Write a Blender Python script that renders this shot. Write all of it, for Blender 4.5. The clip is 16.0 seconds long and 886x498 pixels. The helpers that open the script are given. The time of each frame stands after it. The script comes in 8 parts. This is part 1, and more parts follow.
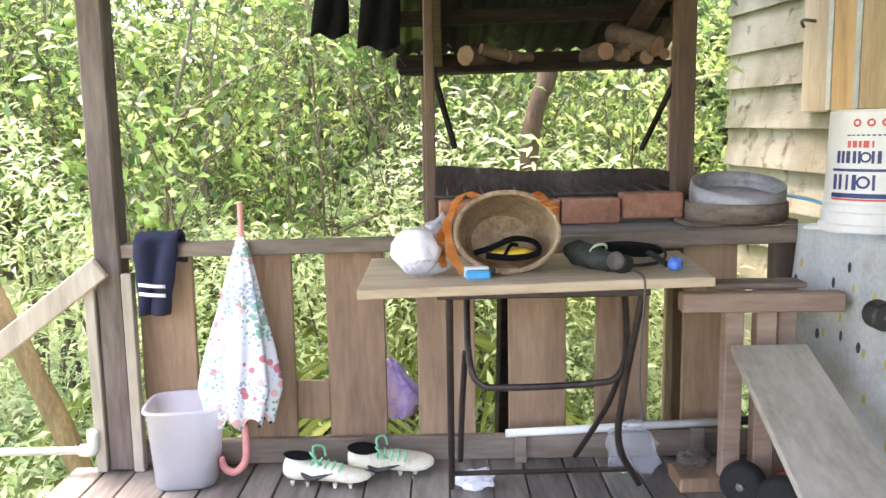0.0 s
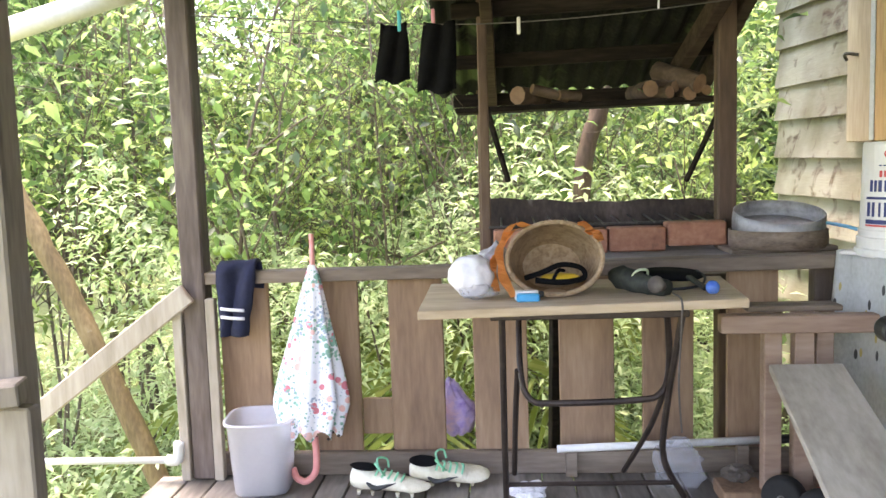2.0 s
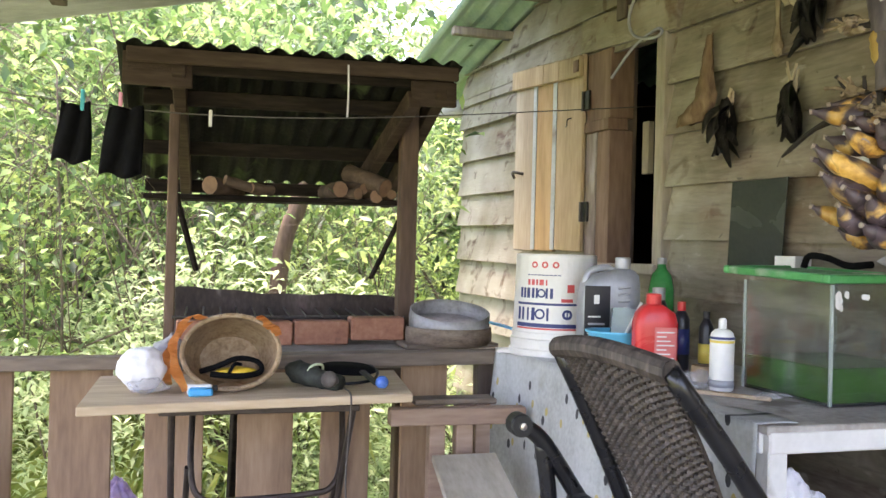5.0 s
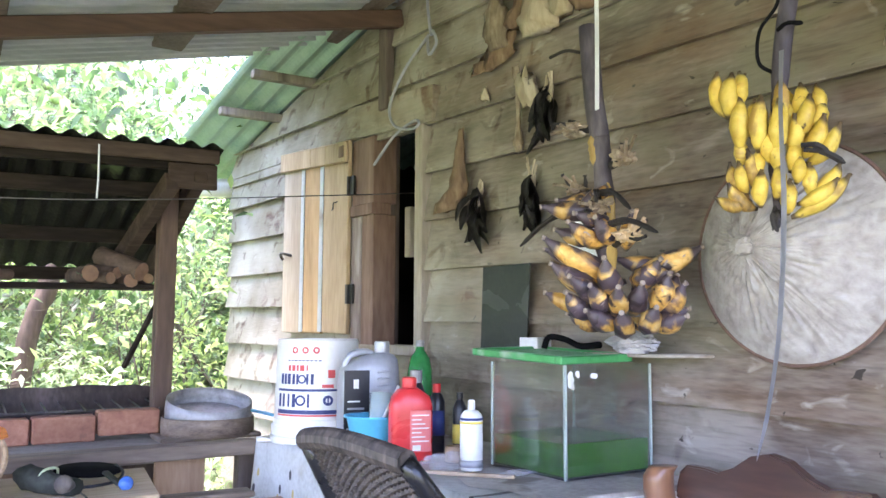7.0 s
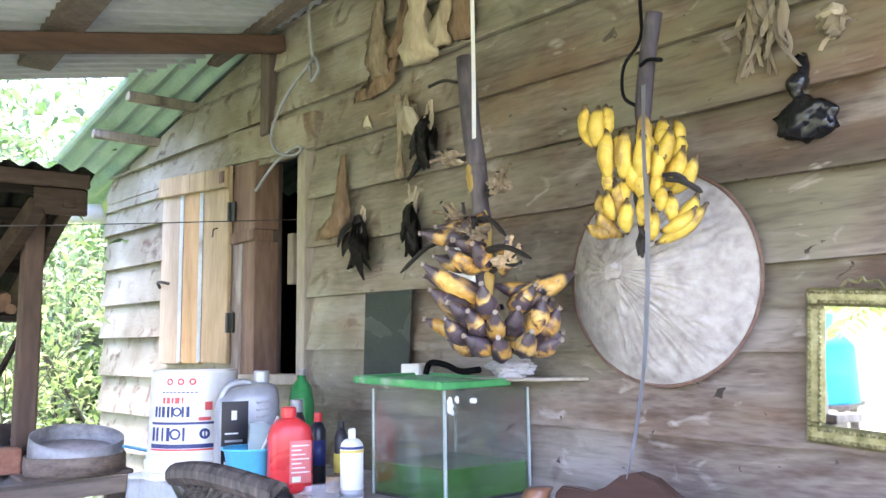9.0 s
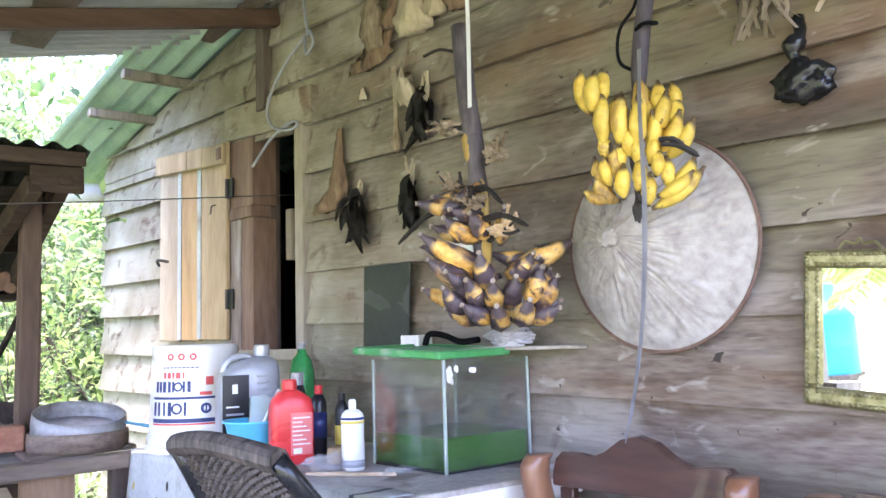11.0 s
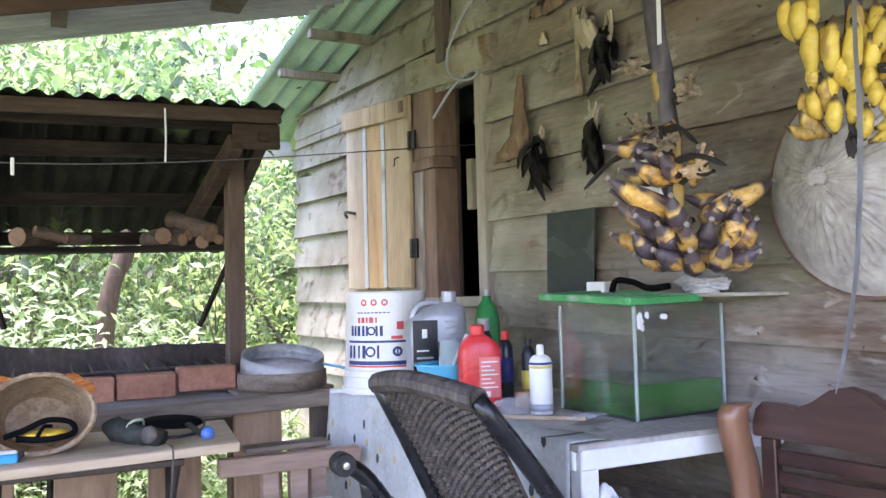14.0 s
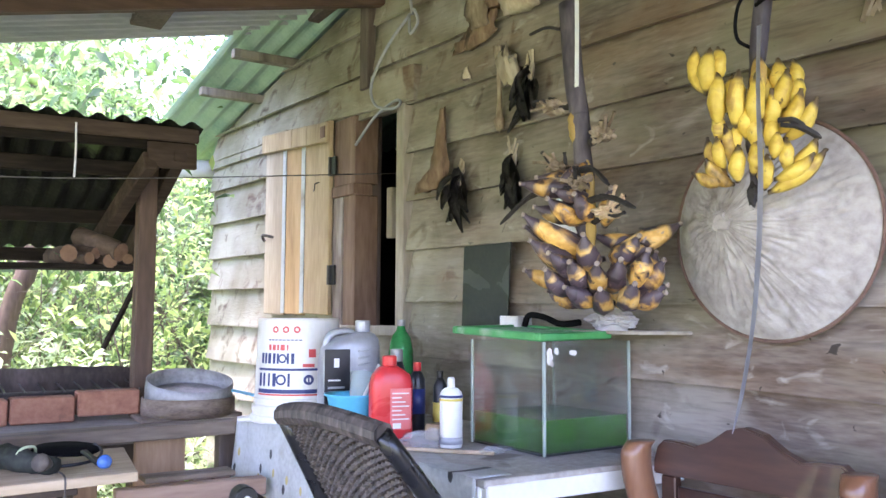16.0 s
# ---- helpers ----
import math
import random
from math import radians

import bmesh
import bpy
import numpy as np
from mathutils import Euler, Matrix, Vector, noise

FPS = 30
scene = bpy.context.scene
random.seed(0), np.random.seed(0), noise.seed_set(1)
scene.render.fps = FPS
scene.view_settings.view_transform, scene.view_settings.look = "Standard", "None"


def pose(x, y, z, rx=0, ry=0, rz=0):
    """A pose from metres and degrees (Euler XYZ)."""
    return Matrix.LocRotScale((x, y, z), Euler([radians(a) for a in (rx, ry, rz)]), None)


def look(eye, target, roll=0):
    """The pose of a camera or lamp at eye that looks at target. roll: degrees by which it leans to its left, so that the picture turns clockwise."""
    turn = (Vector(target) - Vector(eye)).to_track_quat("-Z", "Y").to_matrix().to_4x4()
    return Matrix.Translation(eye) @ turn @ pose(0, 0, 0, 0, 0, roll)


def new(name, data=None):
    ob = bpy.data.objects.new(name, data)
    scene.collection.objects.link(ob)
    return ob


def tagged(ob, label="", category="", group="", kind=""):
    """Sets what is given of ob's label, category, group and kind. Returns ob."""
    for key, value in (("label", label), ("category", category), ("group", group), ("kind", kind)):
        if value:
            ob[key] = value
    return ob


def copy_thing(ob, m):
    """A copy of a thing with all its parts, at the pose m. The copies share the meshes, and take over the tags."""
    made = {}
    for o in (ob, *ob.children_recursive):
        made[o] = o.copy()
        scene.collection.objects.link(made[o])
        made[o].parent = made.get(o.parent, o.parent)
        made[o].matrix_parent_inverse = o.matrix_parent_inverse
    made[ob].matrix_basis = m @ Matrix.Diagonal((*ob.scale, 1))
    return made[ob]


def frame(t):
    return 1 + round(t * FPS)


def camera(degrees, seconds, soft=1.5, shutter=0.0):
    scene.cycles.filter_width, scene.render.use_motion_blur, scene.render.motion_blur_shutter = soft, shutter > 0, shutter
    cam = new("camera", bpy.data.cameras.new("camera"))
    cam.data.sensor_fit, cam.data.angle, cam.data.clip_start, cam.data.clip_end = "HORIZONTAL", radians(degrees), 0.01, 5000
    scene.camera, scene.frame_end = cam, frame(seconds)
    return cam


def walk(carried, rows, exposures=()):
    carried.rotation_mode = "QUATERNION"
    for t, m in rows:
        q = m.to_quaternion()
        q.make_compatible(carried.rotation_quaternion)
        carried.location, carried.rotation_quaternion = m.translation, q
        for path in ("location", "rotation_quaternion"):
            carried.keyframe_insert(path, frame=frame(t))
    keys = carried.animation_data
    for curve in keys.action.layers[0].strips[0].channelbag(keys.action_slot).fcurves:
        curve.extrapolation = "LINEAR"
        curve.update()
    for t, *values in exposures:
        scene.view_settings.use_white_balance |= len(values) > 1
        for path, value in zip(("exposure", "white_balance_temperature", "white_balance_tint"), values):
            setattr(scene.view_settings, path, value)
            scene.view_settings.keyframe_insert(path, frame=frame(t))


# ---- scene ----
cam = camera(56.2, 16.0)
EXPOSURES = [(0.0, 3.70, 7350, 23), (1.5, 3.52, 7350, 22), (4.0, 3.54, 7250, 24), (5.2, 3.66, 7050, 27), (7.3, 4.26, 5900, 33), (8.7, 4.34, 5850, 34), (11.2, 4.30, 5950, 34), (12.5, 4.08, 6000, 33), (14.0, 3.82, 6000, 33), (16.0, 4.08, 6000, 34)]
METRES, EYE, TILT, LEAN, TURN = 0.70, 1.11, 0.0, 0.0, 0.0
ROWS = [
    (0.0, 0.0, 0.0, 0.0, -0.15, -7.94, 1.06),
    (0.5, -0.0081, -0.0804, -0.0062, 2.56, -7.46, 1.45),
    (1.0, -0.002, -0.1412, 0.027, 4.14, -6.14, 1.88),
    (1.5, 0.0057, -0.2431, 0.043, 4.45, -5.42, 2.07),
    (2.0, 0.0306, -0.3144, 0.0167, 3.92, -5.66, 1.84),
    (2.5, 0.0426, -0.3513, -0.0187, 3.01, -5.92, 1.39),
    (3.0, 0.0626, -0.3936, 0.0017, 1.09, -5.74, 0.82),
    (3.5, 0.0778, -0.3851, -0.007, -2.39, -5.23, -0.15),
    (4.0, 0.0875, -0.383, 0.008, -6.61, -3.95, -0.98),
    (4.5, 0.1129, -0.4051, 0.0362, -11.06, -1.98, -1.49),
    (5.0, 0.1594, -0.4166, 0.0625, -15.63, 0.21, -1.51),
    (7.5, 0.2866, -0.4993, 0.1196, -32.86, 6.37, -0.13),
    (8.0, 0.3059, -0.5017, 0.1226, -35.16, 7.14, -0.04),
    (8.5, 0.2964, -0.5192, 0.1216, -37.21, 7.69, 0.26),
    (11.0, 0.3129, -0.5204, 0.0802, -37.6, 5.93, 1.61),
    (11.5, 0.3112, -0.5158, 0.0808, -35.17, 5.29, 1.83),
    (12.0, 0.299, -0.5118, 0.0775, -32.73, 4.62, 1.9),
    (12.5, 0.2771, -0.4896, 0.0646, -30.56, 4.05, 1.72),
    (13.0, 0.2528, -0.4831, 0.0537, -28.53, 3.57, 1.57),
    (13.5, 0.2564, -0.4835, 0.0558, -26.59, 3.07, 1.62),
    (14.0, 0.2623, -0.4837, 0.0579, -25.81, 2.94, 1.49),
    (14.5, 0.2522, -0.4798, 0.0559, -26.55, 3.24, 1.04),
    (15.0, 0.2523, -0.479, 0.0549, -28.08, 3.74, 0.47),
    (15.5, 0.276, -0.4871, 0.0669, -29.76, 4.19, 0.04),
    (16.0, 0.2891, -0.4947, 0.0807, -31.29, 4.64, -0.23),
]
walk(cam, [(t, pose(0, 0, EYE, TILT, LEAN, TURN) @ pose(METRES * x, METRES * y, METRES * z, 90 + pitch, roll, yaw)) for t, x, y, z, yaw, pitch, roll in ROWS], EXPOSURES)

# ---- world and sun ----
world = bpy.data.worlds.new("sky")
scene.world = world
world.use_nodes = True
wn = world.node_tree.nodes
sky = wn.new("ShaderNodeTexSky")
sky.sky_type = 'NISHITA'
sky.sun_disc = False
sky.sun_elevation = radians(78)
sky.sun_rotation = radians(-51)
sky.air_density, sky.dust_density = 1.0, 3.0
wn["Background"].inputs["Strength"].default_value = 0.15
world.node_tree.links.new(sky.outputs[0], wn["Background"].inputs[0])
sun_data = bpy.data.lights.new("sun", 'SUN')
sun_data.energy, sun_data.angle, sun_data.color = 1.5, radians(20), (1.0, 0.98, 0.95)
sun = new("sun", sun_data)
sun.matrix_world = look((-2.5, 2, 16), (0, 0, 0))


# ---- small tools ----
def thing(name, label, category, at=(0, 0, 0), group="", kind=""):
    ob = new(name)
    ob.empty_display_size = 0.05
    ob.location = at
    return tagged(ob, label, category, group, kind)


def part(name, bm, material, parent=None, label="", smooth=False):
    """Link a bmesh, given in world metres, as one mesh under a thing or part."""
    me = bpy.data.meshes.new(name)
    bm.to_mesh(me)
    bm.free()
    me.materials.append(material)
    if smooth:
        me.polygons.foreach_set("use_smooth", [True] * len(me.polygons))
    ob = new(name, me)
    if parent:
        ob.parent = parent
        if not parent.parent:
            ob.matrix_parent_inverse = Matrix.Translation(-parent.location)
    if label:
        ob["label"] = label
    return ob


def box(bm, lo, hi, bev=0.004, m=None):
    """A bevelled box between two corners, then moved by m."""
    c = [(a + b) / 2 for a, b in zip(lo, hi)]
    s = [abs(b - a) for a, b in zip(lo, hi)]
    g = bmesh.ops.create_cube(bm, size=1, matrix=Matrix.LocRotScale(c, None, s))
    vs = g["verts"]
    if bev:
        es = list({e for v in vs for e in v.link_edges})
        r = bmesh.ops.bevel(bm, geom=es, offset=bev, segments=1, affect='EDGES', profile=0.5)
        vs = list({v for f in r["faces"] for v in f.verts} | {v for v in vs if v.is_valid})
    if m is not None:
        bmesh.ops.transform(bm, matrix=m, verts=vs)
    return bm


def beam(bm, a, b, w, h, bev=0.004, twist=0):
    """A bevelled bar of width w and height h from a to b."""
    a, b = Vector(a), Vector(b)
    d = b - a
    q = d.to_track_quat('Y', 'Z').to_matrix().to_4x4()
    m = Matrix.Translation((a + b) / 2) @ q @ pose(0, 0, 0, 0, twist, 0)
    return box(bm, (-w / 2, -d.length / 2, -h / 2), (w / 2, d.length / 2, h / 2), bev, m)


def tube(bm, pts, r, n=8, caps=True):
    """Sweep a ring along points; r is a number or one for each point."""
    pts = [Vector(p) for p in pts]
    rs = r if isinstance(r, (list, tuple)) else [r] * len(pts)
    rings = []
    up = Vector((0.13, 0.27, 1)).normalized()
    for i, p in enumerate(pts):
        d = (pts[min(i + 1, len(pts) - 1)] - pts[max(i - 1, 0)]).normalized()
        x = up - d * up.dot(d)
        if x.length < 1e-3:
            x = Vector((1, 0, 0)) - d * d.x
        x.normalize()
        up = x
        y = d.cross(x)
        rings.append([bm.verts.new(p + (x * math.cos(k * math.tau / n) + y * math.sin(k * math.tau / n)) * rs[i]) for k in range(n)])
    for a, b in zip(rings, rings[1:]):
        for k in range(n):
            bm.faces.new((a[k], a[(k + 1) % n], b[(k + 1) % n], b[k]))
    if caps:
        bm.faces.new(rings[0][::-1])
        bm.faces.new(rings[-1])
    return bm


def smooth_path(pts, n=6):
    """Catmull-Rom points through pts."""
    P = [Vector(p) for p in pts]
    P = [P[0] * 2 - P[1]] + P + [P[-1] * 2 - P[-2]]
    out = []
    for i in range(1, len(P) - 2):
        for k in range(n):
            t = k / n
            a, b, c, d = P[i - 1:i + 3]
            out.append(0.5 * (2 * b + (c - a) * t + (2 * a - 5 * b + 4 * c - d) * t * t + (3 * b - a - 3 * c + d) * t ** 3))
    out.append(P[-2])
    return out


def lathe(bm, prof, n=24, m=None, squash=None):
    """Turn a profile of (radius, height) about z, then move it by m. squash(angle) scales the radius."""
    rings = []
    for r, z in prof:
        ring = []
        for k in range(n):
            a = k * math.tau / n
            f = squash(a) if squash else 1
            ring.append(bm.verts.new((r * f * math.cos(a), r * f * math.sin(a), z)))
        rings.append(ring)
    for a, b in zip(rings, rings[1:]):
        for k in range(n):
            bm.faces.new((a[k], a[(k + 1) % n], b[(k + 1) % n], b[k]))
    if prof[0][0] > 1e-4:
        bm.faces.new(rings[0][::-1])
    if prof[-1][0] > 1e-4:
        bm.faces.new(rings[-1])
    if m is not None:
        bmesh.ops.transform(bm, matrix=m, verts=[v for r in rings for v in r])
    return bm


def sheet(bm, f, nu, nv, thick=0.0):
    """A grid of points f(u, v), u and v from 0 to 1; with a thickness it is a closed slab."""
    g = [[bm.verts.new(f(i / nu, j / nv)) for j in range(nv + 1)] for i in range(nu + 1)]
    fs = [bm.faces.new((g[i][j], g[i + 1][j], g[i + 1][j + 1], g[i][j + 1])) for i in range(nu) for j in range(nv)]
    if thick:
        bm.normal_update()
        bmesh.ops.solidify(bm, geom=fs, thickness=thick)
    return bm


def bumpy(bm, size, amount, seed=0):
    """Push the points in and out by noise."""
    for v in bm.verts:
        v.co += noise.noise_vector(v.co / size + Vector((seed * 7.3, seed * 3.1, 0))) * amount
    return bm


def crumple(center, size, seed, sub=3, rough=0.35):
    """A crumpled bag or wad: a ball pushed in and out in facets."""
    bm = bmesh.new()
    bmesh.ops.create_icosphere(bm, subdivisions=sub, radius=1)
    rnd = Vector((seed * 3.7, seed * 1.9, seed * 5.3))
    for v in bm.verts:
        p = v.co.copy()
        k = 1 + rough * (noise.noise(p * 1.4 + rnd) + 0.6 * noise.noise(p * 3.3 + rnd) + 0.35 * noise.noise(p * 7 + rnd))
        v.co = Vector((p.x * size[0] * k, p.y * size[1] * k, p.z * size[2] * k)) + Vector(center)
    return bm


# the house wall leans away from the axis of the deck
def wx(y, off=0.0):
    return 1.75 + (3.96 - y) * 0.095 - off


WALL_TURN = math.degrees(math.atan(0.095))


def on_wall(y, z, off=0.0):
    """A frame on the house wall: x out of the wall towards the deck is -x, y along it."""
    return pose(wx(y, off), y, z, 0, 0, WALL_TURN)


# ---- materials ----
def material(name, stops, scale=8.0, stretch=(1, 1, 1), rough=0.7, rough_var=0.15, metal=0.0, bump=0.2, detail=6.0, fine=60.0,
             spots=None, per_object=0.0, per_island=0.0, alpha=1.0, transmission=0.0, coat=0.0, sheen=0.0, subsurface=0.0, ior=1.45, bump_distance=0.01, distortion=0.6, contrast=0.36, spec=0.5):
    """A surface of two scales of noise. stops: colours from low to high noise; spots: (colour, scale, threshold) for stains and wear."""
    mt = bpy.data.materials.new(name)
    mt.use_nodes = True
    nt = mt.node_tree
    N, L = nt.nodes, nt.links
    b = N["Principled BSDF"]
    tc = N.new("ShaderNodeTexCoord")
    mp = N.new("ShaderNodeMapping")
    mp.inputs["Scale"].default_value = stretch
    if per_object:
        oi = N.new("ShaderNodeObjectInfo")
        sc = N.new("ShaderNodeVectorMath")
        sc.operation = 'SCALE'
        sc.inputs[0].default_value = (37.0, 53.0, 71.0)
        L.new(oi.outputs["Random"], sc.inputs["Scale"])
        ad = N.new("ShaderNodeVectorMath")
        L.new(tc.outputs["Object"], ad.inputs[0])
        L.new(sc.outputs[0], ad.inputs[1])
        L.new(ad.outputs[0], mp.inputs[0])
    else:
        L.new(tc.outputs["Object"], mp.inputs[0])
    n1 = N.new("ShaderNodeTexNoise")
    n1.inputs["Scale"].default_value, n1.inputs["Detail"].default_value, n1.inputs["Distortion"].default_value = scale, detail, distortion
    L.new(mp.outputs[0], n1.inputs[0])
    n2 = N.new("ShaderNodeTexNoise")
    n2.inputs["Scale"].default_value, n2.inputs["Detail"].default_value = fine, 4
    L.new(mp.outputs[0], n2.inputs[0])
    mixn = N.new("ShaderNodeMix")
    mixn.inputs[0].default_value = 0.35
    L.new(n1.outputs[0], mixn.inputs[2])
    L.new(n2.outputs[0], mixn.inputs[3])
    ramp = N.new("ShaderNodeValToRGB")
    el = ramp.color_ramp.elements
    k = len(stops)
    while len(el) < k:
        el.new(0.5)
    for i, c in enumerate(stops):
        el[i].position = 0.5 - contrast / 2 + contrast * i / max(1, k - 1)
        el[i].color = (*c, 1)
    L.new(mixn.outputs[0], ramp.inputs[0])
    col = ramp.outputs[0]
    for sc, ss, th in (spots or []):
        n3 = N.new("ShaderNodeTexNoise")
        n3.inputs["Scale"].default_value, n3.inputs["Detail"].default_value, n3.inputs["Distortion"].default_value = ss, 5, 0.6
        L.new(mp.outputs[0], n3.inputs[0])
        st = N.new("ShaderNodeMapRange")
        st.inputs[1].default_value, st.inputs[2].default_value = th, th + 0.08
        L.new(n3.outputs[0], st.inputs[0])
        mx = N.new("ShaderNodeMix")
        mx.data_type = 'RGBA'
        L.new(st.outputs[0], mx.inputs[0])
        L.new(col, mx.inputs[6])
        mx.inputs[7].default_value = (*sc, 1)
        col = mx.outputs[2]
    if per_object or per_island:
        hs = N.new("ShaderNodeHueSaturation")
        if per_object:
            src = N.new("ShaderNodeObjectInfo").outputs["Random"]
        else:
            src = N.new("ShaderNodeNewGeometry").outputs["Random Per Island"]
        mr = N.new("ShaderNodeMapRange")
        v = per_object or per_island
        mr.inputs[3].default_value, mr.inputs[4].default_value = 1 - v, 1 + v
        L.new(src, mr.inputs[0])
        L.new(mr.outputs[0], hs.inputs["Value"])
        L.new(col, hs.inputs["Color"])
        col = hs.outputs[0]
    L.new(col, b.inputs["Base Color"])
    rr = N.new("ShaderNodeMapRange")
    rr.inputs[3].default_value, rr.inputs[4].default_value = max(0.02, rough - rough_var), min(1, rough + rough_var)
    L.new(n1.outputs[0], rr.inputs[0])
    L.new(rr.outputs[0], b.inputs["Roughness"])
    b.inputs["Metallic"].default_value = metal
    b.inputs["Specular IOR Level"].default_value = spec
    b.inputs["Alpha"].default_value = alpha
    b.inputs["Transmission Weight"].default_value = transmission
    b.inputs["Coat Weight"].default_value = coat
    b.inputs["Sheen Weight"].default_value = sheen
    b.inputs["Subsurface Weight"].default_value = subsurface
    b.inputs["Subsurface Radius"].default_value = (0.02, 0.02, 0.02)
    b.inputs["IOR"].default_value = ior
    if bump:
        bp = N.new("ShaderNodeBump")
        bp.inputs["Strength"].default_value, bp.inputs["Distance"].default_value = bump, bump_distance
        L.new(mixn.outputs[0], bp.inputs["Height"])
        L.new(bp.outputs[0], b.inputs["Normal"])
    return mt


def leafy(name, dark, mid, light, see_through=0.52):
    """Leaves: coloured leaf by leaf, with light coming through them."""
    mt = bpy.data.materials.new(name)
    mt.use_nodes = True
    nt = mt.node_tree
    N, L = nt.nodes, nt.links
    b = N["Principled BSDF"]
    geo = N.new("ShaderNodeNewGeometry")
    ramp = N.new("ShaderNodeValToRGB")
    el = ramp.color_ramp.elements
    el[0].color, el[1].color = (*dark, 1), (*light, 1)
    el[1].position = 1.0
    e = el.new(0.55)
    e.color = (*mid, 1)
    L.new(geo.outputs["Random Per Island"], ramp.inputs[0])
    L.new(ramp.outputs[0], b.inputs["Base Color"])
    b.inputs["Roughness"].default_value = 0.38
    tr = N.new("ShaderNodeBsdfTranslucent")
    hs = N.new("ShaderNodeHueSaturation")
    hs.inputs["Value"].default_value, hs.inputs["Hue"].default_value = 1.7, 0.495
    L.new(ramp.outputs[0], hs.inputs["Color"])
    L.new(hs.outputs[0], tr.inputs[0])
    mx = N.new("ShaderNodeMixShader")
    mx.inputs[0].default_value = see_through
    L.new(b.outputs[0], mx.inputs[1])
    L.new(tr.outputs[0], mx.inputs[2])
    L.new(mx.outputs[0], N["Material Output"].inputs[0])
    return mt


# grain along x, y or z: the noise is drawn out along the plank
GX, GY, GZ = (0.16, 1, 1), (1, 0.16, 1), (1, 1, 0.16)
M_deck = material("deck_wood", [(0.085, 0.074, 0.06), (0.18, 0.16, 0.135), (0.28, 0.255, 0.22)], 9, GY, 0.65, bump=0.5, per_object=0.25, spots=[((0.03, 0.025, 0.02), 3, 0.62)])
M_rail = material("rail_wood", [(0.10, 0.075, 0.055), (0.19, 0.145, 0.11), (0.28, 0.225, 0.175)], 9, GX, 0.75, bump=0.4)
M_board = material("board_wood", [(0.17, 0.10, 0.062), (0.27, 0.17, 0.105), (0.36, 0.24, 0.155)], 8, GZ, 0.75, bump=0.35, per_object=0.14, spots=[((0.13, 0.085, 0.06), 2.2, 0.63)])
M_post = material("post_wood", [(0.06, 0.042, 0.034), (0.12, 0.09, 0.075), (0.19, 0.15, 0.125)], 9, GZ, 0.8, bump=0.4)
M_pale = material("pale_wood", [(0.24, 0.20, 0.15), (0.35, 0.30, 0.24), (0.45, 0.40, 0.33)], 9, GZ, 0.75, bump=0.3)
M_newel = material("grey_sawn_wood", [(0.15, 0.125, 0.095), (0.24, 0.205, 0.16), (0.33, 0.29, 0.235)], 9, GZ, 0.8, bump=0.4, spots=[((0.09, 0.07, 0.055), 5, 0.64)])
M_redbeam = material("red_brown_beam", [(0.045, 0.023, 0.017), (0.085, 0.046, 0.032), (0.125, 0.074, 0.053)], 7, GX, 0.65, bump=0.3)
# shed timbers: the shade under the roof is put into this dark tone
M_dark = material("shaded_wood", [(0.008, 0.006, 0.0055), (0.021, 0.016, 0.013), (0.043, 0.032, 0.026)], 9, GX, 0.9, bump=0.3, spec=0.15)
M_tin = material("zinc_sheet", [(0.32, 0.345, 0.355), (0.43, 0.455, 0.465), (0.54, 0.565, 0.57)], 5, GX, 0.45, metal=0.25, bump=0.15, spots=[((0.26, 0.22, 0.19), 2.5, 0.64)])
# shed roof: near black because its underside's shade is in the colour
M_shaded_tin = material("shaded_zinc", [(0.006, 0.006, 0.0055), (0.013, 0.0135, 0.0115), (0.032, 0.035, 0.026)], 4, (1, 1, 1), 0.8, bump=0.2, spec=0.2, spots=[((0.065, 0.09, 0.042), 3.5, 0.60)])
M_green_tin = material("green_zinc", [(0.26, 0.40, 0.33), (0.36, 0.50, 0.41), (0.44, 0.58, 0.48)], 5, (1, 1, 1), 0.5, metal=0.2, bump=0.1)
M_brick = material("red_brick", [(0.26, 0.11, 0.07), (0.37, 0.17, 0.105), (0.46, 0.24, 0.16)], 14, (1, 1, 1), 0.9, bump=0.5, per_object=0.12, spots=[((0.12, 0.07, 0.05), 9, 0.65)])
M_concrete = material("hearth_clay", [(0.16, 0.145, 0.13), (0.25, 0.23, 0.21), (0.34, 0.31, 0.28)], 10, (1, 1, 1), 0.9, bump=0.5)
M_ground = material("ground_cover", [(0.07, 0.085, 0.025), (0.16, 0.185, 0.065), (0.26, 0.28, 0.12)], 1.3, (1, 1, 1), 0.95, bump=0.4, fine=14, spots=[((0.13, 0.10, 0.06), 0.7, 0.62)])
M_bark = material("bark", [(0.05, 0.038, 0.026), (0.11, 0.085, 0.06), (0.19, 0.16, 0.12)], 12, (1, 1, 0.3), 0.9, bump=0.6)
M_bark_orange = material("orange_bark", [(0.08, 0.055, 0.025), (0.15, 0.105, 0.05), (0.24, 0.175, 0.09)], 9, (1, 1, 0.3), 0.9, bump=0.5, spots=[((0.4, 0.38, 0.32), 9, 0.68)])
M_brown_bark = material("brown_bark", [(0.05, 0.032, 0.022), (0.10, 0.066, 0.046), (0.16, 0.11, 0.08)], 10, (1, 1, 0.3), 0.9, bump=0.6)
M_leaf = leafy("leaf", (0.020, 0.045, 0.014), (0.085, 0.155, 0.046), (0.25, 0.35, 0.135))
# paler than M_leaf: the haze of distance is mixed into the leaf colour
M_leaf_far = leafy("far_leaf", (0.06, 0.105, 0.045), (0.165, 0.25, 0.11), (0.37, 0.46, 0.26))
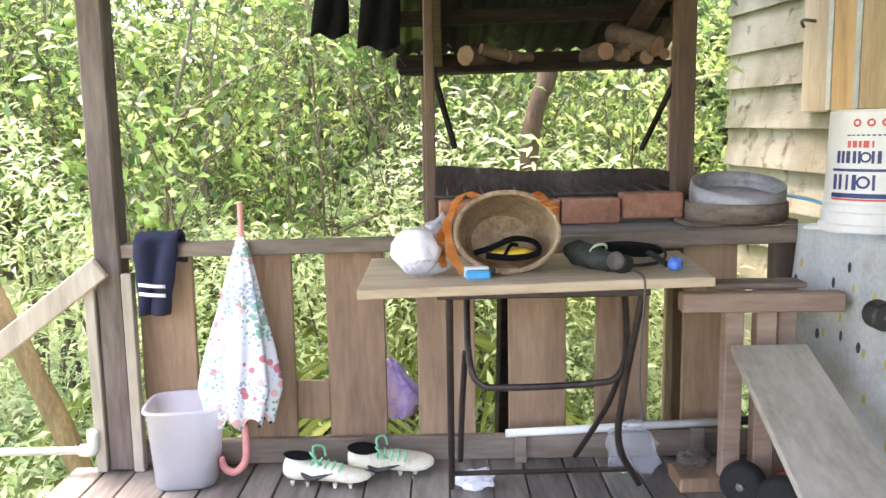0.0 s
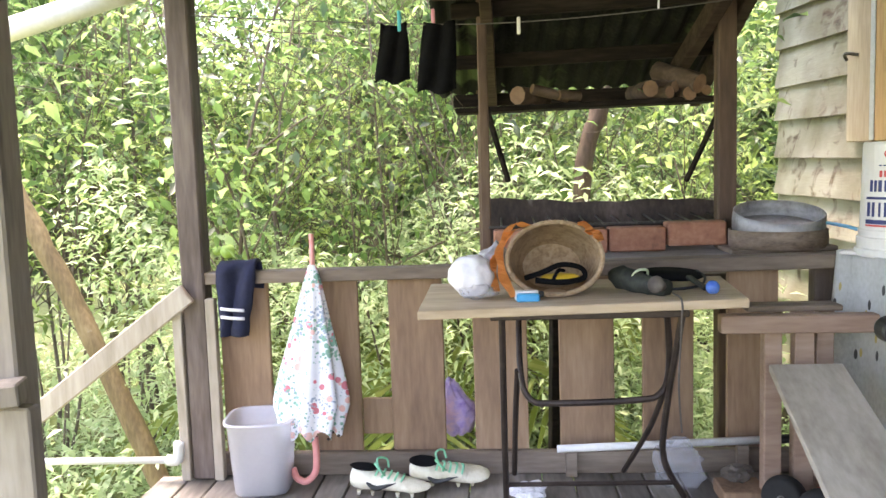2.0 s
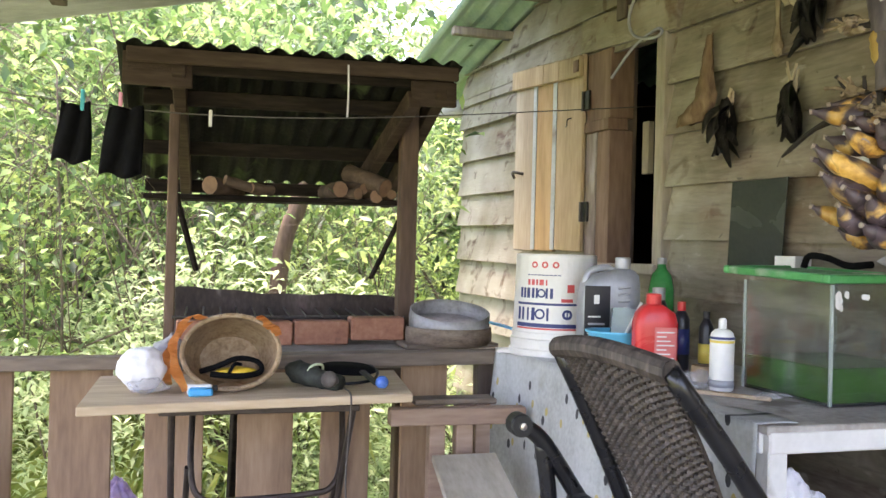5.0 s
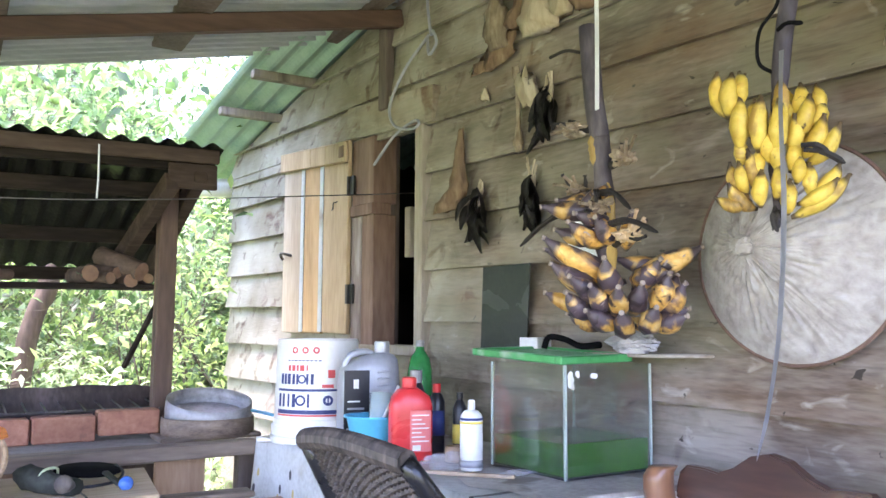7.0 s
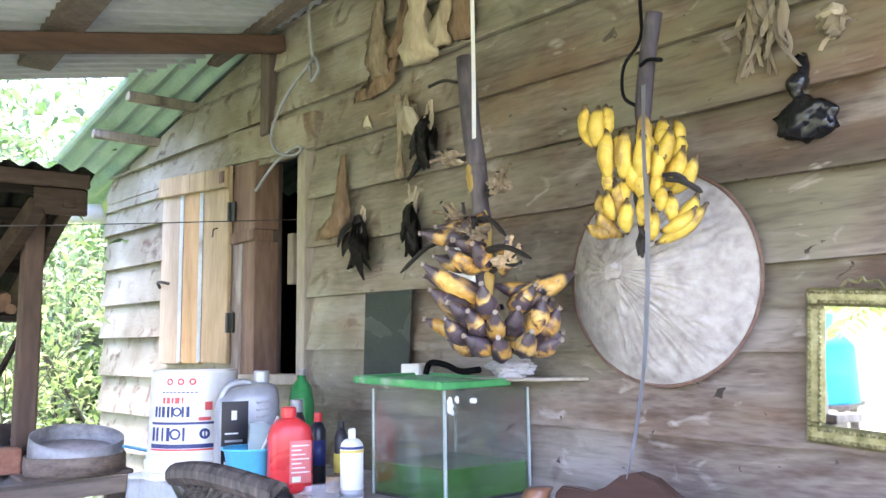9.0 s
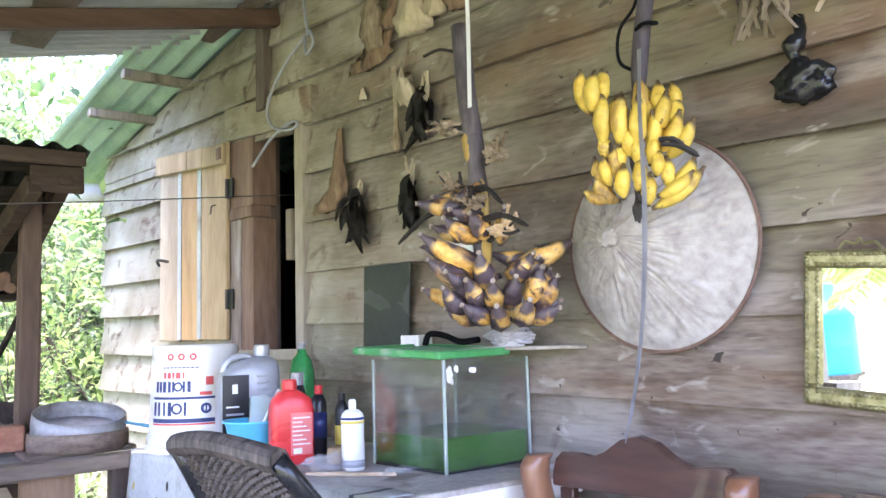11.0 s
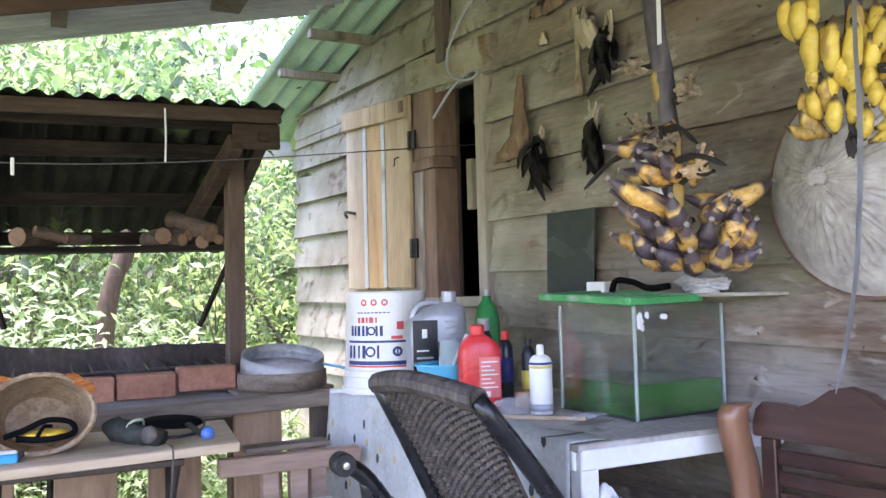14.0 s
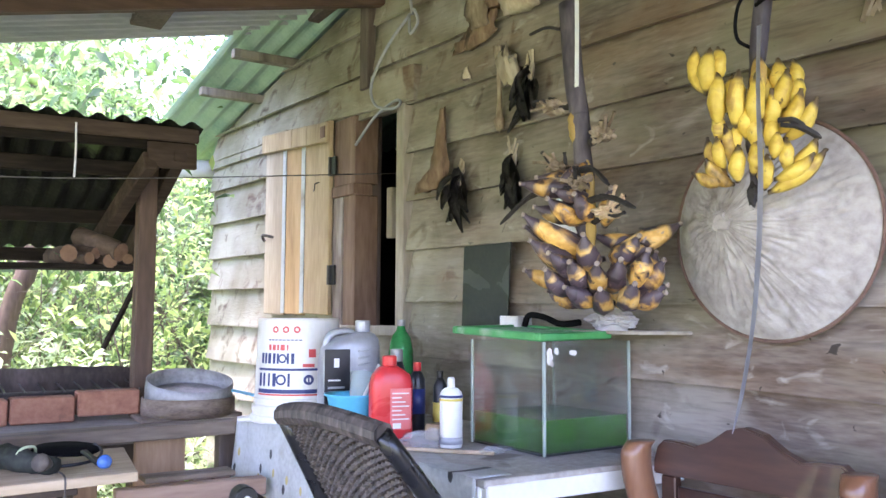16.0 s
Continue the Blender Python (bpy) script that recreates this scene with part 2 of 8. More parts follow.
M_leaf_shrub = leafy("shrub_leaf", (0.075, 0.115, 0.035), (0.24, 0.33, 0.095), (0.46, 0.54, 0.22))
M_leaf_low = leafy("low_leaf", (0.17, 0.25, 0.11), (0.39, 0.48, 0.26), (0.60, 0.65, 0.44))
M_palm = leafy("palm_leaf", (0.10, 0.14, 0.03), (0.2, 0.25, 0.07), (0.34, 0.36, 0.14))
# near black: the room's lack of light is put into the colour
M_inside = material("near_black_room", [(0.01, 0.009, 0.008), (0.02, 0.017, 0.015)], 4, (1, 1, 1), 0.9, bump=0)


def wall_material():
    """Weathered clapboard: grey-brown wood with long grain, smears and nail stains; cream-green paint left at the far end."""
    mt = material("clapboard", [(0.075, 0.053, 0.040), (0.140, 0.104, 0.080), (0.195, 0.153, 0.122), (0.27, 0.225, 0.187)], 5, (1, 0.22, 1.3), 0.9, bump=0.6, fine=70, contrast=0.30,
                  per_object=0.16, spec=0.25, distortion=1.0)
    nt = mt.node_tree
    N, L = nt.nodes, nt.links
    b = N["Principled BSDF"]
    col = b.inputs["Base Color"].links[0].from_socket
    tc = N.new("ShaderNodeTexCoord")

    def patches(scale, stretch, lo, hi, colour, strength=1.0, detail=7.0, warp=0.8, shift=0.0):
        """Lay a colour over what is there where the noise is high."""
        nonlocal col
        mp = N.new("ShaderNodeMapping")
        mp.inputs["Scale"].default_value = stretch
        mp.inputs["Location"].default_value = (shift, shift * 0.7, shift * 1.3)
        L.new(tc.outputs["Object"], mp.inputs[0])
        nz = N.new("ShaderNodeTexNoise")
        nz.inputs["Scale"].default_value, nz.inputs["Detail"].default_value, nz.inputs["Distortion"].default_value = scale, detail, warp
        L.new(mp.outputs[0], nz.inputs[0])
        mr = N.new("ShaderNodeMapRange")
        mr.inputs[1].default_value, mr.inputs[2].default_value, mr.inputs[4].default_value = lo, hi, strength
        L.new(nz.outputs[0], mr.inputs[0])
        mx = N.new("ShaderNodeMix")
        mx.data_type = 'RGBA'
        L.new(mr.outputs[0], mx.inputs[0])
        L.new(col, mx.inputs[6])
        mx.inputs[7].default_value = (*colour, 1)
        col = mx.outputs[2]

    patches(1.6, (1, 0.5, 1.6), 0.50, 0.66, (0.19, 0.112, 0.066), 0.75, shift=3.0)
    patches(2.4, (1, 0.5, 1.2), 0.48, 0.62, (0.205, 0.19, 0.125), 0.7, shift=8.0)
    patches(4.0, (1, 0.45, 1.5), 0.56, 0.66, (0.31, 0.27, 0.235), 0.6, shift=14.0)
    patches(3.0, (1, 0.25, 2.2), 0.57, 0.68, (0.06, 0.043, 0.032), 0.5, shift=21.0)
    patches(15.0, (1, 0.5, 1), 0.62, 0.72, (0.46, 0.42, 0.37), 0.6, shift=27.0)
    patches(48.0, (1, 0.12, 1.4), 0.50, 0.70, (0.05, 0.036, 0.027), 0.4, 3.0, 0.2, shift=40.0)
    patches(26.0, (1, 0.7, 1), 0.69, 0.72, (0.035, 0.028, 0.022), 0.9, shift=33.0)
    sep = N.new("ShaderNodeSeparateXYZ")
    L.new(tc.outputs["Object"], sep.inputs[0])
    nz = N.new("ShaderNodeTexNoise")
    nz.inputs["Scale"].default_value, nz.inputs["Detail"].default_value = 3.2, 7
    L.new(tc.outputs["Object"], nz.inputs[0])
    ml = N.new("ShaderNodeMath")
    ml.operation = 'MULTIPLY_ADD'
    ml.inputs[1].default_value = 2.6
    L.new(nz.outputs[0], ml.inputs[0])
    L.new(sep.outputs[1], ml.inputs[2])
    mr = N.new("ShaderNodeMapRange")
    mr.inputs[1].default_value, mr.inputs[2].default_value = 2.3, 5.0
    mr.inputs[4].default_value = 0.66
    L.new(ml.outputs[0], mr.inputs[0])
    flake = N.new("ShaderNodeTexNoise")
    flake.inputs["Scale"].default_value, flake.inputs["Detail"].default_value, flake.inputs["Distortion"].default_value = 8, 9, 0.9
    L.new(tc.outputs["Object"], flake.inputs[0])
    fr = N.new("ShaderNodeMapRange")
    fr.inputs[1].default_value, fr.inputs[2].default_value = 0.68, 0.56
    L.new(flake.outputs[0], fr.inputs[0])
    mm = N.new("ShaderNodeMath")
    mm.operation = 'MULTIPLY'
    L.new(mr.outputs[0], mm.inputs[0])
    L.new(fr.outputs[0], mm.inputs[1])
    pr = N.new("ShaderNodeValToRGB")
    pr.color_ramp.elements[0].position, pr.color_ramp.elements[1].position = 0.35, 0.65
    pr.color_ramp.elements[0].color, pr.color_ramp.elements[1].color = (0.29, 0.275, 0.195, 1), (0.53, 0.50, 0.405, 1)
    L.new(nz.outputs[0], pr.inputs[0])
    mx = N.new("ShaderNodeMix")
    mx.data_type = 'RGBA'
    L.new(mm.outputs[0], mx.inputs[0])
    L.new(col, mx.inputs[6])
    L.new(pr.outputs[0], mx.inputs[7])
    L.new(mx.outputs[2], b.inputs["Base Color"])
    return mt


M_wall = wall_material()

# ---- ground and woods ----
def ground_z(x, y):
    far = max(0, y - 6)
    return -0.95 - 0.03 * (y - 3) * (y > 3) + 0.10 * noise.noise(Vector((x * 0.5, y * 0.5, 0))) + min(0.05 * far, 2.5)


def build_ground():
    bm = bmesh.new()
    steps = [-400, -120, -40, -16, -10, -7, -5.5, -4.5, -3.5, -2.7, -2, -1.2, -0.5, 0.2, 0.9, 1.6, 2.3, 3, 3.8, 4.6, 5.5, 6.5, 8, 10, 13, 18, 26, 40, 120, 400]
    g = [[bm.verts.new((x, y, ground_z(x, y))) for y in steps] for x in steps]
    for i in range(len(steps) - 1):
        for j in range(len(steps) - 1):
            bm.faces.new((g[i][j], g[i + 1][j], g[i + 1][j + 1], g[i][j + 1]))
    ob = part("ground", bm, M_ground, smooth=True)
    tagged(ob, "green weedy ground sloping below the raised deck", "ground", kind="structure")


build_ground()


def leaf_mesh(name, points, sizes, seed, mat, wide=0.42, droop=0.35):
    """Many folded leaves, each two triangles pairs, in one mesh."""
    rs = np.random.RandomState(seed)
    n = len(points)
    P = np.asarray(points)
    S = np.asarray(sizes)[:, None]
    az = rs.uniform(0, 2 * np.pi, n)
    el = rs.normal(-droop, 0.5, n)
    d = np.stack([np.cos(az) * np.cos(el), np.sin(az) * np.cos(el), np.sin(el)], 1)
    up = np.stack([rs.normal(0, 0.45, n), rs.normal(0, 0.45, n), np.ones(n)], 1)
    side = np.cross(d, up)
    side /= np.linalg.norm(side, axis=1)[:, None]
    nrm = np.cross(side, d)
    base = P
    mid = P + d * S * 0.5 + nrm * S * 0.06
    tip = P + d * S
    le = P + d * S * 0.42 + side * S * wide / 2 + nrm * S * 0.12
    ri = P + d * S * 0.42 - side * S * wide / 2 + nrm * S * 0.12
    V = np.stack([base, le, tip, ri, mid], 1).reshape(-1, 3)
    k = np.arange(n)[:, None] * 5
    F = np.concatenate([k + [0, 4, 1], k + [1, 4, 2], k + [0, 3, 4], k + [3, 2, 4]], 0)
    me = bpy.data.meshes.new(name)
    me.vertices.add(len(V))
    me.vertices.foreach_set("co", V.ravel())
    me.loops.add(len(F) * 3)
    me.loops.foreach_set("vertex_index", F.ravel().astype(np.int32))
    me.polygons.add(len(F))
    me.polygons.foreach_set("loop_start", np.arange(0, len(F) * 3, 3, dtype=np.int32))
    me.update(calc_edges=True)
    me.materials.append(mat)
    return me


def build_tree(seed, height, spread, stems, leaves, leaf, label, mat=None, bark=None, lean=(0, 0), stem_r=0.022, bare=0.25, fruit=0):
    """A tree at the origin: stems, limbs and twigs swept as tapered tubes, leaves in loose clumps along the twigs."""
    rnd = random.Random(seed)
    bm = bmesh.new()
    ends = []

    def limb(p, d, length, r, depth):
        n = 5
        pts, rs = [p.copy()], [r]
        for i in range(n):
            d = (d + Vector((rnd.uniform(-1, 1), rnd.uniform(-1, 1), rnd.uniform(-0.5, 0.8))) * 0.22).normalized()
            p = p + d * length / n
            pts.append(p.copy())
            rs.append(r * (1 - 0.75 * (i + 1) / n))
            if depth < 2 and i >= 1:
                for _ in range(2 if depth else 1):
                    side = Vector((rnd.uniform(-1, 1), rnd.uniform(-1, 1), rnd.uniform(-0.15, 0.7))).normalized()
                    limb(p, (d * 0.5 + side).normalized(), length * rnd.uniform(0.35, 0.6), rs[-1] * 0.7, depth + 1)
            if depth >= 1 and (p.z > height * bare):
                ends.append((p.copy(), length * 0.22))
        tube(bm, pts, rs, 6 if depth == 0 else 4)

    for s in range(stems):
        a = rnd.uniform(0, math.tau)
        out = spread * rnd.uniform(0.15, 0.5) / height
        d = Vector((math.cos(a) * out + lean[0], math.sin(a) * out + lean[1], 1)).normalized()
        limb(Vector((math.cos(a) * 0.1, math.sin(a) * 0.1, -0.3)), d, height * rnd.uniform(0.75, 1.05), stem_r * rnd.uniform(0.7, 1.2), 0)
    tree = thing("tree", label, "tree")
    part("trunk", bm, bark or M_bark, tree, smooth=True)
    rs = np.random.RandomState(seed)
    pick = rs.randint(0, len(ends), leaves)
    E = np.array([e[0][:] for e in ends])
    R = np.array([e[1] for e in ends])
    pts = E[pick] + rs.normal(0, 1, (leaves, 3)) * (R[pick][:, None] * 0.75 + 0.05)
    me = leaf_mesh("crown", pts, rs.uniform(0.55, 1.25, leaves) * leaf, seed, mat or M_leaf)
    crown = new("crown", me)
    crown.parent = tree
    if fruit:
        for _ in range(fruit):
            fb = bmesh.new()
            p = rnd.choice(ends)[0]
            bmesh.ops.create_icosphere(fb, subdivisions=2, radius=rnd.uniform(0.03, 0.045), matrix=Matrix.Translation(p + Vector((rnd.uniform(-.1, .1), rnd.uniform(-.1, .1), -0.1))))
            part("fruit", fb, M_fruit, tree, smooth=True)
    return tree


M_fruit = material("green_fruit", [(0.16, 0.26, 0.05), (0.24, 0.34, 0.08)], 9, (1, 1, 1), 0.45, bump=0.1)
T1 = build_tree(1, 3.6, 2.6, 5, 3600, 0.105, "bushy green citrus tree with thin grey branches", fruit=22)
T2 = build_tree(2, 4.2, 3.0, 4, 2600, 0.15, "leggy green tree with many thin crossing branches", bare=0.35, fruit=10)
T3 = build_tree(3, 3.0, 3.0, 6, 4000, 0.09, "low pale green shrub with small leaves", M_leaf_shrub, bare=0.1)
T6 = build_tree(6, 4.4, 4.2, 4, 1100, 0.10, "nearly bare tree of long thin crossing branches", bare=0.4, stem_r=0.016)
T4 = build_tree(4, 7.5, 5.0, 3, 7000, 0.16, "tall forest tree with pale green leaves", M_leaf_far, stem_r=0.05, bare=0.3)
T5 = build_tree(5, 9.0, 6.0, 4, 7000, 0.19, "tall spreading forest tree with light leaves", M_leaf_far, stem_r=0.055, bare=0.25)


def plant(tree, x, y, turn, scale=1.0, first=False):
    m = pose(x, y, ground_z(x, y), 0, 0, turn)
    if first:
        tree.matrix_basis = m @ Matrix.Diagonal((scale, scale, scale, 1))
        return tree
    keep = tree.scale.copy()
    tree.scale = (scale, scale, scale)
    ob = copy_thing(tree, m)
    tree.scale = keep
    return ob


def woods():
    near = [(T1, -0.9, 5.6, 20, 1.0), (T2, -2.6, 5.9, 80, 1.0), (T3, 1.9, 5.9, 10, 1.0)]
    for t, x, y, a, s in near:
        plant(t, x, y, a, s, True)
    plant(T6, -1.6, 5.0, 30, 1.0, True)
    rnd = random.Random(5)
    for t, x, y, s in [(T6, -3.4, 5.6, 0.95), (T6, 0.5, 5.7, 0.9), (T6, -0.3, 4.9, 0.8), (T3, -4.0, 5.4, 1.05), (T1, -3.6, 7.0, 1.15), (T2, -0.2, 7.2, 1.05), (T3, 0.6, 6.4, 0.85), (T1, 2.6, 7.4, 1.1), (T2, 4.0, 8.0, 1.1),
                       (T3, -1.8, 6.6, 1.0), (T2, -5.6, 7.2, 1.15), (T1, 1.2, 8.6, 1.2), (T3, -2.4, 8.4, 1.2), (T1, -6.4, 5.4, 1.1), (T3, 3.2, 6.2, 0.8), (T2, 5.4, 9.4, 1.1), (T2, -0.9, 8.6, 1.35)]:
        plant(t, x, y, rnd.uniform(0, 360), s)
    plant(T4, -2.0, 11.0, 0, 1.0, True)
    plant(T5, -2.5, 17.0, 40, 1.0, True)
    for t, x, y, s in [(T5, -6.5, 12.0, 1.0), (T4, 1.0, 11.5, 0.95), (T4, -4.6, 14.0, 1.1), (T5, 0.0, 16.0, 1.1), (T5, -10.5, 14.0, 1.1), (T4, 6.6, 13.0, 0.7), (T4, -9.0, 10.0, 1.0),
                       (T4, 3.0, 13.5, 0.62)]:
        plant(t, x, y, rnd.uniform(0, 360), s)


woods()


def far_woods():
    """The wall of forest behind, too far to tell trees apart."""
    rs = np.random.RandomState(11)
    n = 62000
    a = np.radians(rs.uniform(-48, 45, n))
    r = rs.uniform(19, 26, n)
    x, y = r * np.sin(a), r * np.cos(a)
    top = 6.5 + 3.2 * np.sin(a * 9 + 1) + 1.6 * np.sin(a * 23) + 1.0 * np.sin(a * 51)
    z = -1.6 + rs.beta(1.0, 1.2, n) * (top + 2.1)
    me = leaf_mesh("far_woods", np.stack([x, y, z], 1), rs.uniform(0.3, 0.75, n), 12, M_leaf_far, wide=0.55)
    tagged(new("far_woods", me), "pale green wall of distant forest leaves, haze put into their colour", "forest", kind="stuff")


far_woods()


def undergrowth():
    rs = np.random.RandomState(21)
    n = 30000
    x, y = rs.uniform(-6, 4.5, n), 3.4 + rs.beta(1, 1.8, n) * 6
    z = np.array([ground_z(a, b) for a, b in zip(x, y)]) + rs.gamma(1.5, 0.09, n)
    me = leaf_mesh("undergrowth", np.stack([x, y, z], 1), rs.uniform(0.05, 0.12, n), 22, M_leaf_low, wide=0.4, droop=-0.4)
    tagged(new("undergrowth", me), "bright green weeds and low leaves below the deck", "weeds", kind="stuff")


undergrowth()


def fern_bank():
    rs = np.random.RandomState(41)
    n = 26000
    x, y = rs.uniform(-2.6, 1.6, n), rs.uniform(4.3, 6.6, n)
    top = 0.75 + 0.35 * np.sin(x * 2.1 + 1) + 0.25 * np.sin(x * 5.3 + y * 3)
    z = -1.0 + rs.beta(1.6, 1.0, n) * (top + 1.0)
    me = leaf_mesh("fern_bank", np.stack([x, y, z], 1), rs.uniform(0.04, 0.11, n), 42, M_leaf_low, wide=0.3, droop=0.1)
    tagged(new("fern_bank", me), "pale green bank of ferns and shoots beyond the railing", "ferns", kind="stuff")


fern_bank()


def thin_stems():
    """Slender bare saplings and runners that arch between the trees."""
    rnd = random.Random(31)
    for _ in range(26):
        x, y = rnd.uniform(-5.2, 0.4), rnd.uniform(4.8, 7.0)
        lean, h = rnd.uniform(-1.6, 0.3 if x > -0.6 else 1.3), rnd.uniform(2.6, 5.2)
        z = ground_z(x, y) - 0.05
        base = [Vector((x, y, z)), Vector((x + lean * 0.25, y + rnd.uniform(-0.2, 0.2), z + h * 0.45)), Vector((x + lean * 0.8, y + rnd.uniform(-0.3, 0.3), z + h * 0.8)), Vector((x + lean * rnd.uniform(1.1, 1.9), y, z + h * rnd.uniform(0.85, 1.05)))]
        path = smooth_path(base, 6)
        r = rnd.uniform(0.007, 0.016)
        t = thing("sapling", "thin dark bare sapling arching among the leafy trees", "sapling", (x, y, z), group="thin saplings in the woods")
        bm = bmesh.new()
        tube(bm, path, [r * (1 - 0.75 * i / len(path)) for i in range(len(path))], 5)
        part("stem", bm, M_bark, t, smooth=True)
        for k in range(4):
            p = path[rnd.randrange(5, len(path) - 2)]
            d = Vector((rnd.uniform(-0.9, 0.9), rnd.uniform(-0.3, 0.3), rnd.uniform(-0.1, 0.7)))
            twig = smooth_path([p, p + d * 0.5 + Vector((0, 0, 0.08)), p + d], 4)
            bm = bmesh.new()
            tube(bm, twig, [r * 0.5 * (1 - 0.7 * i / len(twig)) for i in range(len(twig))], 4)
            part("twig", bm, M_bark, t)


thin_stems()


def orange_trunk():
    t = thing("tree", "leaning orange-barked bare tree trunk with lichen spots", "tree")
    bm = bmesh.new()
    tube(bm, smooth_path([(-1.62, 4.2, -1.4), (-1.99, 4.25, -0.55), (-2.24, 4.25, 0.07), (-2.44, 4.25, 0.53), (-2.72, 4.25, 1.15), (-3.35, 4.3, 2.6)], 5), [0.062] * 10 + [0.056] * 9 + [0.05] * 7, 10)
    bumpy(bm, 0.12, 0.012)
    part("trunk", bm, M_bark_orange, t, smooth=True)
    t = thing("tree", "slim brown tree trunk standing behind the cooking shed", "tree")
    bm = bmesh.new()
    tube(bm, smooth_path([(0.45, 5.0, -1.4), (0.52, 5.0, 0.9), (0.64, 5.0, 1.45), (0.70, 5.02, 1.85), (0.74, 5.05, 2.2)], 5), [0.055] * 12 + [0.05, 0.045, 0.04, 0.035, 0.03, 0.025, 0.02, 0.015, 0.01], 10)
    bumpy(bm, 0.1, 0.01)
    part("trunk", bm, M_brown_bark, t, smooth=True)


orange_trunk()


# ---- deck, railing and roof ----
def build_deck():
    deck = thing("floor", "worn grey-brown plank deck with dark wet patches", "deck", kind="structure")
    bm = bmesh.new()
    for y in (-2.4, -1.2, 0.0, 1.2, 2.55):
        box(bm, (-1.3, y, -0.19), (2.25, y + 0.08, -0.031), 0.005)
    part("joist", bm, M_post, deck)
    bm = bmesh.new()
    for x in (-1.2, 0.4, 1.6):
        for y in (-2.3, 0.1, 2.6):
            box(bm, (x - 0.05, y - 0.05, -1.6), (x + 0.05, y + 0.05, -0.19), 0.005)
    part("stilt", bm, M_post, deck)
    rnd = random.Random(3)
    x = -1.27
    while x < 2.25:
        w = rnd.uniform(0.105, 0.15)
        end = 2.79 if x > -1.18 else 2.72
        end = min(end, 3.96 + (1.75 - (x + w)) / 0.095)
        cut = rnd.uniform(-0.6, 1.2)
        for a, b in ((-2.75, cut), (cut + 0.004, end + rnd.uniform(-0.02, 0.02))):
            bm = bmesh.new()
            box(bm, (x, a, -0.03), (x + w - 0.006, b, rnd.uniform(-0.003, 0.001)), 0.003)
            part("plank", bm, M_deck, deck)
        x += w


build_deck()


def build_railing():
    rail = thing("railing", "brown plank railing with wide upright boards and gaps", "railing")
    bm = bmesh.new()
    beam(bm, (-1.075, 2.725, 0.745), (0.25, 2.725, 0.752), 0.075, 0.044)
    part("top_rail", bm, M_rail, rail)
    bm = bmesh.new()
    beam(bm, (0.2, 2.775, 0.742), (1.22, 2.76, 0.755), 0.1, 0.05)
    part("top_rail", bm, M_rail, rail)
    bm = bmesh.new()
    box(bm, (-1.05, 2.715, 0.0), (1.22, 2.75, 0.085), 0.005)
    part("bottom_rail", bm, M_rail, rail)
    for x0, x1, zt, y in ((-1.03, -0.846, 0.72, 2.755), (-0.70, -0.51, 0.72, 2.75), (-0.40, -0.203, 0.72, 2.757), (-0.095, 0.103, 0.715, 2.752),
                          (0.222, 0.422, 0.713, 2.812), (0.525, 0.71, 0.713, 2.815), (0.828, 1.01, 0.718, 2.812)):
        bm = bmesh.new()
        box(bm, (x0, y, 0.03), (x1, y + 0.022, zt), 0.003)
        bumpy(bm, 0.3, 0.004, x0)
        part("board", bm, M_board, rail)
    bm = bmesh.new()
    box(bm, (-0.51, 2.762, 0.14), (-0.40, 2.784, 0.275), 0.003)
    part("filler_board", bm, M_board, rail, "short dark filler board")
    bm = bmesh.new()
    box(bm, (0.09, 2.79, 0.56), (0.54, 2.812, 0.66), 0.003)
    part("cross_board", bm, M_board, rail)
    bm = bmesh.new()
    box(bm, (1.13, 2.80, 0.0), (1.22, 2.86, 0.72), 0.004)
    part("end_post", bm, M_post, rail)


build_railing()


def build_porch_posts():
    p = thing("porch_post", "tall dark weathered porch post at the railing's end", "post")
    bm = bmesh.new()
    beam(bm, (-1.095, 2.72, 0), (-1.10, 2.72, 1.95), 0.085, 0.085, 0.006)
    bumpy(bm, 0.4, 0.006)
    part("post", bm, M_post, p)
    for x, zt, w in ((-1.035, 0.675, 0.035), (-1.16, 0.63, 0.035)):
        bm = bmesh.new()
        box(bm, (x - w / 2, 2.665, 0.0), (x + w / 2, 2.70, zt), 0.003)
        part("batten", bm, M_pale, p, "pale nailed batten")
    bm = bmesh.new()
    beam(bm, (-1.03, 2.76, 1.75), (-0.99, 2.78, 2.0), 0.03, 0.02, 0.002)
    part("bracket", bm, M_post, p)
    h = thing("handrail", "pale sloping plank handrail beside the steps", "handrail")
    bm = bmesh.new()
    beam(bm, (-1.11, 2.655, 0.70), (-1.80, 2.655, 0.19), 0.03, 0.075, 0.004)
    part("rail", bm, M_pale, h)
    n = thing("stair_newel", "thick grey-brown post with a sawn cap beside the steps", "post")
    bm = bmesh.new()
    box(bm, (-1.175, 1.555, -1.2), (-1.085, 1.645, 2.3), 0.006, pose(0, 0, 0))
    part("post", bm, M_newel, n)
    bm = bmesh.new()
    beam(bm, (-1.30, 1.45, 0.64), (-1.05, 1.52, 0.655), 0.09, 0.05)
    part("cap", bm, M_newel, n)
    bm = bmesh.new()
    box(bm, (-1.27, 1.50, -0.4), (-1.03, 1.545, 0.62), 0.005)
    part("side_board", bm, M_newel, n)


build_porch_posts()


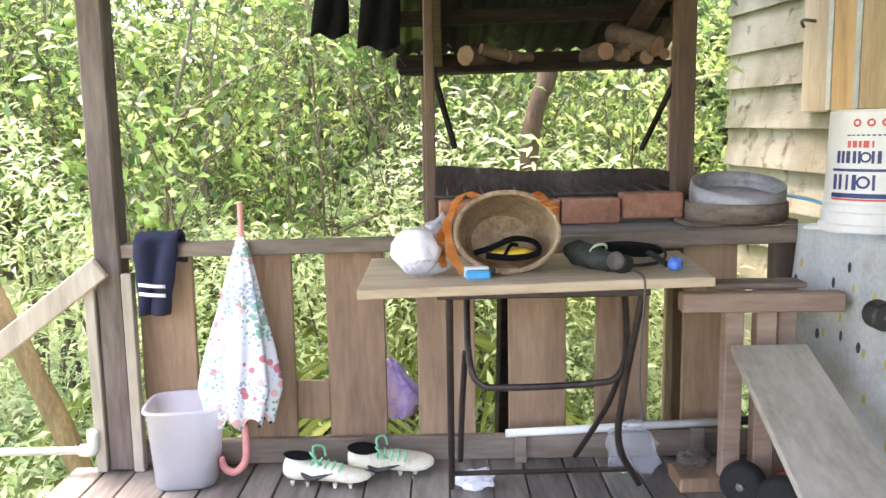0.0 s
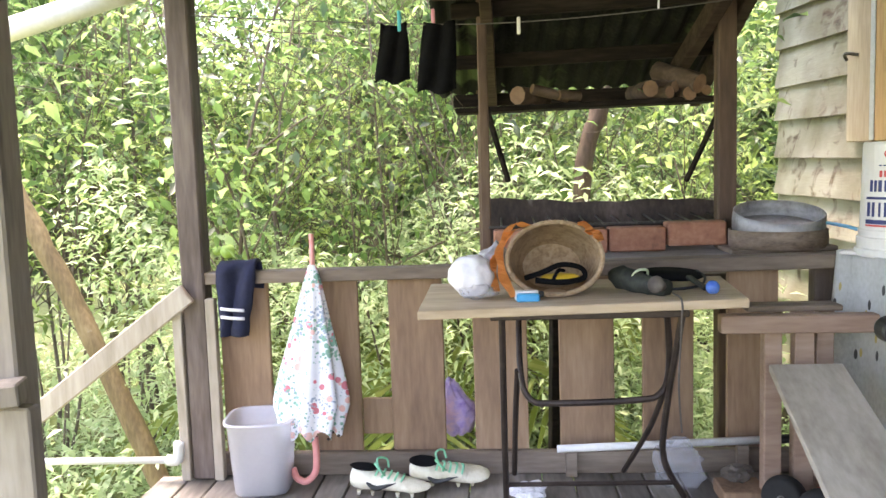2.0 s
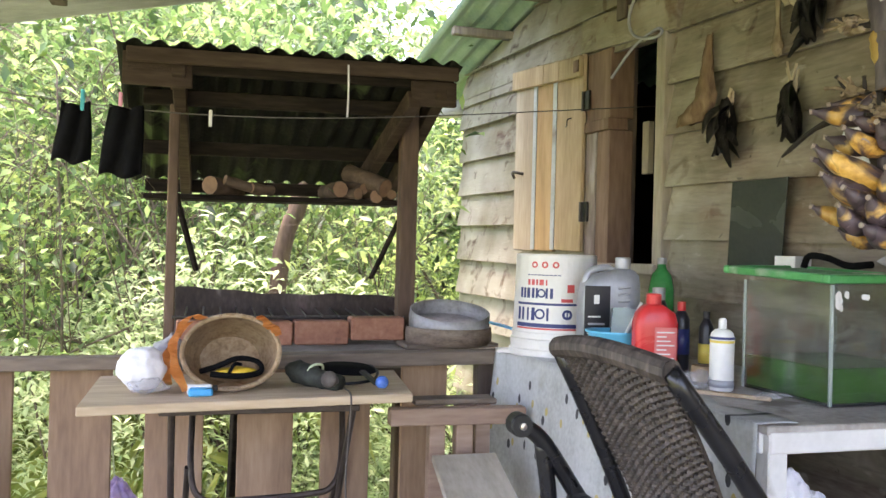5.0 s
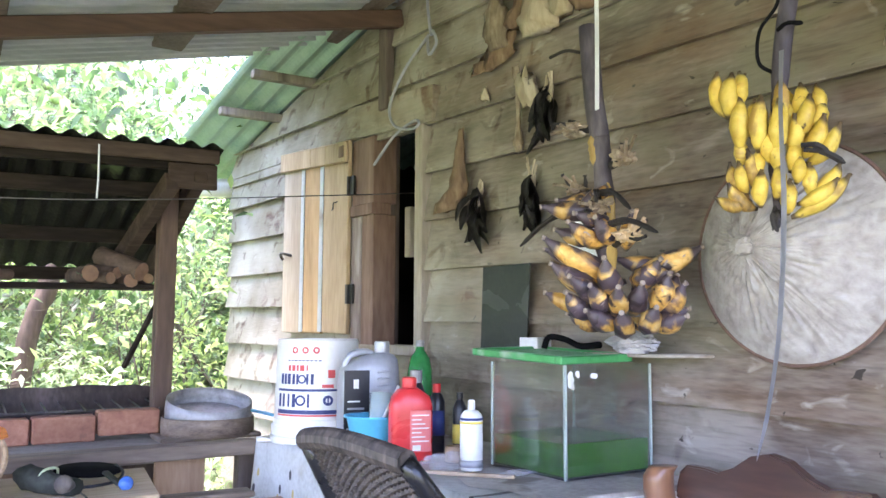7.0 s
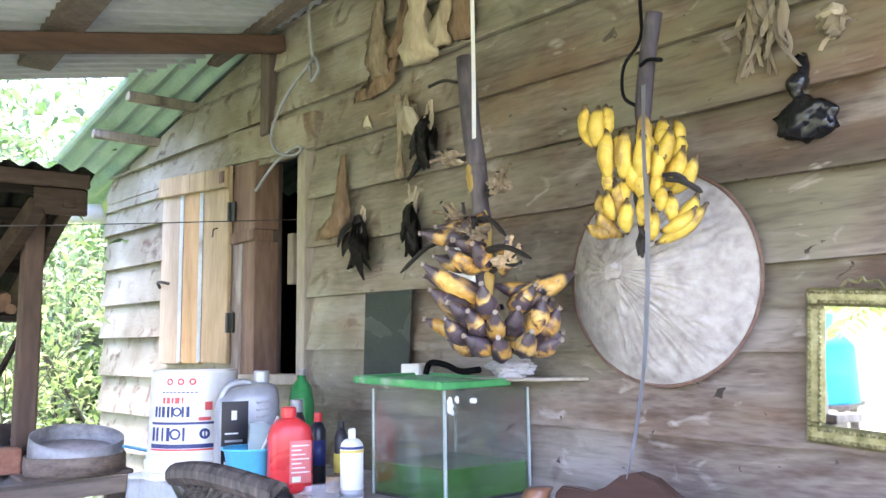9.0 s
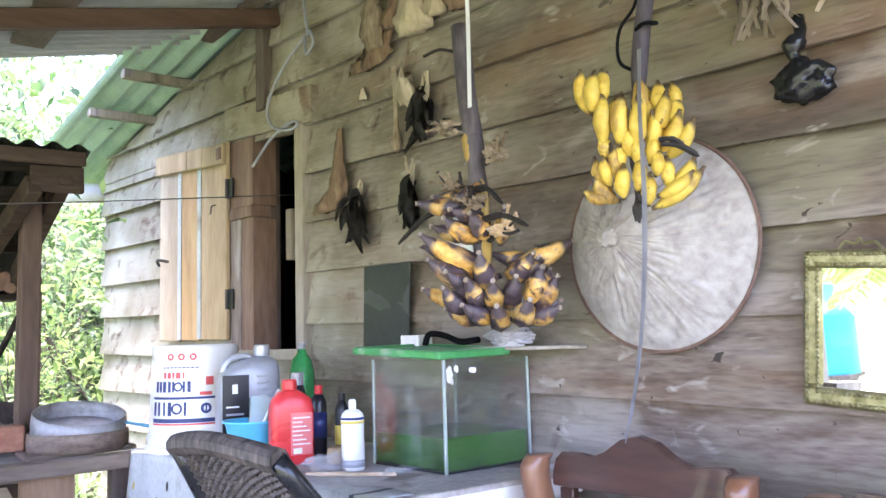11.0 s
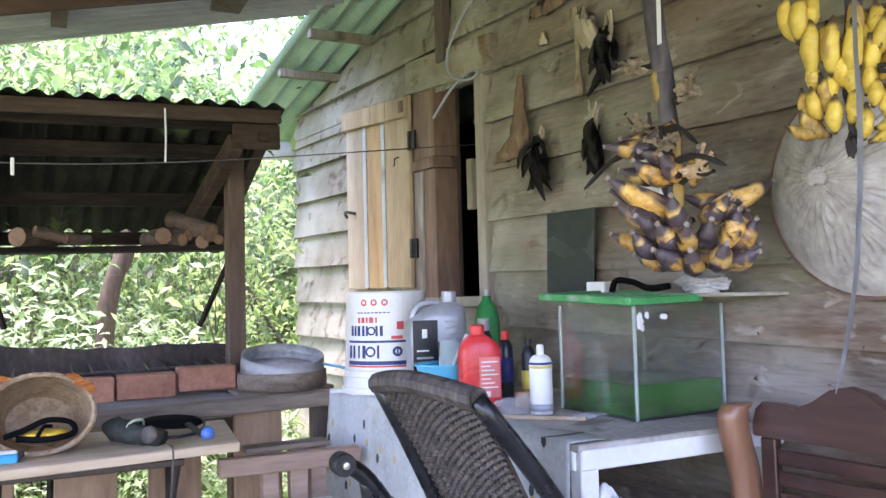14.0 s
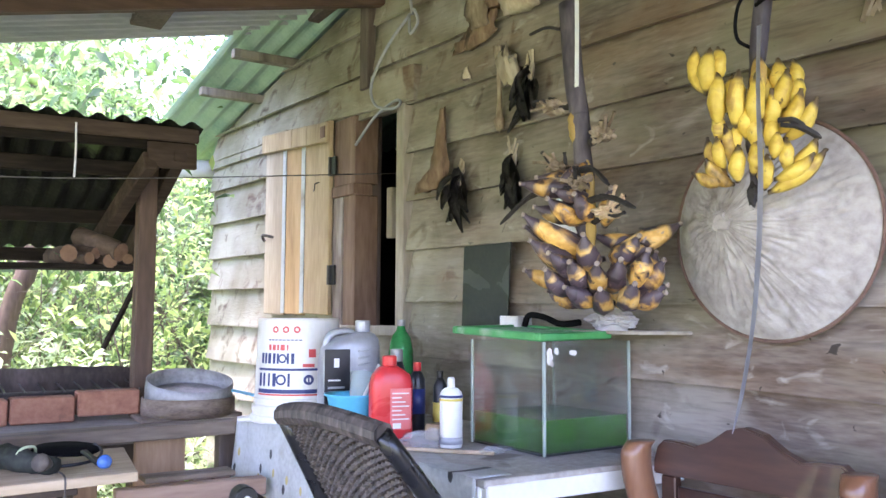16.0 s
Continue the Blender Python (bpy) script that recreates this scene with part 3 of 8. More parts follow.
def corrugated(bm, origin, along, across, length, width, pitch=0.076, depth=0.009, seed=0):
    """A wavy sheet: ribs run along; it is width wide across the ribs."""
    o, a, c = Vector(origin), Vector(along).normalized(), Vector(across).normalized()
    n = a.cross(c).normalized()
    k = int(width / pitch * 8)

    def f(u, v):
        d = v * width
        w = math.sin(d / pitch * math.tau) * depth
        return o + a * (u * length) + c * d + n * (w + 0.008 * noise.noise(Vector((u * 3, v * 4, seed))))

    return sheet(bm, f, 4, k, 0.0015)


def build_porch_roof():
    roof = thing("porch_roof", "rusty corrugated zinc porch roof on brown rafters", "roof", kind="structure")
    slope = Vector((1, 0, 0.22))
    x = -1.42
    y = -1.38
    k = 0
    while y < 3.5:
        bm = bmesh.new()
        corrugated(bm, (x, y, 2.15 + 0.22 * x + 0.115 + 0.004 * (k % 2)), slope, (0, 1, 0), 3.67 * slope.length if y < 1.2 else 3.42 * slope.length, min(0.8, 3.62 - y), depth=0.02, seed=k)
        part("sheet", bm, M_tin, roof)
        y += 0.76
        k += 1
    for y in (-1.2, 0.9, 2.85):
        bm = bmesh.new()
        x1 = wx(y, 0.03)
        beam(bm, (-1.38, y, 2.17 + 0.22 * -1.38), (x1, y, 2.17 + 0.22 * x1), 0.05, 0.075, 0.005)
        part("rafter", bm, M_redbeam, roof)
    for x in (-1.25, -0.5, 0.25, 0.92, 1.7):
        bm = bmesh.new()
        z = 2.15 + 0.22 * x + 0.082
        beam(bm, (x, -1.36, z), (x, 3.34, z), 0.13 if x == 0.92 else 0.06, 0.04, 0.004)
        part("purlin", bm, M_post, roof)


build_porch_roof()


# ---- house wall ----
def build_house():
    house = thing("wall_house", "weathered clapboard house wall with flaking cream-green paint", "wall", kind="structure")
    thick = 0.02

    def clap(y0, y1, z0a, z0b, h, proud=0.046, parent=house):
        """One lapped board from y0 to y1 whose lower edge is at z0a (y0) and z0b (y1)."""
        bm = bmesh.new()
        n = max(2, int((y1 - y0) / 0.12))
        rows = []
        for i in range(n + 1):
            y = y0 + (y1 - y0) * i / n
            z = z0a + (z0b - z0a) * i / n + 0.005 * noise.noise(Vector((y * 1.7, z0a * 9, 0)))
            w = 0.004 * noise.noise(Vector((y * 2.3, z0a * 5, 4)))
            rows.append([bm.verts.new((wx(y, o + w), y, min(z + dz, rooftop(y) + 0.03))) for o, dz in ((proud, 0), (proud, 0.004), (0.004, h + 0.03), (-0.006, h + 0.03), (proud - thick, 0))])
        for a, b in zip(rows, rows[1:]):
            for k in range(5):
                bm.faces.new((a[k], a[(k + 1) % 5], b[(k + 1) % 5], b[k]))
        bm.faces.new(rows[0][::-1])
        bm.faces.new(rows[-1])
        bmesh.ops.recalc_face_normals(bm, faces=bm.faces)
        part("clapboard", bm, M_wall, parent)

    def rooftop(y):
        return 2.44 - 0.22 * (y - 3.9)

    edges = [-0.30, -0.09, 0.12, 0.335, 0.55, 0.76, 0.972, 1.19, 1.40, 1.605, 1.805, 2.01, 2.215, 2.42, 2.62, 2.83, 3.04]
    rnd = random.Random(8)
    for i, (a, b) in enumerate(zip(edges, edges[1:])):
        s = 0.017
        f = lambda y: a + s * (y - 0.6)
        if b + s * 2.2 < 2.10:
            clap(-2.7, -0.9 + rnd.uniform(-0.5, 0.3), a, f(-0.9), b - a)
            clap(-0.9, 2.70, f(-0.9), f(2.70), b - a)
        else:
            stop = min(4.80, 3.9 + (2.44 - (f(3.5) - 0.01)) / 0.22)
            if stop > 0.8:
                cut = 2.3 + 0.5 * (i % 2)
                if stop > cut + 0.2:
                    clap(-0.9, cut, f(-0.9), f(cut), b - a)
                    clap(cut + 0.003, stop, f(cut), f(stop) - 0.01, b - a)
                else:
                    clap(-0.9, stop, f(-0.9), f(stop), b - a)
            clap(-2.7, -0.903, a, f(-0.9), b - a)
    left = [-0.30, -0.10, 0.10, 0.30, 0.50, 0.70, 0.905, 1.11, 1.325, 1.51, 1.725, 1.93, 2.12, 2.26]
    for a, b in zip(left, left[1:]):
        if a < 1.10:
            clap(2.703, 4.80, a - 0.015, a, b - a)
        else:
            clap(3.20, 4.80, a - 0.02, a, b - a)
    # backing behind the boards, open at the window
    bm = bmesh.new()
    for y0, y1, z0, z1 in ((-2.7, 2.70, -0.3, 3.0), (2.70, 3.19, -0.3, 1.12), (2.70, 3.19, 2.09, 2.50), (3.06, 4.8, -0.3, 2.2)):
        vs = [bm.verts.new((wx(y, o), y, z)) for o in (-0.012, -0.10) for y, z in ((y0, z0), (y1, z0), (y1, z1), (y0, z1))]
        for q in ((0, 1, 2, 3), (7, 6, 5, 4), (0, 4, 5, 1), (1, 5, 6, 2), (2, 6, 7, 3), (3, 7, 4, 0)):
            bm.faces.new([vs[k] for k in q])
    bmesh.ops.recalc_face_normals(bm, faces=bm.faces)
    part("lining", bm, M_post, house)
    bm = bmesh.new()
    vs = [(4.803, 0.012), (4.822, 0.012), (4.822, -0.1), (4.803, -0.1)]
    lo = [bm.verts.new((wx(y, o), y, -0.3)) for y, o in vs]
    hi = [bm.verts.new((wx(y, o), y, 2.22)) for y, o in vs]
    for k in range(4):
        bm.faces.new((lo[k], lo[(k + 1) % 4], hi[(k + 1) % 4], hi[k]))
    bm.faces.new(hi)
    part("corner_board", bm, M_wall, house)
    # the room behind the window, its dimness painted on as near-black walls
    room = thing("room_shell", "near-black room behind the open window, dimness put into its walls", "room", kind="structure")
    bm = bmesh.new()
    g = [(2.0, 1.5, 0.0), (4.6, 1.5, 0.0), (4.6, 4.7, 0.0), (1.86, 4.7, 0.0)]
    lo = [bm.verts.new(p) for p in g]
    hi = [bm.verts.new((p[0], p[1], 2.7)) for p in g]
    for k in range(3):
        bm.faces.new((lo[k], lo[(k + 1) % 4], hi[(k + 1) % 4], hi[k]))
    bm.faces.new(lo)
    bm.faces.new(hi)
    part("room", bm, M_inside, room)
    # gable roof with its purlin ends
    roof = thing("house_roof", "pale green corrugated roof edge on short purlin ends", "roof", kind="structure")
    bm = bmesh.new()
    y0, y1 = 2.2, 5.25
    o = Vector((wx(y0, 0.40), y0, rooftop(y0) + 0.05))
    along = Vector((wx(y1, 0.40) - wx(y0, 0.40), y1 - y0, rooftop(y1) - rooftop(y0)))
    corrugated(bm, o, along, (1, 0, 0), along.length, 2.4, 0.115, 0.017)
    part("sheet", bm, M_green_tin, roof)
    for y in (3.02, 3.70, 4.14):
        bm = bmesh.new()
        z = rooftop(y)
        beam(bm, (wx(y, 0.36), y, z), (wx(y, -0.05), y, z), 0.05, 0.045, 0.004)
        part("purlin_end", bm, M_newel, roof)


build_house()


def wall_block(y0, y1, z0, z1, o0, o1, bev=0.003, lean=0.0):
    """A board lying along the house wall, between two offsets from it; lean lifts its far end."""
    bm = bmesh.new()
    vs = [bm.verts.new((wx(y, o), y, z + lean * (y - y0))) for z in (z0, z1) for y, o in ((y0, o0), (y1, o0), (y1, o1), (y0, o1))]
    for q in ((0, 1, 2, 3), (7, 6, 5, 4), (0, 4, 5, 1), (1, 5, 6, 2), (2, 6, 7, 3), (3, 7, 4, 0)):
        bm.faces.new([vs[k] for k in q])
    bmesh.ops.recalc_face_normals(bm, faces=bm.faces)
    if bev:
        bmesh.ops.bevel(bm, geom=list(bm.edges), offset=bev, segments=1, affect='EDGES')
    return bm


def build_window():
    w = thing("window_1", "open unglazed window in a red-brown plank frame", "window", kind="structure")
    part("jamb", wall_block(2.632, 2.69, 1.10, 2.10, -0.06, 0.056), M_pale, w)
    part("jamb", wall_block(3.125, 3.21, 1.10, 1.712, 0.0, 0.060), M_jamb_grey, w, "grey worn lower jamb board")
    part("jamb", wall_block(3.02, 3.121, 1.10, 1.712, -0.06, 0.056), M_shutter_dark, w)
    part("jamb", wall_block(3.02, 3.21, 1.765, 2.075, -0.06, 0.058), M_shutter_dark, w)
    part("cross_piece", wall_block(3.015, 3.215, 1.713, 1.764, -0.03, 0.068), M_shutter_dark, w)
    part("head", wall_block(2.56, 3.27, 2.045, 2.20, -0.05, 0.060, 0.003, 0.07), M_wall, w)
    part("sill", wall_block(2.66, 3.22, 1.085, 1.125, -0.10, 0.07), M_pale, w)
    part("inner_batten", wall_block(2.955, 3.0, 1.52, 1.75, -0.12, -0.09), M_pale, w, "pale batten just inside the window")
    bm = bmesh.new()
    beam(bm, (wx(2.9, -0.25), 2.80, 1.83), (wx(2.9, -0.22), 3.02, 1.835), 0.012, 0.012)
    part("inner_bar", bm, M_pale, w, "pale stick just inside the window")
    sh = thing("window_shutter", "open yellow-brown plank shutter with a batten and metal strips", "shutter")
    for y0, y1, z1, mt in ((3.214, 3.468, 2.085, M_shutter), (3.472, 3.676, 2.105, M_shutter_gold), (3.680, 3.908, 2.125, M_shutter_grey)):
        part("plank", wall_block(y0, y1, 1.17, z1, 0.058, 0.080, 0.004, 0.03), mt, sh)
    for y0, y1, z0 in ((3.205, 3.40, 1.975), (3.402, 3.56, 1.990), (3.562, 3.915, 2.002)):
        part("batten", wall_block(y0, y1, z0, z0 + 0.10, 0.081, 0.104, 0.005, 0.075), M_shutter, sh)
    part("batten_end", wall_block(3.212, 3.255, 2.0, 2.055, 0.105, 0.110, 0.001), M_shutter_dark, sh, "dark knot at the batten's end")
    for y in (3.676, 3.470):
        bm = bmesh.new()
        box(bm, (-0.002, -0.019, -0.42), (0.002, 0.019, 0.42), 0.001, on_wall(y, 1.60, 0.083))
        part("metal_strip", bm, M_tin, sh, "thin grey metal strip")
    for z in (1.863, 1.355):
        bm = bmesh.new()
        box(bm, (-0.006, -0.022, -0.045), (0.006, 0.022, 0.045), 0.002, on_wall(3.19, z, 0.070))
        hinge = part("hinge", bm, M_black, sh, "small rusty black hinge")
        bm = bmesh.new()
        tube(bm, [on_wall(3.212, z - 0.045, 0.08).translation, on_wall(3.212, z + 0.045, 0.08).translation], 0.007, 8)
        part("pin", bm, M_iron, hinge)
    bm = bmesh.new()
    tube(bm, smooth_path([on_wall(3.80, 1.575, 0.082).translation, on_wall(3.83, 1.585, 0.12).translation, on_wall(3.87, 1.58, 0.11).translation, on_wall(3.89, 1.56, 0.09).translation], 4), 0.008, 6)
    part("latch", bm, M_iron, sh)
    bm = bmesh.new()
    tube(bm, smooth_path([on_wall(3.31, 1.80, 0.082).translation, on_wall(3.305, 1.79, 0.105).translation, on_wall(3.31, 1.765, 0.105).translation, on_wall(3.33, 1.76, 0.10).translation], 4), 0.003, 5)
    part("hook", bm, M_iron, sh)


M_shutter_gold = material("golden_plank", [(0.26, 0.155, 0.065), (0.40, 0.26, 0.12), (0.50, 0.35, 0.19)], 6, GZ, 0.7, bump=0.35, spots=[((0.17, 0.075, 0.03), 5, 0.63), ((0.52, 0.45, 0.33), 3, 0.66)])
M_shutter_grey = material("grey_gold_plank", [(0.24, 0.19, 0.13), (0.36, 0.29, 0.20), (0.46, 0.385, 0.28)], 6, GZ, 0.75, bump=0.35, spots=[((0.20, 0.14, 0.09), 4, 0.64)])
M_jamb_grey = material("worn_grey_jamb", [(0.12, 0.085, 0.07), (0.22, 0.17, 0.145), (0.33, 0.28, 0.25)], 9, GZ, 0.85, bump=0.4, spots=[((0.40, 0.36, 0.33), 9, 0.62)])
M_shutter = material("shutter_wood", [(0.27, 0.185, 0.10), (0.40, 0.29, 0.17), (0.50, 0.385, 0.25)], 7, GZ, 0.7, bump=0.3, per_object=0.08, spots=[((0.22, 0.10, 0.04), 4, 0.66)])
M_shutter_dark = material("red_wood", [(0.10, 0.058, 0.04), (0.18, 0.108, 0.074), (0.26, 0.17, 0.125)], 8, GZ, 0.75, bump=0.3)
M_black = material("black_paint", [(0.008, 0.008, 0.008), (0.02, 0.02, 0.02)], 10, (1, 1, 1), 0.45, bump=0.1)
M_iron = material("dull_iron", [(0.05, 0.045, 0.04), (0.12, 0.11, 0.1)], 20, (1, 1, 1), 0.45, metal=0.8, bump=0.1)
build_window()

# ---- cooking shed behind the railing ----
M_brown_post = material("brown_post", [(0.065, 0.04, 0.028), (0.115, 0.072, 0.05), (0.17, 0.115, 0.08)], 9, GZ, 0.8, bump=0.4)
M_fascia = material("dark_brown_board", [(0.028, 0.018, 0.013), (0.06, 0.041, 0.031), (0.10, 0.072, 0.056)], 8, GX, 0.85, bump=0.4, spec=0.2)
M_log = material("firewood", [(0.055, 0.036, 0.026), (0.10, 0.067, 0.046), (0.16, 0.11, 0.078)], 12, GX, 0.85, bump=0.5)
M_log_end = material("firewood_end", [(0.20, 0.115, 0.07), (0.30, 0.185, 0.115)], 20, (1, 1, 1), 0.85, bump=0.3)


def build_shed():
    shed = thing("cooking_shed", "small open wood-fired cooking shed with shade coloured into its zinc roof", "shed")
    for x, w, y in ((-0.045, 0.04, 3.17), (0.91, 0.072, 3.17), (-0.075, 0.036, 3.95), (1.09, 0.05, 3.95)):
        bm = bmesh.new()
        beam(bm, (x, y, -1.2), (x + 0.005, y, 1.80 if y < 3.5 else 1.5), w, w, 0.005)
        bumpy(bm, 0.4, 0.006, x)
        part("post", bm, M_brown_post, shed)
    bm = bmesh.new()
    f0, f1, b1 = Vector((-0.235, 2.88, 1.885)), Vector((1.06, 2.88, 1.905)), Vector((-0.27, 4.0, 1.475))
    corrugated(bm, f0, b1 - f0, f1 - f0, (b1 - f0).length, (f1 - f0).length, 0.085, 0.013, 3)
    part("roof_sheet", bm, M_shaded_tin, shed)
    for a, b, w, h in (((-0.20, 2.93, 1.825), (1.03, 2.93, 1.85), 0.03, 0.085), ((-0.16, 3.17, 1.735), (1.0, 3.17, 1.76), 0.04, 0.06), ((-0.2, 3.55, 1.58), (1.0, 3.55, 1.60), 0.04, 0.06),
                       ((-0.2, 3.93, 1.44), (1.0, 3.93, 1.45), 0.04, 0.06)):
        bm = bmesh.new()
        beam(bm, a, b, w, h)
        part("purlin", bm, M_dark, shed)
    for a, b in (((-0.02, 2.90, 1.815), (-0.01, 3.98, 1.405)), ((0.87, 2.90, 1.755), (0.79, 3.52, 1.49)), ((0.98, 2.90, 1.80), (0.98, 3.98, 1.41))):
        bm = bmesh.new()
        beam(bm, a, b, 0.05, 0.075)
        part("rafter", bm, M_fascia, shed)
    bm = bmesh.new()
    box(bm, (-0.215, 2.915, 1.735), (0.03, 2.935, 1.855), 0.003)
    part("fascia_board", bm, M_fascia, shed)
    bm = bmesh.new()
    beam(bm, (-0.20, 2.885, 1.838), (1.045, 2.885, 1.862), 0.022, 0.055)
    part("fascia_board", bm, M_fascia, shed)
    bm = bmesh.new()
    beam(bm, (0.86, 2.912, 1.78), (1.045, 2.912, 1.785), 0.022, 0.10)
    part("fascia_board", bm, M_fascia, shed, "short brown plank under the eave")
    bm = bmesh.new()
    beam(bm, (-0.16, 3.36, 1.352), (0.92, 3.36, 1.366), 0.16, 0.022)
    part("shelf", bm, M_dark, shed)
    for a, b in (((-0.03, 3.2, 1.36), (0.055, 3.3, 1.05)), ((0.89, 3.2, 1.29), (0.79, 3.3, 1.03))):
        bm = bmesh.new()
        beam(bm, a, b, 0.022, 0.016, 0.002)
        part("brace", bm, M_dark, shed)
    # hearth
    bm = bmesh.new()
    box(bm, (-0.06, 2.86, 0.70), (0.97, 3.92, 0.765), 0.006)
    bumpy(bm, 0.15, 0.006)
    part("hearth", bm, M_concrete, shed, "rough grey clay hearth slab")
    for y in (3.0, 3.8):
        bm = bmesh.new()
        beam(bm, (-0.09, y, 0.665), (1.0, y, 0.665), 0.07, 0.07)
        part("hearth_beam", bm, M_post, shed)

    def rim(u, v):
        x = -0.03 + 1.03 * u
        return Vector((x, 3.42 + 0.012 * math.sin(u * 8), 0.765 + v * (0.205 - 0.03 * u + 0.007 * math.sin(u * 9 + 1) + 0.003 * math.sin(u * 31))))
    bm = bmesh.new()
    sheet(bm, rim, 60, 3, 0.002)
    part("wind_shield", bm, M_rust, shed, "bent sooty metal sheet behind the fire")
    bm = bmesh.new()
    for k in range(14):
        tube(bm, [(0.02 + 0.068 * k, 3.12, 0.875), (0.02 + 0.068 * k, 3.42, 0.89)], 0.004, 5)
    tube(bm, [(-0.03, 3.13, 0.87), (1.0, 3.2, 0.872)], 0.006, 6)
    part("grate", bm, M_iron, shed)
    bm = bmesh.new()
    beam(bm, (0.235, 3.05, 0.70), (0.20, 3.2, -1.0), 0.05, 0.05)
    part("prop", bm, M_dark, shed)
    rnd = random.Random(2)
    for i, (x0, x1, z) in enumerate(((-0.012, 0.212, 0.862), (0.216, 0.434, 0.858), (0.442, 0.66, 0.862), (0.668, 0.892, 0.878))):
        bm = bmesh.new()
        box(bm, (x0, 3.052, z - 0.094), (x1, 3.158, z), 0.006, None)
        bumpy(bm, 0.08, 0.003, i)
        part("brick", bm, M_brick, shed)
    for a, b, r in (((0.10, 3.27, 1.405), (0.22, 3.44, 1.40), 0.040), ((0.16, 3.27, 1.43), (0.31, 3.33, 1.392), 0.022), ((0.27, 3.30, 1.402), (0.36, 3.36, 1.40), 0.022),
                    ((0.642, 3.27, 1.412), (0.60, 3.46, 1.408), 0.036), ((0.72, 3.27, 1.396), (0.64, 3.40, 1.40), 0.026), ((0.84, 3.27, 1.425), (0.70, 3.44, 1.50), 0.042),
                    ((0.80, 3.27, 1.388), (0.78, 3.46, 1.388), 0.030), ((0.75, 3.31, 1.42), (0.66, 3.46, 1.44), 0.026), ((0.872, 3.29, 1.40), (0.87, 3.46, 1.40), 0.022)):
        lg = thing("firewood_log", "split brown firewood log on the dark shelf", "firewood", group="firewood on the shed shelf")
        bm = bmesh.new()
        pts = [Vector(a).lerp(Vector(b), k / 3) for k in range(4)]
        tube(bm, pts, [r, r * 1.03, r * 0.98, r], 9, False)
        bumpy(bm, 0.05, 0.004, r * 99)
        part("bark", bm, M_log, lg, smooth=True)
        d = (Vector(b) - Vector(a)).normalized()
        for p in (Vector(a), Vector(b)):
            bm = bmesh.new()
            bmesh.ops.create_circle(bm, cap_ends=True, segments=9, radius=r * 0.97, matrix=Matrix.Translation(p) @ d.to_track_quat('Z', 'Y').to_matrix().to_4x4())
            part("cut_end", bm, M_log_end, lg)


M_rust = material("sooty_rust", [(0.02, 0.016, 0.015), (0.06, 0.045, 0.04), (0.13, 0.10, 0.095)], 5, (1, 1, 0.5), 0.75, metal=0.2, bump=0.3, spots=[((0.22, 0.20, 0.19), 4, 0.63)])
build_shed()

M_greymetal = material("grey_metal", [(0.20, 0.195, 0.195), (0.33, 0.325, 0.325), (0.42, 0.41, 0.41)], 8, (1, 1, 1), 0.55, metal=0.4, bump=0.15)
M_woodring = material("wood_ring", [(0.10, 0.07, 0.05), (0.19, 0.14, 0.105), (0.27, 0.21, 0.16)], 9, (1, 1, 3), 0.75, bump=0.3)


def round_tray(z, r, h, name, label, mt, mt2, lean=0.0):
    t = thing(name, label, "sieve", (1.06, 2.985, z))
    m = pose(1.06, 2.985, z, lean, 0, 0)
    bm = bmesh.new()
    lathe(bm, [(r - 0.006, 0), (r, 0), (r + 0.002, h * 0.5), (r, h), (r - 0.006, h), (r - 0.008, h * 0.5)], 40, m)
    for f in [f for f in bm.faces if len(f.verts) > 4]:
        bm.faces.remove(f)
    part("rim", bm, mt, t, smooth=True)
    bm = bmesh.new()
    lathe(bm, [(0.0, 0.012), (r - 0.007, 0.012), (r - 0.007, 0.016), (0.0, 0.016)], 40, m)
    part("base", bm, mt2, t)


round_tray(0.784, 0.176, 0.066, "wooden_sieve", "round brown wooden sieve on the railing end", M_woodring, M_woodring)
round_tray(0.842, 0.164, 0.075, "metal_tray", "round dented grey metal tray leaning in a sieve", M_greymetal, M_greymetal, 13)
bm = bmesh.new()
beam(bm, (0.86, 2.97, 0.775), (1.24, 2.97, 0.782), 0.2, 0.018)
tagged(part("tray_board", bm, M_rail), "short grey board carrying the round trays", "board")
bm = bmesh.new()
tube(bm, smooth_path([(1.20, 2.88, 0.875), (1.26, 2.80, 0.86), (1.30, 2.70, 0.83), (1.235, 2.68, 0.78), (1.222, 2.67, 0.60)], 5), 0.006, 6)
M_bluerope = material("blue_rope", [(0.08, 0.30, 0.50), (0.16, 0.45, 0.65)], 40, (1, 1, 1), 0.6, bump=0.3)
tagged(part("blue_rope", bm, M_bluerope), "light blue plastic rope tied at the railing corner", "rope")

# ---- things on and at the railing ----
M_plank = material("table_plank", [(0.36, 0.26, 0.16), (0.50, 0.38, 0.25), (0.62, 0.49, 0.35)], 8, GX, 0.7, bump=0.3, spots=[((0.16, 0.11, 0.07), 5, 0.66)])
M_steel = material("brown_steel_tube", [(0.035, 0.026, 0.022), (0.08, 0.06, 0.05)], 14, (1, 1, 1), 0.45, metal=0.5, bump=0.1)


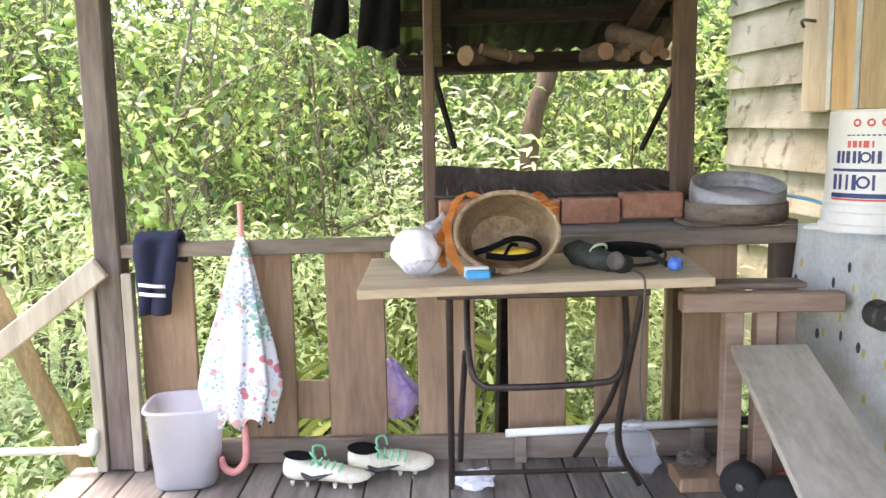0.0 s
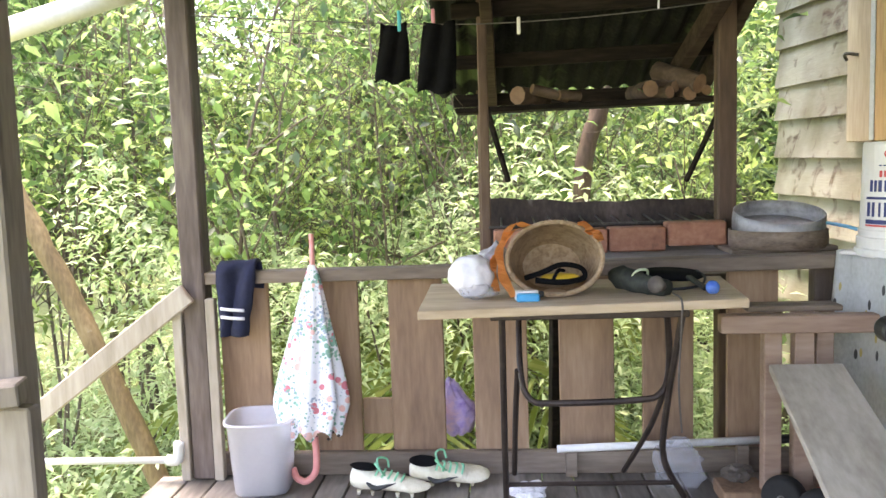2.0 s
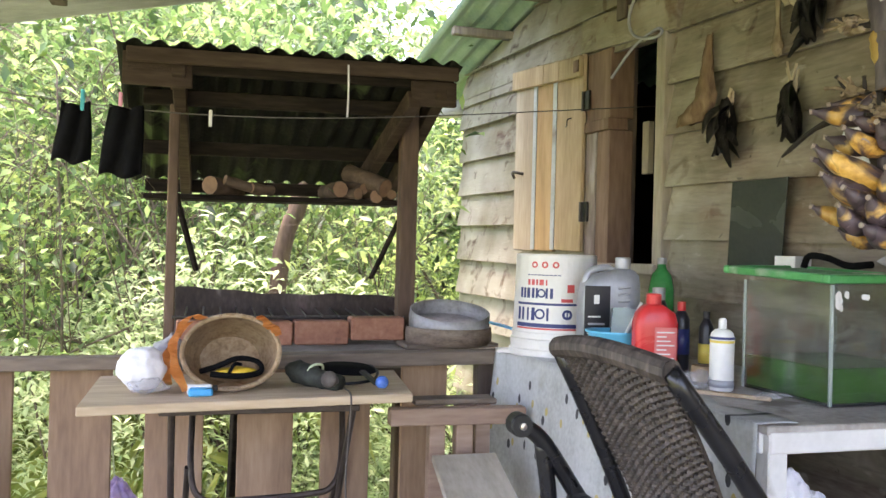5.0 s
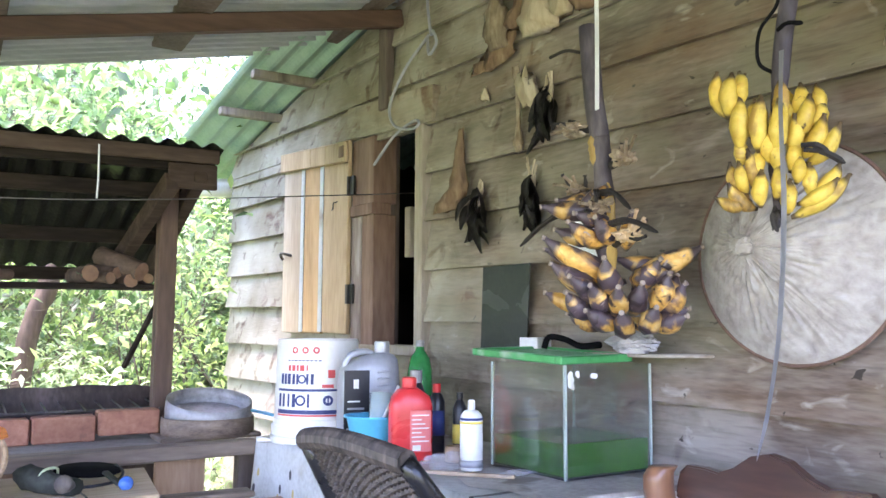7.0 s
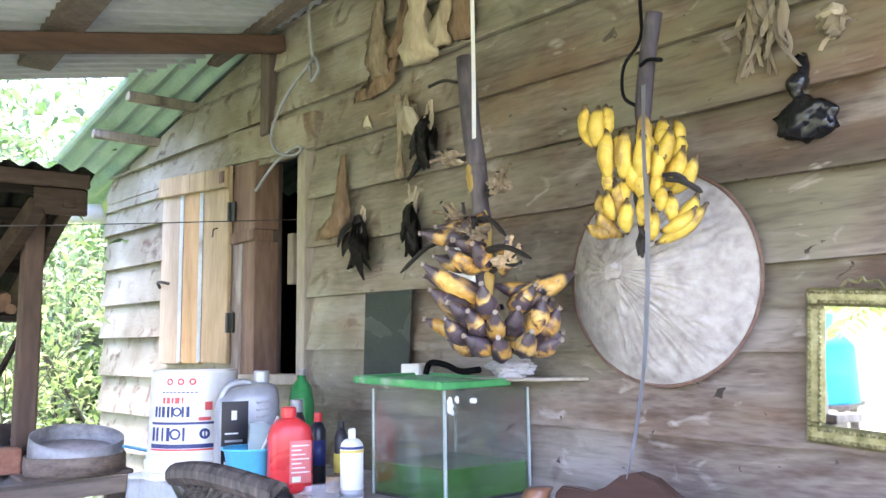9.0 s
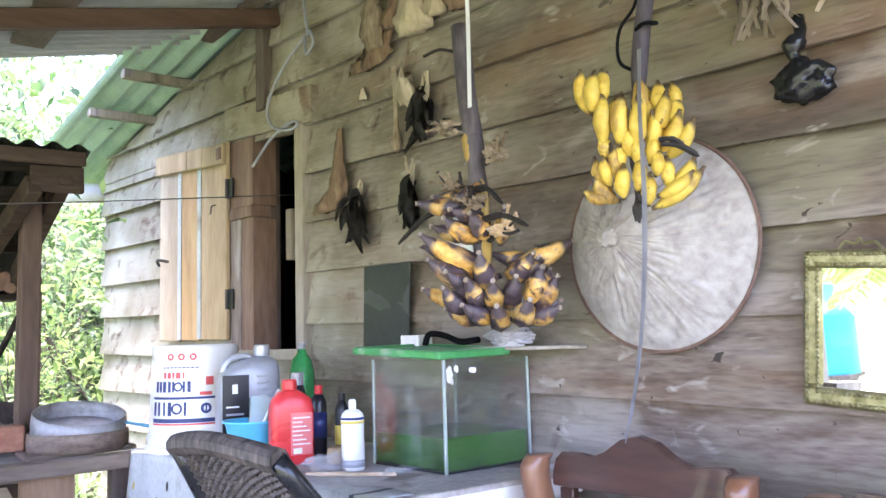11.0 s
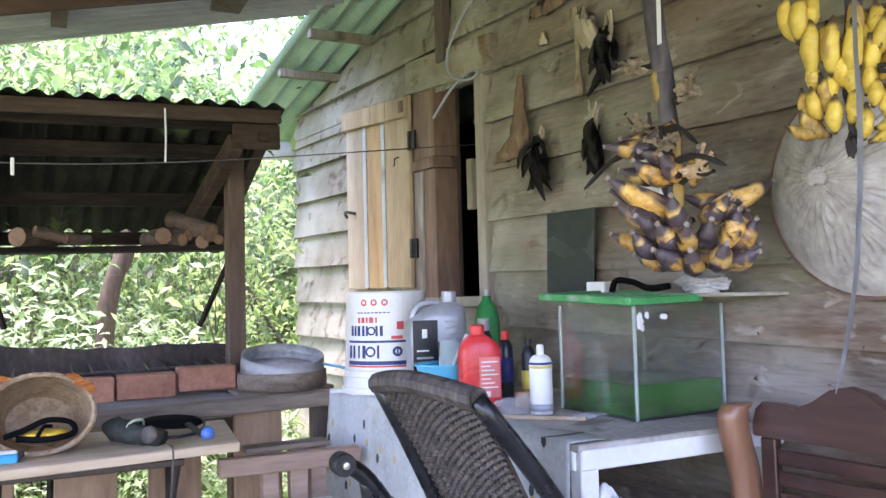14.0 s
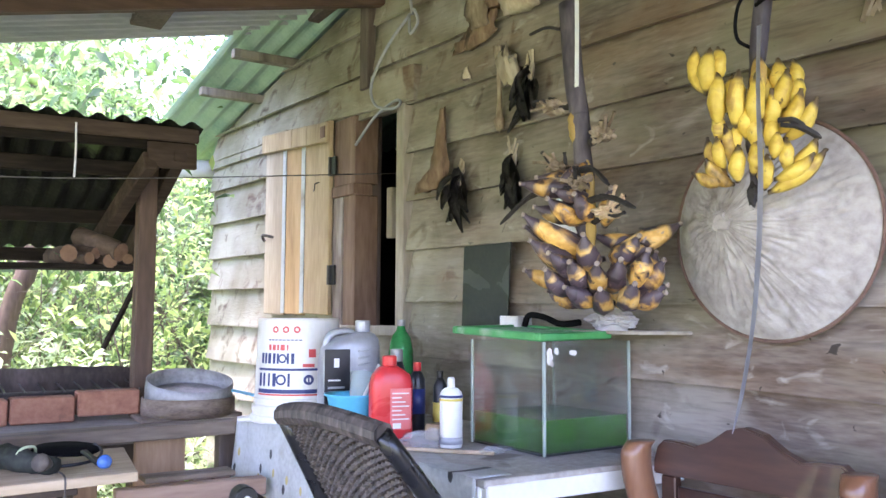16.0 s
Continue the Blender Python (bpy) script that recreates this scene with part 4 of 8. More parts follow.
def slab(pts, z_top, thick, bev=0.003):
    """A flat slab over four plan points (x, y, dz)."""
    bm = bmesh.new()
    hi = [bm.verts.new((x, y, z_top + dz)) for x, y, dz in pts]
    lo = [bm.verts.new((x, y, z_top + dz - thick)) for x, y, dz in pts]
    bm.faces.new(hi)
    bm.faces.new(lo[::-1])
    for k in range(len(pts)):
        bm.faces.new((lo[k], lo[(k + 1) % len(pts)], hi[(k + 1) % len(pts)], hi[k]))
    bmesh.ops.recalc_face_normals(bm, faces=bm.faces)
    bmesh.ops.bevel(bm, geom=list(bm.edges), offset=bev, segments=1, affect='EDGES')
    return bm


def build_table():
    t = thing("folding_table", "folding table with a bare plank top and brown tube legs", "table", (0.25, 2.35, 0))
    part("tabletop", slab([(-0.222, 2.08, -0.004), (0.70, 2.10, 0.01), (0.765, 2.66, -0.002), (-0.232, 2.67, -0.01)], 0.722, 0.026), M_plank, t)
    part("frame", slab([(-0.02, 2.2, 0), (0.56, 2.2, 0), (0.56, 2.6, 0), (-0.02, 2.6, 0)], 0.684, 0.02), M_steel, t)
    bm = bmesh.new()
    tube(bm, smooth_path([(0.015, 2.22, 0.68), (0.014, 2.34, 0.34), (0.014, 2.47, 0.012)], 5), 0.0105, 8)
    part("leg", bm, M_steel, t)
    bm = bmesh.new()
    tube(bm, smooth_path([(0.545, 2.22, 0.68), (0.52, 2.34, 0.36), (0.525, 2.42, 0.16), (0.60, 2.47, 0.012)], 5), 0.0105, 8)
    part("leg", bm, M_steel, t)
    bm = bmesh.new()
    tube(bm, [(0.014, 2.45, 0.065), (0.56, 2.45, 0.07)], 0.008, 8)
    part("stretcher", bm, M_steel, t)
    bm = bmesh.new()
    tube(bm, smooth_path([(0.07, 2.52, 0.67), (0.07, 2.38, 0.46), (0.10, 2.34, 0.385), (0.18, 2.33, 0.375), (0.42, 2.33, 0.382), (0.50, 2.34, 0.40), (0.535, 2.38, 0.48), (0.555, 2.52, 0.67)], 5), 0.0105, 8)
    part("leg_loop", bm, M_steel, t)
    bm = bmesh.new()
    tube(bm, smooth_path([(0.53, 2.36, 0.45), (0.50, 2.5, 0.25), (0.43, 2.66, 0.03)], 5), 0.0095, 8)
    part("leg", bm, M_steel, t)
    bm = bmesh.new()
    tube(bm, smooth_path([(0.06, 2.38, 0.47), (0.05, 2.5, 0.25), (0.045, 2.64, 0.03)], 5), 0.0095, 8)
    part("leg", bm, M_steel, t)


build_table()

M_basket = material("basket_weave", [(0.20, 0.13, 0.07), (0.33, 0.23, 0.14), (0.43, 0.32, 0.21)], 30, (1, 1, 1), 0.85, bump=0.6, fine=120)
M_orange = material("orange_ribbon", [(0.62, 0.22, 0.05), (0.78, 0.34, 0.10)], 12, (1, 1, 1), 0.6, bump=0.2)
M_yellow = material("yellow_rubber", [(0.62, 0.38, 0.02), (0.78, 0.52, 0.05)], 10, (1, 1, 1), 0.5, bump=0.1)
M_blackcloth = material("black_cloth", [(0.004, 0.004, 0.0045), (0.009, 0.009, 0.010)], 25, (1, 1, 1), 0.95, bump=0.3, spec=0.1)


def build_basket():
    b = thing("basket", "old woven rattan basket lying open on its side", "basket", (0.18, 2.4, 0.722))
    m = pose(0.18, 2.30, 0.834, 90 - 14, 0, 0)
    oval = lambda a: 1 / math.sqrt((math.cos(a)) ** 2 + (math.sin(a) / 0.78) ** 2)
    bm = bmesh.new()
    outer = [(0.060, -0.205), (0.10, -0.20), (0.128, -0.13), (0.142, -0.05), (0.146, 0)]
    inner = [(0.139, 0), (0.134, -0.05), (0.12, -0.125), (0.094, -0.19), (0.0, -0.192)]
    lathe(bm, outer + inner, 56, m, oval)
    part("body", bm, M_basket, b)
    bm = bmesh.new()
    for k in range(56):
        a = k * math.tau / 56
        for s, (r0, z0, r1, z1) in enumerate(((0.1285, -0.17, 0.1475, -0.02),)):
            p = [m @ Vector((r * oval(a) * math.cos(a), r * oval(a) * math.sin(a), z)) for r, z in ((r0 - 0.012, z0), (0.139, -0.09), (r1, z1))]
            tube(bm, p, 0.0028, 4)
    part("stakes", bm, M_basket, b)
    bm = bmesh.new()
    for k in range(11):
        z = -0.012 - 0.016 * k
        r = 0.1475 - 0.02 * (k / 11) ** 1.5 - 0.004 * k / 11
        ring = [m @ Vector(((r + 0.002 * math.sin(a * 28 + k * math.pi)) * oval(a) * math.cos(a), (r + 0.002 * math.sin(a * 28 + k * math.pi)) * oval(a) * math.sin(a), z)) for a in [q * math.tau / 56 for q in range(57)]]
        tube(bm, ring, 0.004, 4, False)
    part("weave", bm, M_basket, b)
    bm = bmesh.new()
    ring = [m @ Vector((0.1435 * oval(a) * math.cos(a), 0.1435 * oval(a) * math.sin(a), 0.004 + 0.002 * math.sin(a * 30))) for a in [q * math.tau / 72 for q in range(73)]]
    tube(bm, ring, 0.0075, 6, False)
    part("rim", bm, M_basket, b)
    for pts in ([(0.10, 2.29, 0.935), (0.06, 2.275, 0.945), (0.02, 2.26, 0.89), (0.015, 2.24, 0.82), (0.05, 2.225, 0.73)], [(0.10, 2.29, 0.935), (0.05, 2.28, 0.92), (0.01, 2.29, 0.86), (-0.01, 2.31, 0.80), (0.0, 2.30, 0.735)],
                [(0.30, 2.30, 0.905), (0.27, 2.285, 0.935), (0.255, 2.28, 0.945)], [(0.28, 2.29, 0.92), (0.305, 2.28, 0.91), (0.315, 2.28, 0.885)]):
        bm = bmesh.new()
        sp = smooth_path(pts, 6)
        w = Vector((0.012, 0.004, 0.003))
        rows = [(bm.verts.new(p - w * (1 + 0.4 * math.sin(i))), bm.verts.new(p + w + Vector((0, 0.006 * math.sin(i * 1.3), 0)))) for i, p in enumerate(sp)]
        fs = [bm.faces.new((a[0], a[1], c[1], c[0])) for a, c in zip(rows, rows[1:])]
        bmesh.ops.solidify(bm, geom=fs, thickness=0.002)
        part("ribbon", bm, M_orange, b, "frayed orange plastic ribbon handle")
    g = thing("goggles_case", "black and yellow rubber goggles lying in the basket", "goggles", (0.19, 2.34, 0.77))
    part("yellow_body", crumple((0.195, 2.335, 0.768), (0.06, 0.035, 0.018), 4, 3, 0.25), M_yellow, g, smooth=True)
    bm = bmesh.new()
    tube(bm, smooth_path([(0.09, 2.33, 0.772), (0.14, 2.31, 0.79), (0.20, 2.32, 0.812), (0.26, 2.33, 0.80), (0.268, 2.32, 0.77), (0.20, 2.29, 0.762), (0.12, 2.30, 0.768)], 5), 0.009, 6)
    tube(bm, smooth_path([(0.17, 2.29, 0.765), (0.19, 2.31, 0.795), (0.21, 2.35, 0.79)], 5), 0.006, 6)
    part("strap", bm, M_blackcloth, g)


build_basket()

M_whiteplastic = material("white_plastic", [(0.68, 0.67, 0.70), (0.82, 0.81, 0.83)], 12, (1, 1, 1), 0.35, bump=0.3, subsurface=0.2)
M_clearbag = material("clear_bag", [(0.50, 0.50, 0.53), (0.68, 0.68, 0.71)], 14, (1, 1, 1), 0.15, bump=0.5, alpha=0.26)
M_greybag = material("grey_bag", [(0.36, 0.34, 0.35), (0.50, 0.48, 0.49)], 16, (1, 1, 1), 0.4, bump=0.5, alpha=0.9)
w = thing("plastic_bundle", "white stuffed plastic bag knotted on the plank table", "bag", (-0.07, 2.35, 0.72))
part("white_bag", crumple((-0.075, 2.32, 0.785), (0.068, 0.06, 0.065), 1, 4, 0.14), M_whiteplastic, w, smooth=True)
part("bag_tail", crumple((0.0, 2.42, 0.815), (0.05, 0.055, 0.05), 2, 4, 0.35), M_greybag, w, smooth=True)
part("loose_film", crumple((-0.055, 2.27, 0.742), (0.05, 0.035, 0.022), 6, 4, 0.45), M_clearbag, w, smooth=True)

M_blue = material("blue_plastic", [(0.02, 0.28, 0.58), (0.05, 0.40, 0.70)], 10, (1, 1, 1), 0.35, bump=0.05)
M_white = material("white_paint", [(0.66, 0.65, 0.62), (0.78, 0.77, 0.74)], 9, (1, 1, 1), 0.5, bump=0.15, spots=[((0.45, 0.42, 0.38), 6, 0.66)])
t = thing("small_box", "small blue and white plastic box on the table", "box", (0.095, 2.2, 0.72))
bm = bmesh.new()
box(bm, (0.06, 2.19, 0.718), (0.128, 2.225, 0.742), 0.005)
part("body", bm, M_blue, t)
bm = bmesh.new()
box(bm, (0.055, 2.225, 0.72), (0.125, 2.245, 0.748), 0.003)
part("lid", bm, M_white, t, "white lid")
bm = bmesh.new()
box(bm, (0.126, 2.228, 0.728), (0.142, 2.243, 0.745), 0.003)
part("catch", bm, M_black, t)

M_darkgreen = material("dark_canvas", [(0.012, 0.014, 0.012), (0.035, 0.04, 0.032), (0.06, 0.065, 0.05)], 14, (1, 1, 1), 0.8, bump=0.4)
M_knob = material("horn_knob", [(0.05, 0.04, 0.033), (0.12, 0.10, 0.085)], 14, (1, 1, 1), 0.6, bump=0.3)
M_string = material("pale_string", [(0.35, 0.42, 0.25), (0.5, 0.55, 0.38)], 30, (1, 1, 1), 0.8, bump=0.2)
s = thing("sheathed_knife", "dark canvas knife sheath with strap and horn knob", "knife", (0.47, 2.3, 0.72))
bm = bmesh.new()
tube(bm, smooth_path([(0.375, 2.38, 0.765), (0.40, 2.33, 0.762), (0.45, 2.27, 0.752), (0.50, 2.22, 0.745)], 5), [0.03, 0.034, 0.036, 0.036, 0.036, 0.036, 0.036, 0.034, 0.033, 0.032, 0.03, 0.03, 0.028, 0.028, 0.027, 0.026], 9)
bumpy(bm, 0.03, 0.008)
part("sheath", bm, M_darkgreen, s, smooth=True)
bm = bmesh.new()
lathe(bm, [(0.013, 0), (0.018, 0.02), (0.026, 0.05), (0.024, 0.056), (0.0, 0.058)], 12, pose(0.49, 2.235, 0.75, 75, 0, -35) @ pose(0, 0, 0))
part("knob", bm, M_knob, s, smooth=True)
bm = bmesh.new()
tube(bm, smooth_path([(0.40, 2.29, 0.752), (0.42, 2.285, 0.79), (0.455, 2.30, 0.792), (0.46, 2.33, 0.76)], 5), 0.004, 6)
part("cord", bm, M_string, s, "pale green cord")
bm = bmesh.new()
tube(bm, smooth_path([(0.505, 2.17, 0.74), (0.51, 2.075, 0.735), (0.508, 2.068, 0.66), (0.50, 2.07, 0.50), (0.51, 2.08, 0.36)], 5), 0.003, 5)
part("lanyard", bm, M_knob, s)
s = thing("bicycle_lamp_strap", "black flat pouch with cord loops on the table", "pouch", (0.58, 2.42, 0.72))
bm = bmesh.new()
lathe(bm, [(0.0, -0.009), (0.09, -0.007), (0.102, 0), (0.09, 0.009), (0.0, 0.011)], 28, pose(0.56, 2.45, 0.757, 9, 3, 4) @ Matrix.Diagonal((1.0, 0.62, 1, 1)))
part("pouch", bm, M_blackcloth, s, smooth=True)
bm = bmesh.new()
tube(bm, smooth_path([(0.47, 2.38, 0.73), (0.52, 2.33, 0.728), (0.58, 2.33, 0.73), (0.63, 2.36, 0.735), (0.655, 2.42, 0.75), (0.64, 2.47, 0.765)], 5), 0.0045, 6)
part("cord_loop", bm, M_black, s)
bm = bmesh.new()
beam(bm, (0.60, 2.40, 0.755), (0.625, 2.27, 0.735), 0.022, 0.012)
part("buckle", bm, M_black, s)
t = thing("blue_ball", "small shiny blue ball on the table edge", "ball", (0.633, 2.235, 0.722))
bm = bmesh.new()
bmesh.ops.create_icosphere(bm, subdivisions=3, radius=0.021, matrix=Matrix.Translation((0.633, 2.235, 0.745)))
part("ball", bm, material("glossy_blue", [(0.03, 0.10, 0.42), (0.12, 0.26, 0.62)], 30, (1, 1, 1), 0.15, bump=0), t, smooth=True)


# umbrella
def umbrella_cloth():
    mt = material("floral_cloth", [(0.72, 0.72, 0.74), (0.84, 0.84, 0.86)], 6, (1, 1, 1), 0.6, bump=0.15, subsurface=0.15)
    nt = mt.node_tree
    N, L = nt.nodes, nt.links
    b = N["Principled BSDF"]
    col = b.inputs["Base Color"].links[0].from_socket
    tc = N.new("ShaderNodeTexCoord")
    for c, sc, th, seed in (((0.66, 0.20, 0.24), 26, 0.05, 0.0), ((0.22, 0.42, 0.32), 60, 0.30, 5.0), ((0.78, 0.48, 0.42), 22, 0.2, 9.0), ((0.36, 0.42, 0.50), 90, 0.3, 2.0)):
        mp = N.new("ShaderNodeMapping")
        mp.inputs["Location"].default_value = (seed, seed * 2, seed)
        L.new(tc.outputs["Object"], mp.inputs[0])
        vo = N.new("ShaderNodeTexVoronoi")
        vo.inputs["Scale"].default_value = sc
        L.new(mp.outputs[0], vo.inputs[0])
        nz = N.new("ShaderNodeTexNoise")
        nz.inputs["Scale"].default_value = 7
        L.new(mp.outputs[0], nz.inputs[0])
        sub = N.new("ShaderNodeMath")
        sub.operation = 'MULTIPLY_ADD'
        sub.inputs[1].default_value, sub.inputs[2].default_value = -1.6, 0.95 + th * 0.25
        L.new(nz.outputs[0], sub.inputs[0])
        lt = N.new("ShaderNodeMath")
        lt.operation = 'LESS_THAN'
        L.new(vo.outputs["Distance"], lt.inputs[0])
        L.new(sub.outputs[0], lt.inputs[1])
        mx = N.new("ShaderNodeMix")
        mx.data_type = 'RGBA'
        L.new(lt.outputs[0], mx.inputs[0])
        L.new(col, mx.inputs[6])
        mx.inputs[7].default_value = (*c, 1)
        col = mx.outputs[2]
    L.new(col, b.inputs["Base Color"])
    return mt


M_floral = umbrella_cloth()
M_pink = material("pink_plastic", [(0.70, 0.26, 0.24), (0.80, 0.36, 0.33)], 9, (1, 1, 1), 0.35, bump=0.05)


def build_umbrella():
    u = thing("umbrella", "closed white floral umbrella with pink hook handle, tip up", "umbrella", (-0.66, 2.62, 0))
    top, bot = Vector((-0.655, 2.675, 0.79)), Vector((-0.67, 2.60, 0.20))
    bm = bmesh.new()
    n, rows = 64, []
    for i in range(25):
        t = i / 24
        c = top.lerp(bot, t)
        r = 0.012 + 0.115 * min(1, t / 0.82) ** 0.9
        if t > 0.82:
            r -= 0.028 * ((t - 0.82) / 0.18)
        ring = []
        for k in range(n):
            a = k * math.tau / n
            f = 1 + (0.05 + 0.10 * t) * math.sin(a * 8 + 2.2 * t) + 0.05 * noise.noise(Vector((math.cos(a) * 2, math.sin(a) * 2, t * 4)))
            hem = 0.018 * math.cos(a * 8 + 2.2) if i == 24 else 0
            ring.append(bm.verts.new(c + Vector((math.cos(a) * r * f, math.sin(a) * r * f * 0.55, hem))))
        rows.append(ring)
    for a, b in zip(rows, rows[1:]):
        for k in range(n):
            bm.faces.new((a[k], a[(k + 1) % n], b[(k + 1) % n], b[k]))
    part("canopy", bm, M_floral, u, smooth=True)
    bm = bmesh.new()
    tube(bm, [top + Vector((0, 0.002, -0.03)), top + Vector((0.0, 0.006, 0.11))], [0.010, 0.009], 10)
    part("ferrule", bm, M_pink, u, "pink plastic tip")
    bm = bmesh.new()
    tube(bm, [top, bot + Vector((0.012, -0.005, -0.03))], 0.005, 8)
    part("shaft", bm, M_steel, u)
    bm = bmesh.new()
    tube(bm, smooth_path([(-0.657, 2.60, 0.185), (-0.655, 2.60, 0.11), (-0.662, 2.60, 0.055), (-0.695, 2.60, 0.022), (-0.728, 2.60, 0.034), (-0.742, 2.60, 0.07)], 6), 0.0125, 12)
    part("handle", bm, M_pink, u, "pink curved hook handle", smooth=True)
    for k in range(8):
        a = k * math.tau / 8
        bm = bmesh.new()
        p = bot + Vector((math.cos(a) * 0.098, math.sin(a) * 0.054, -0.012))
        bmesh.ops.create_icosphere(bm, subdivisions=1, radius=0.006, matrix=Matrix.Translation(p))
        part("rib_tip", bm, M_steel, u)


build_umbrella()

M_lilac = material("lilac_tub_plastic", [(0.72, 0.72, 0.78), (0.80, 0.80, 0.85)], 6, (1, 1, 1), 0.35, bump=0.05, alpha=0.36, subsurface=0.2)
M_water = material("murky_water", [(0.16, 0.16, 0.17), (0.24, 0.24, 0.245)], 6, (1, 1, 1), 0.1, bump=0.02)
t = thing("plastic_tub", "translucent lilac square tub part full of murky water", "tub", (-0.845, 2.6, 0))
sq = lambda a: 1 / (abs(math.cos(a)) ** 4 + abs(math.sin(a)) ** 4) ** 0.25 * 0.97
bm = bmesh.new()
lathe(bm, [(0.0, 0.004), (0.094, 0.004), (0.100, 0.012), (0.117, 0.255), (0.127, 0.258), (0.127, 0.268), (0.114, 0.266), (0.097, 0.02), (0.0, 0.018)], 48, pose(-0.845, 2.595, 0, 0, 0, 6), sq)
part("body", bm, M_lilac, t, smooth=True)
bm = bmesh.new()
lathe(bm, [(0.0, 0.02), (0.096, 0.022), (0.0985, 0.075), (0.0, 0.075)], 40, pose(-0.845, 2.595, 0, 0, 0, 6), sq)
part("water", bm, M_water, t)

M_navy = material("navy_cloth", [(0.008, 0.010, 0.028), (0.018, 0.022, 0.055)], 22, (1, 1, 1), 0.9, bump=0.4)
M_stripe = material("white_stripe", [(0.6, 0.6, 0.63), (0.75, 0.75, 0.78)], 22, (1, 1, 1), 0.9, bump=0.3)


def drape(name, x0, x1, za, zb, y0, mt, parent, stripe=0):
    def f(u, v):
        # v from the back of the rail, over it and down in front
        L = v * (0.10 + 0.05 + (za - zb))
        xx = x0 + (x1 - x0) * u
        if L < 0.08:
            p = Vector((xx, y0 + 0.05, za - 0.08 + L))
        elif L < 0.14:
            p = Vector((xx, y0 + 0.05 - (L - 0.08), za + 0.012 * math.sin((L - 0.08) / 0.06 * math.pi)))
        else:
            d = L - 0.14
            squeeze = 1 - 0.38 * min(1, d / 0.2)
            p = Vector((x0 + (x1 - x0) * (0.5 + (u - 0.5) * squeeze) - 0.10 * d, y0 - 0.012 - 0.012 * math.sin(u * 9 + d * 6), za - d))
        return p + noise.noise_vector(Vector((xx * 18, L * 14, 1))) * 0.008
    bm = bmesh.new()
    sheet(bm, f, 16, 34, 0.012)
    return part(name, bm, mt, parent, smooth=True)


t = thing("sports_sock", "navy blue sock with white stripes hung over the railing", "sock", (-0.93, 2.7, 0.775))
drape("leg", -1.0, -0.86, 0.785, 0.545, 2.695, M_navy, t)
for z in (0.635, 0.605):
    bm = bmesh.new()

    def band(u, v, z=z):
        x = -0.993 + 0.088 * u
        return Vector((x, 2.657 - 0.008 * math.sin(u * 3.1), z + 0.011 * v - 0.008 * u))
    sheet(bm, band, 10, 1, 0.006)
    part("stripe", bm, M_stripe, t, "white knitted stripe", smooth=True)

M_shoe = material("shoe_cream", [(0.52, 0.47, 0.33), (0.70, 0.66, 0.52), (0.78, 0.75, 0.63)], 9, (1, 1, 1), 0.6, bump=0.15, spots=[((0.33, 0.27, 0.18), 8, 0.62)])
M_mint = material("mint_lace", [(0.12, 0.44, 0.24), (0.26, 0.62, 0.40)], 30, (1, 1, 1), 0.7, bump=0.3)


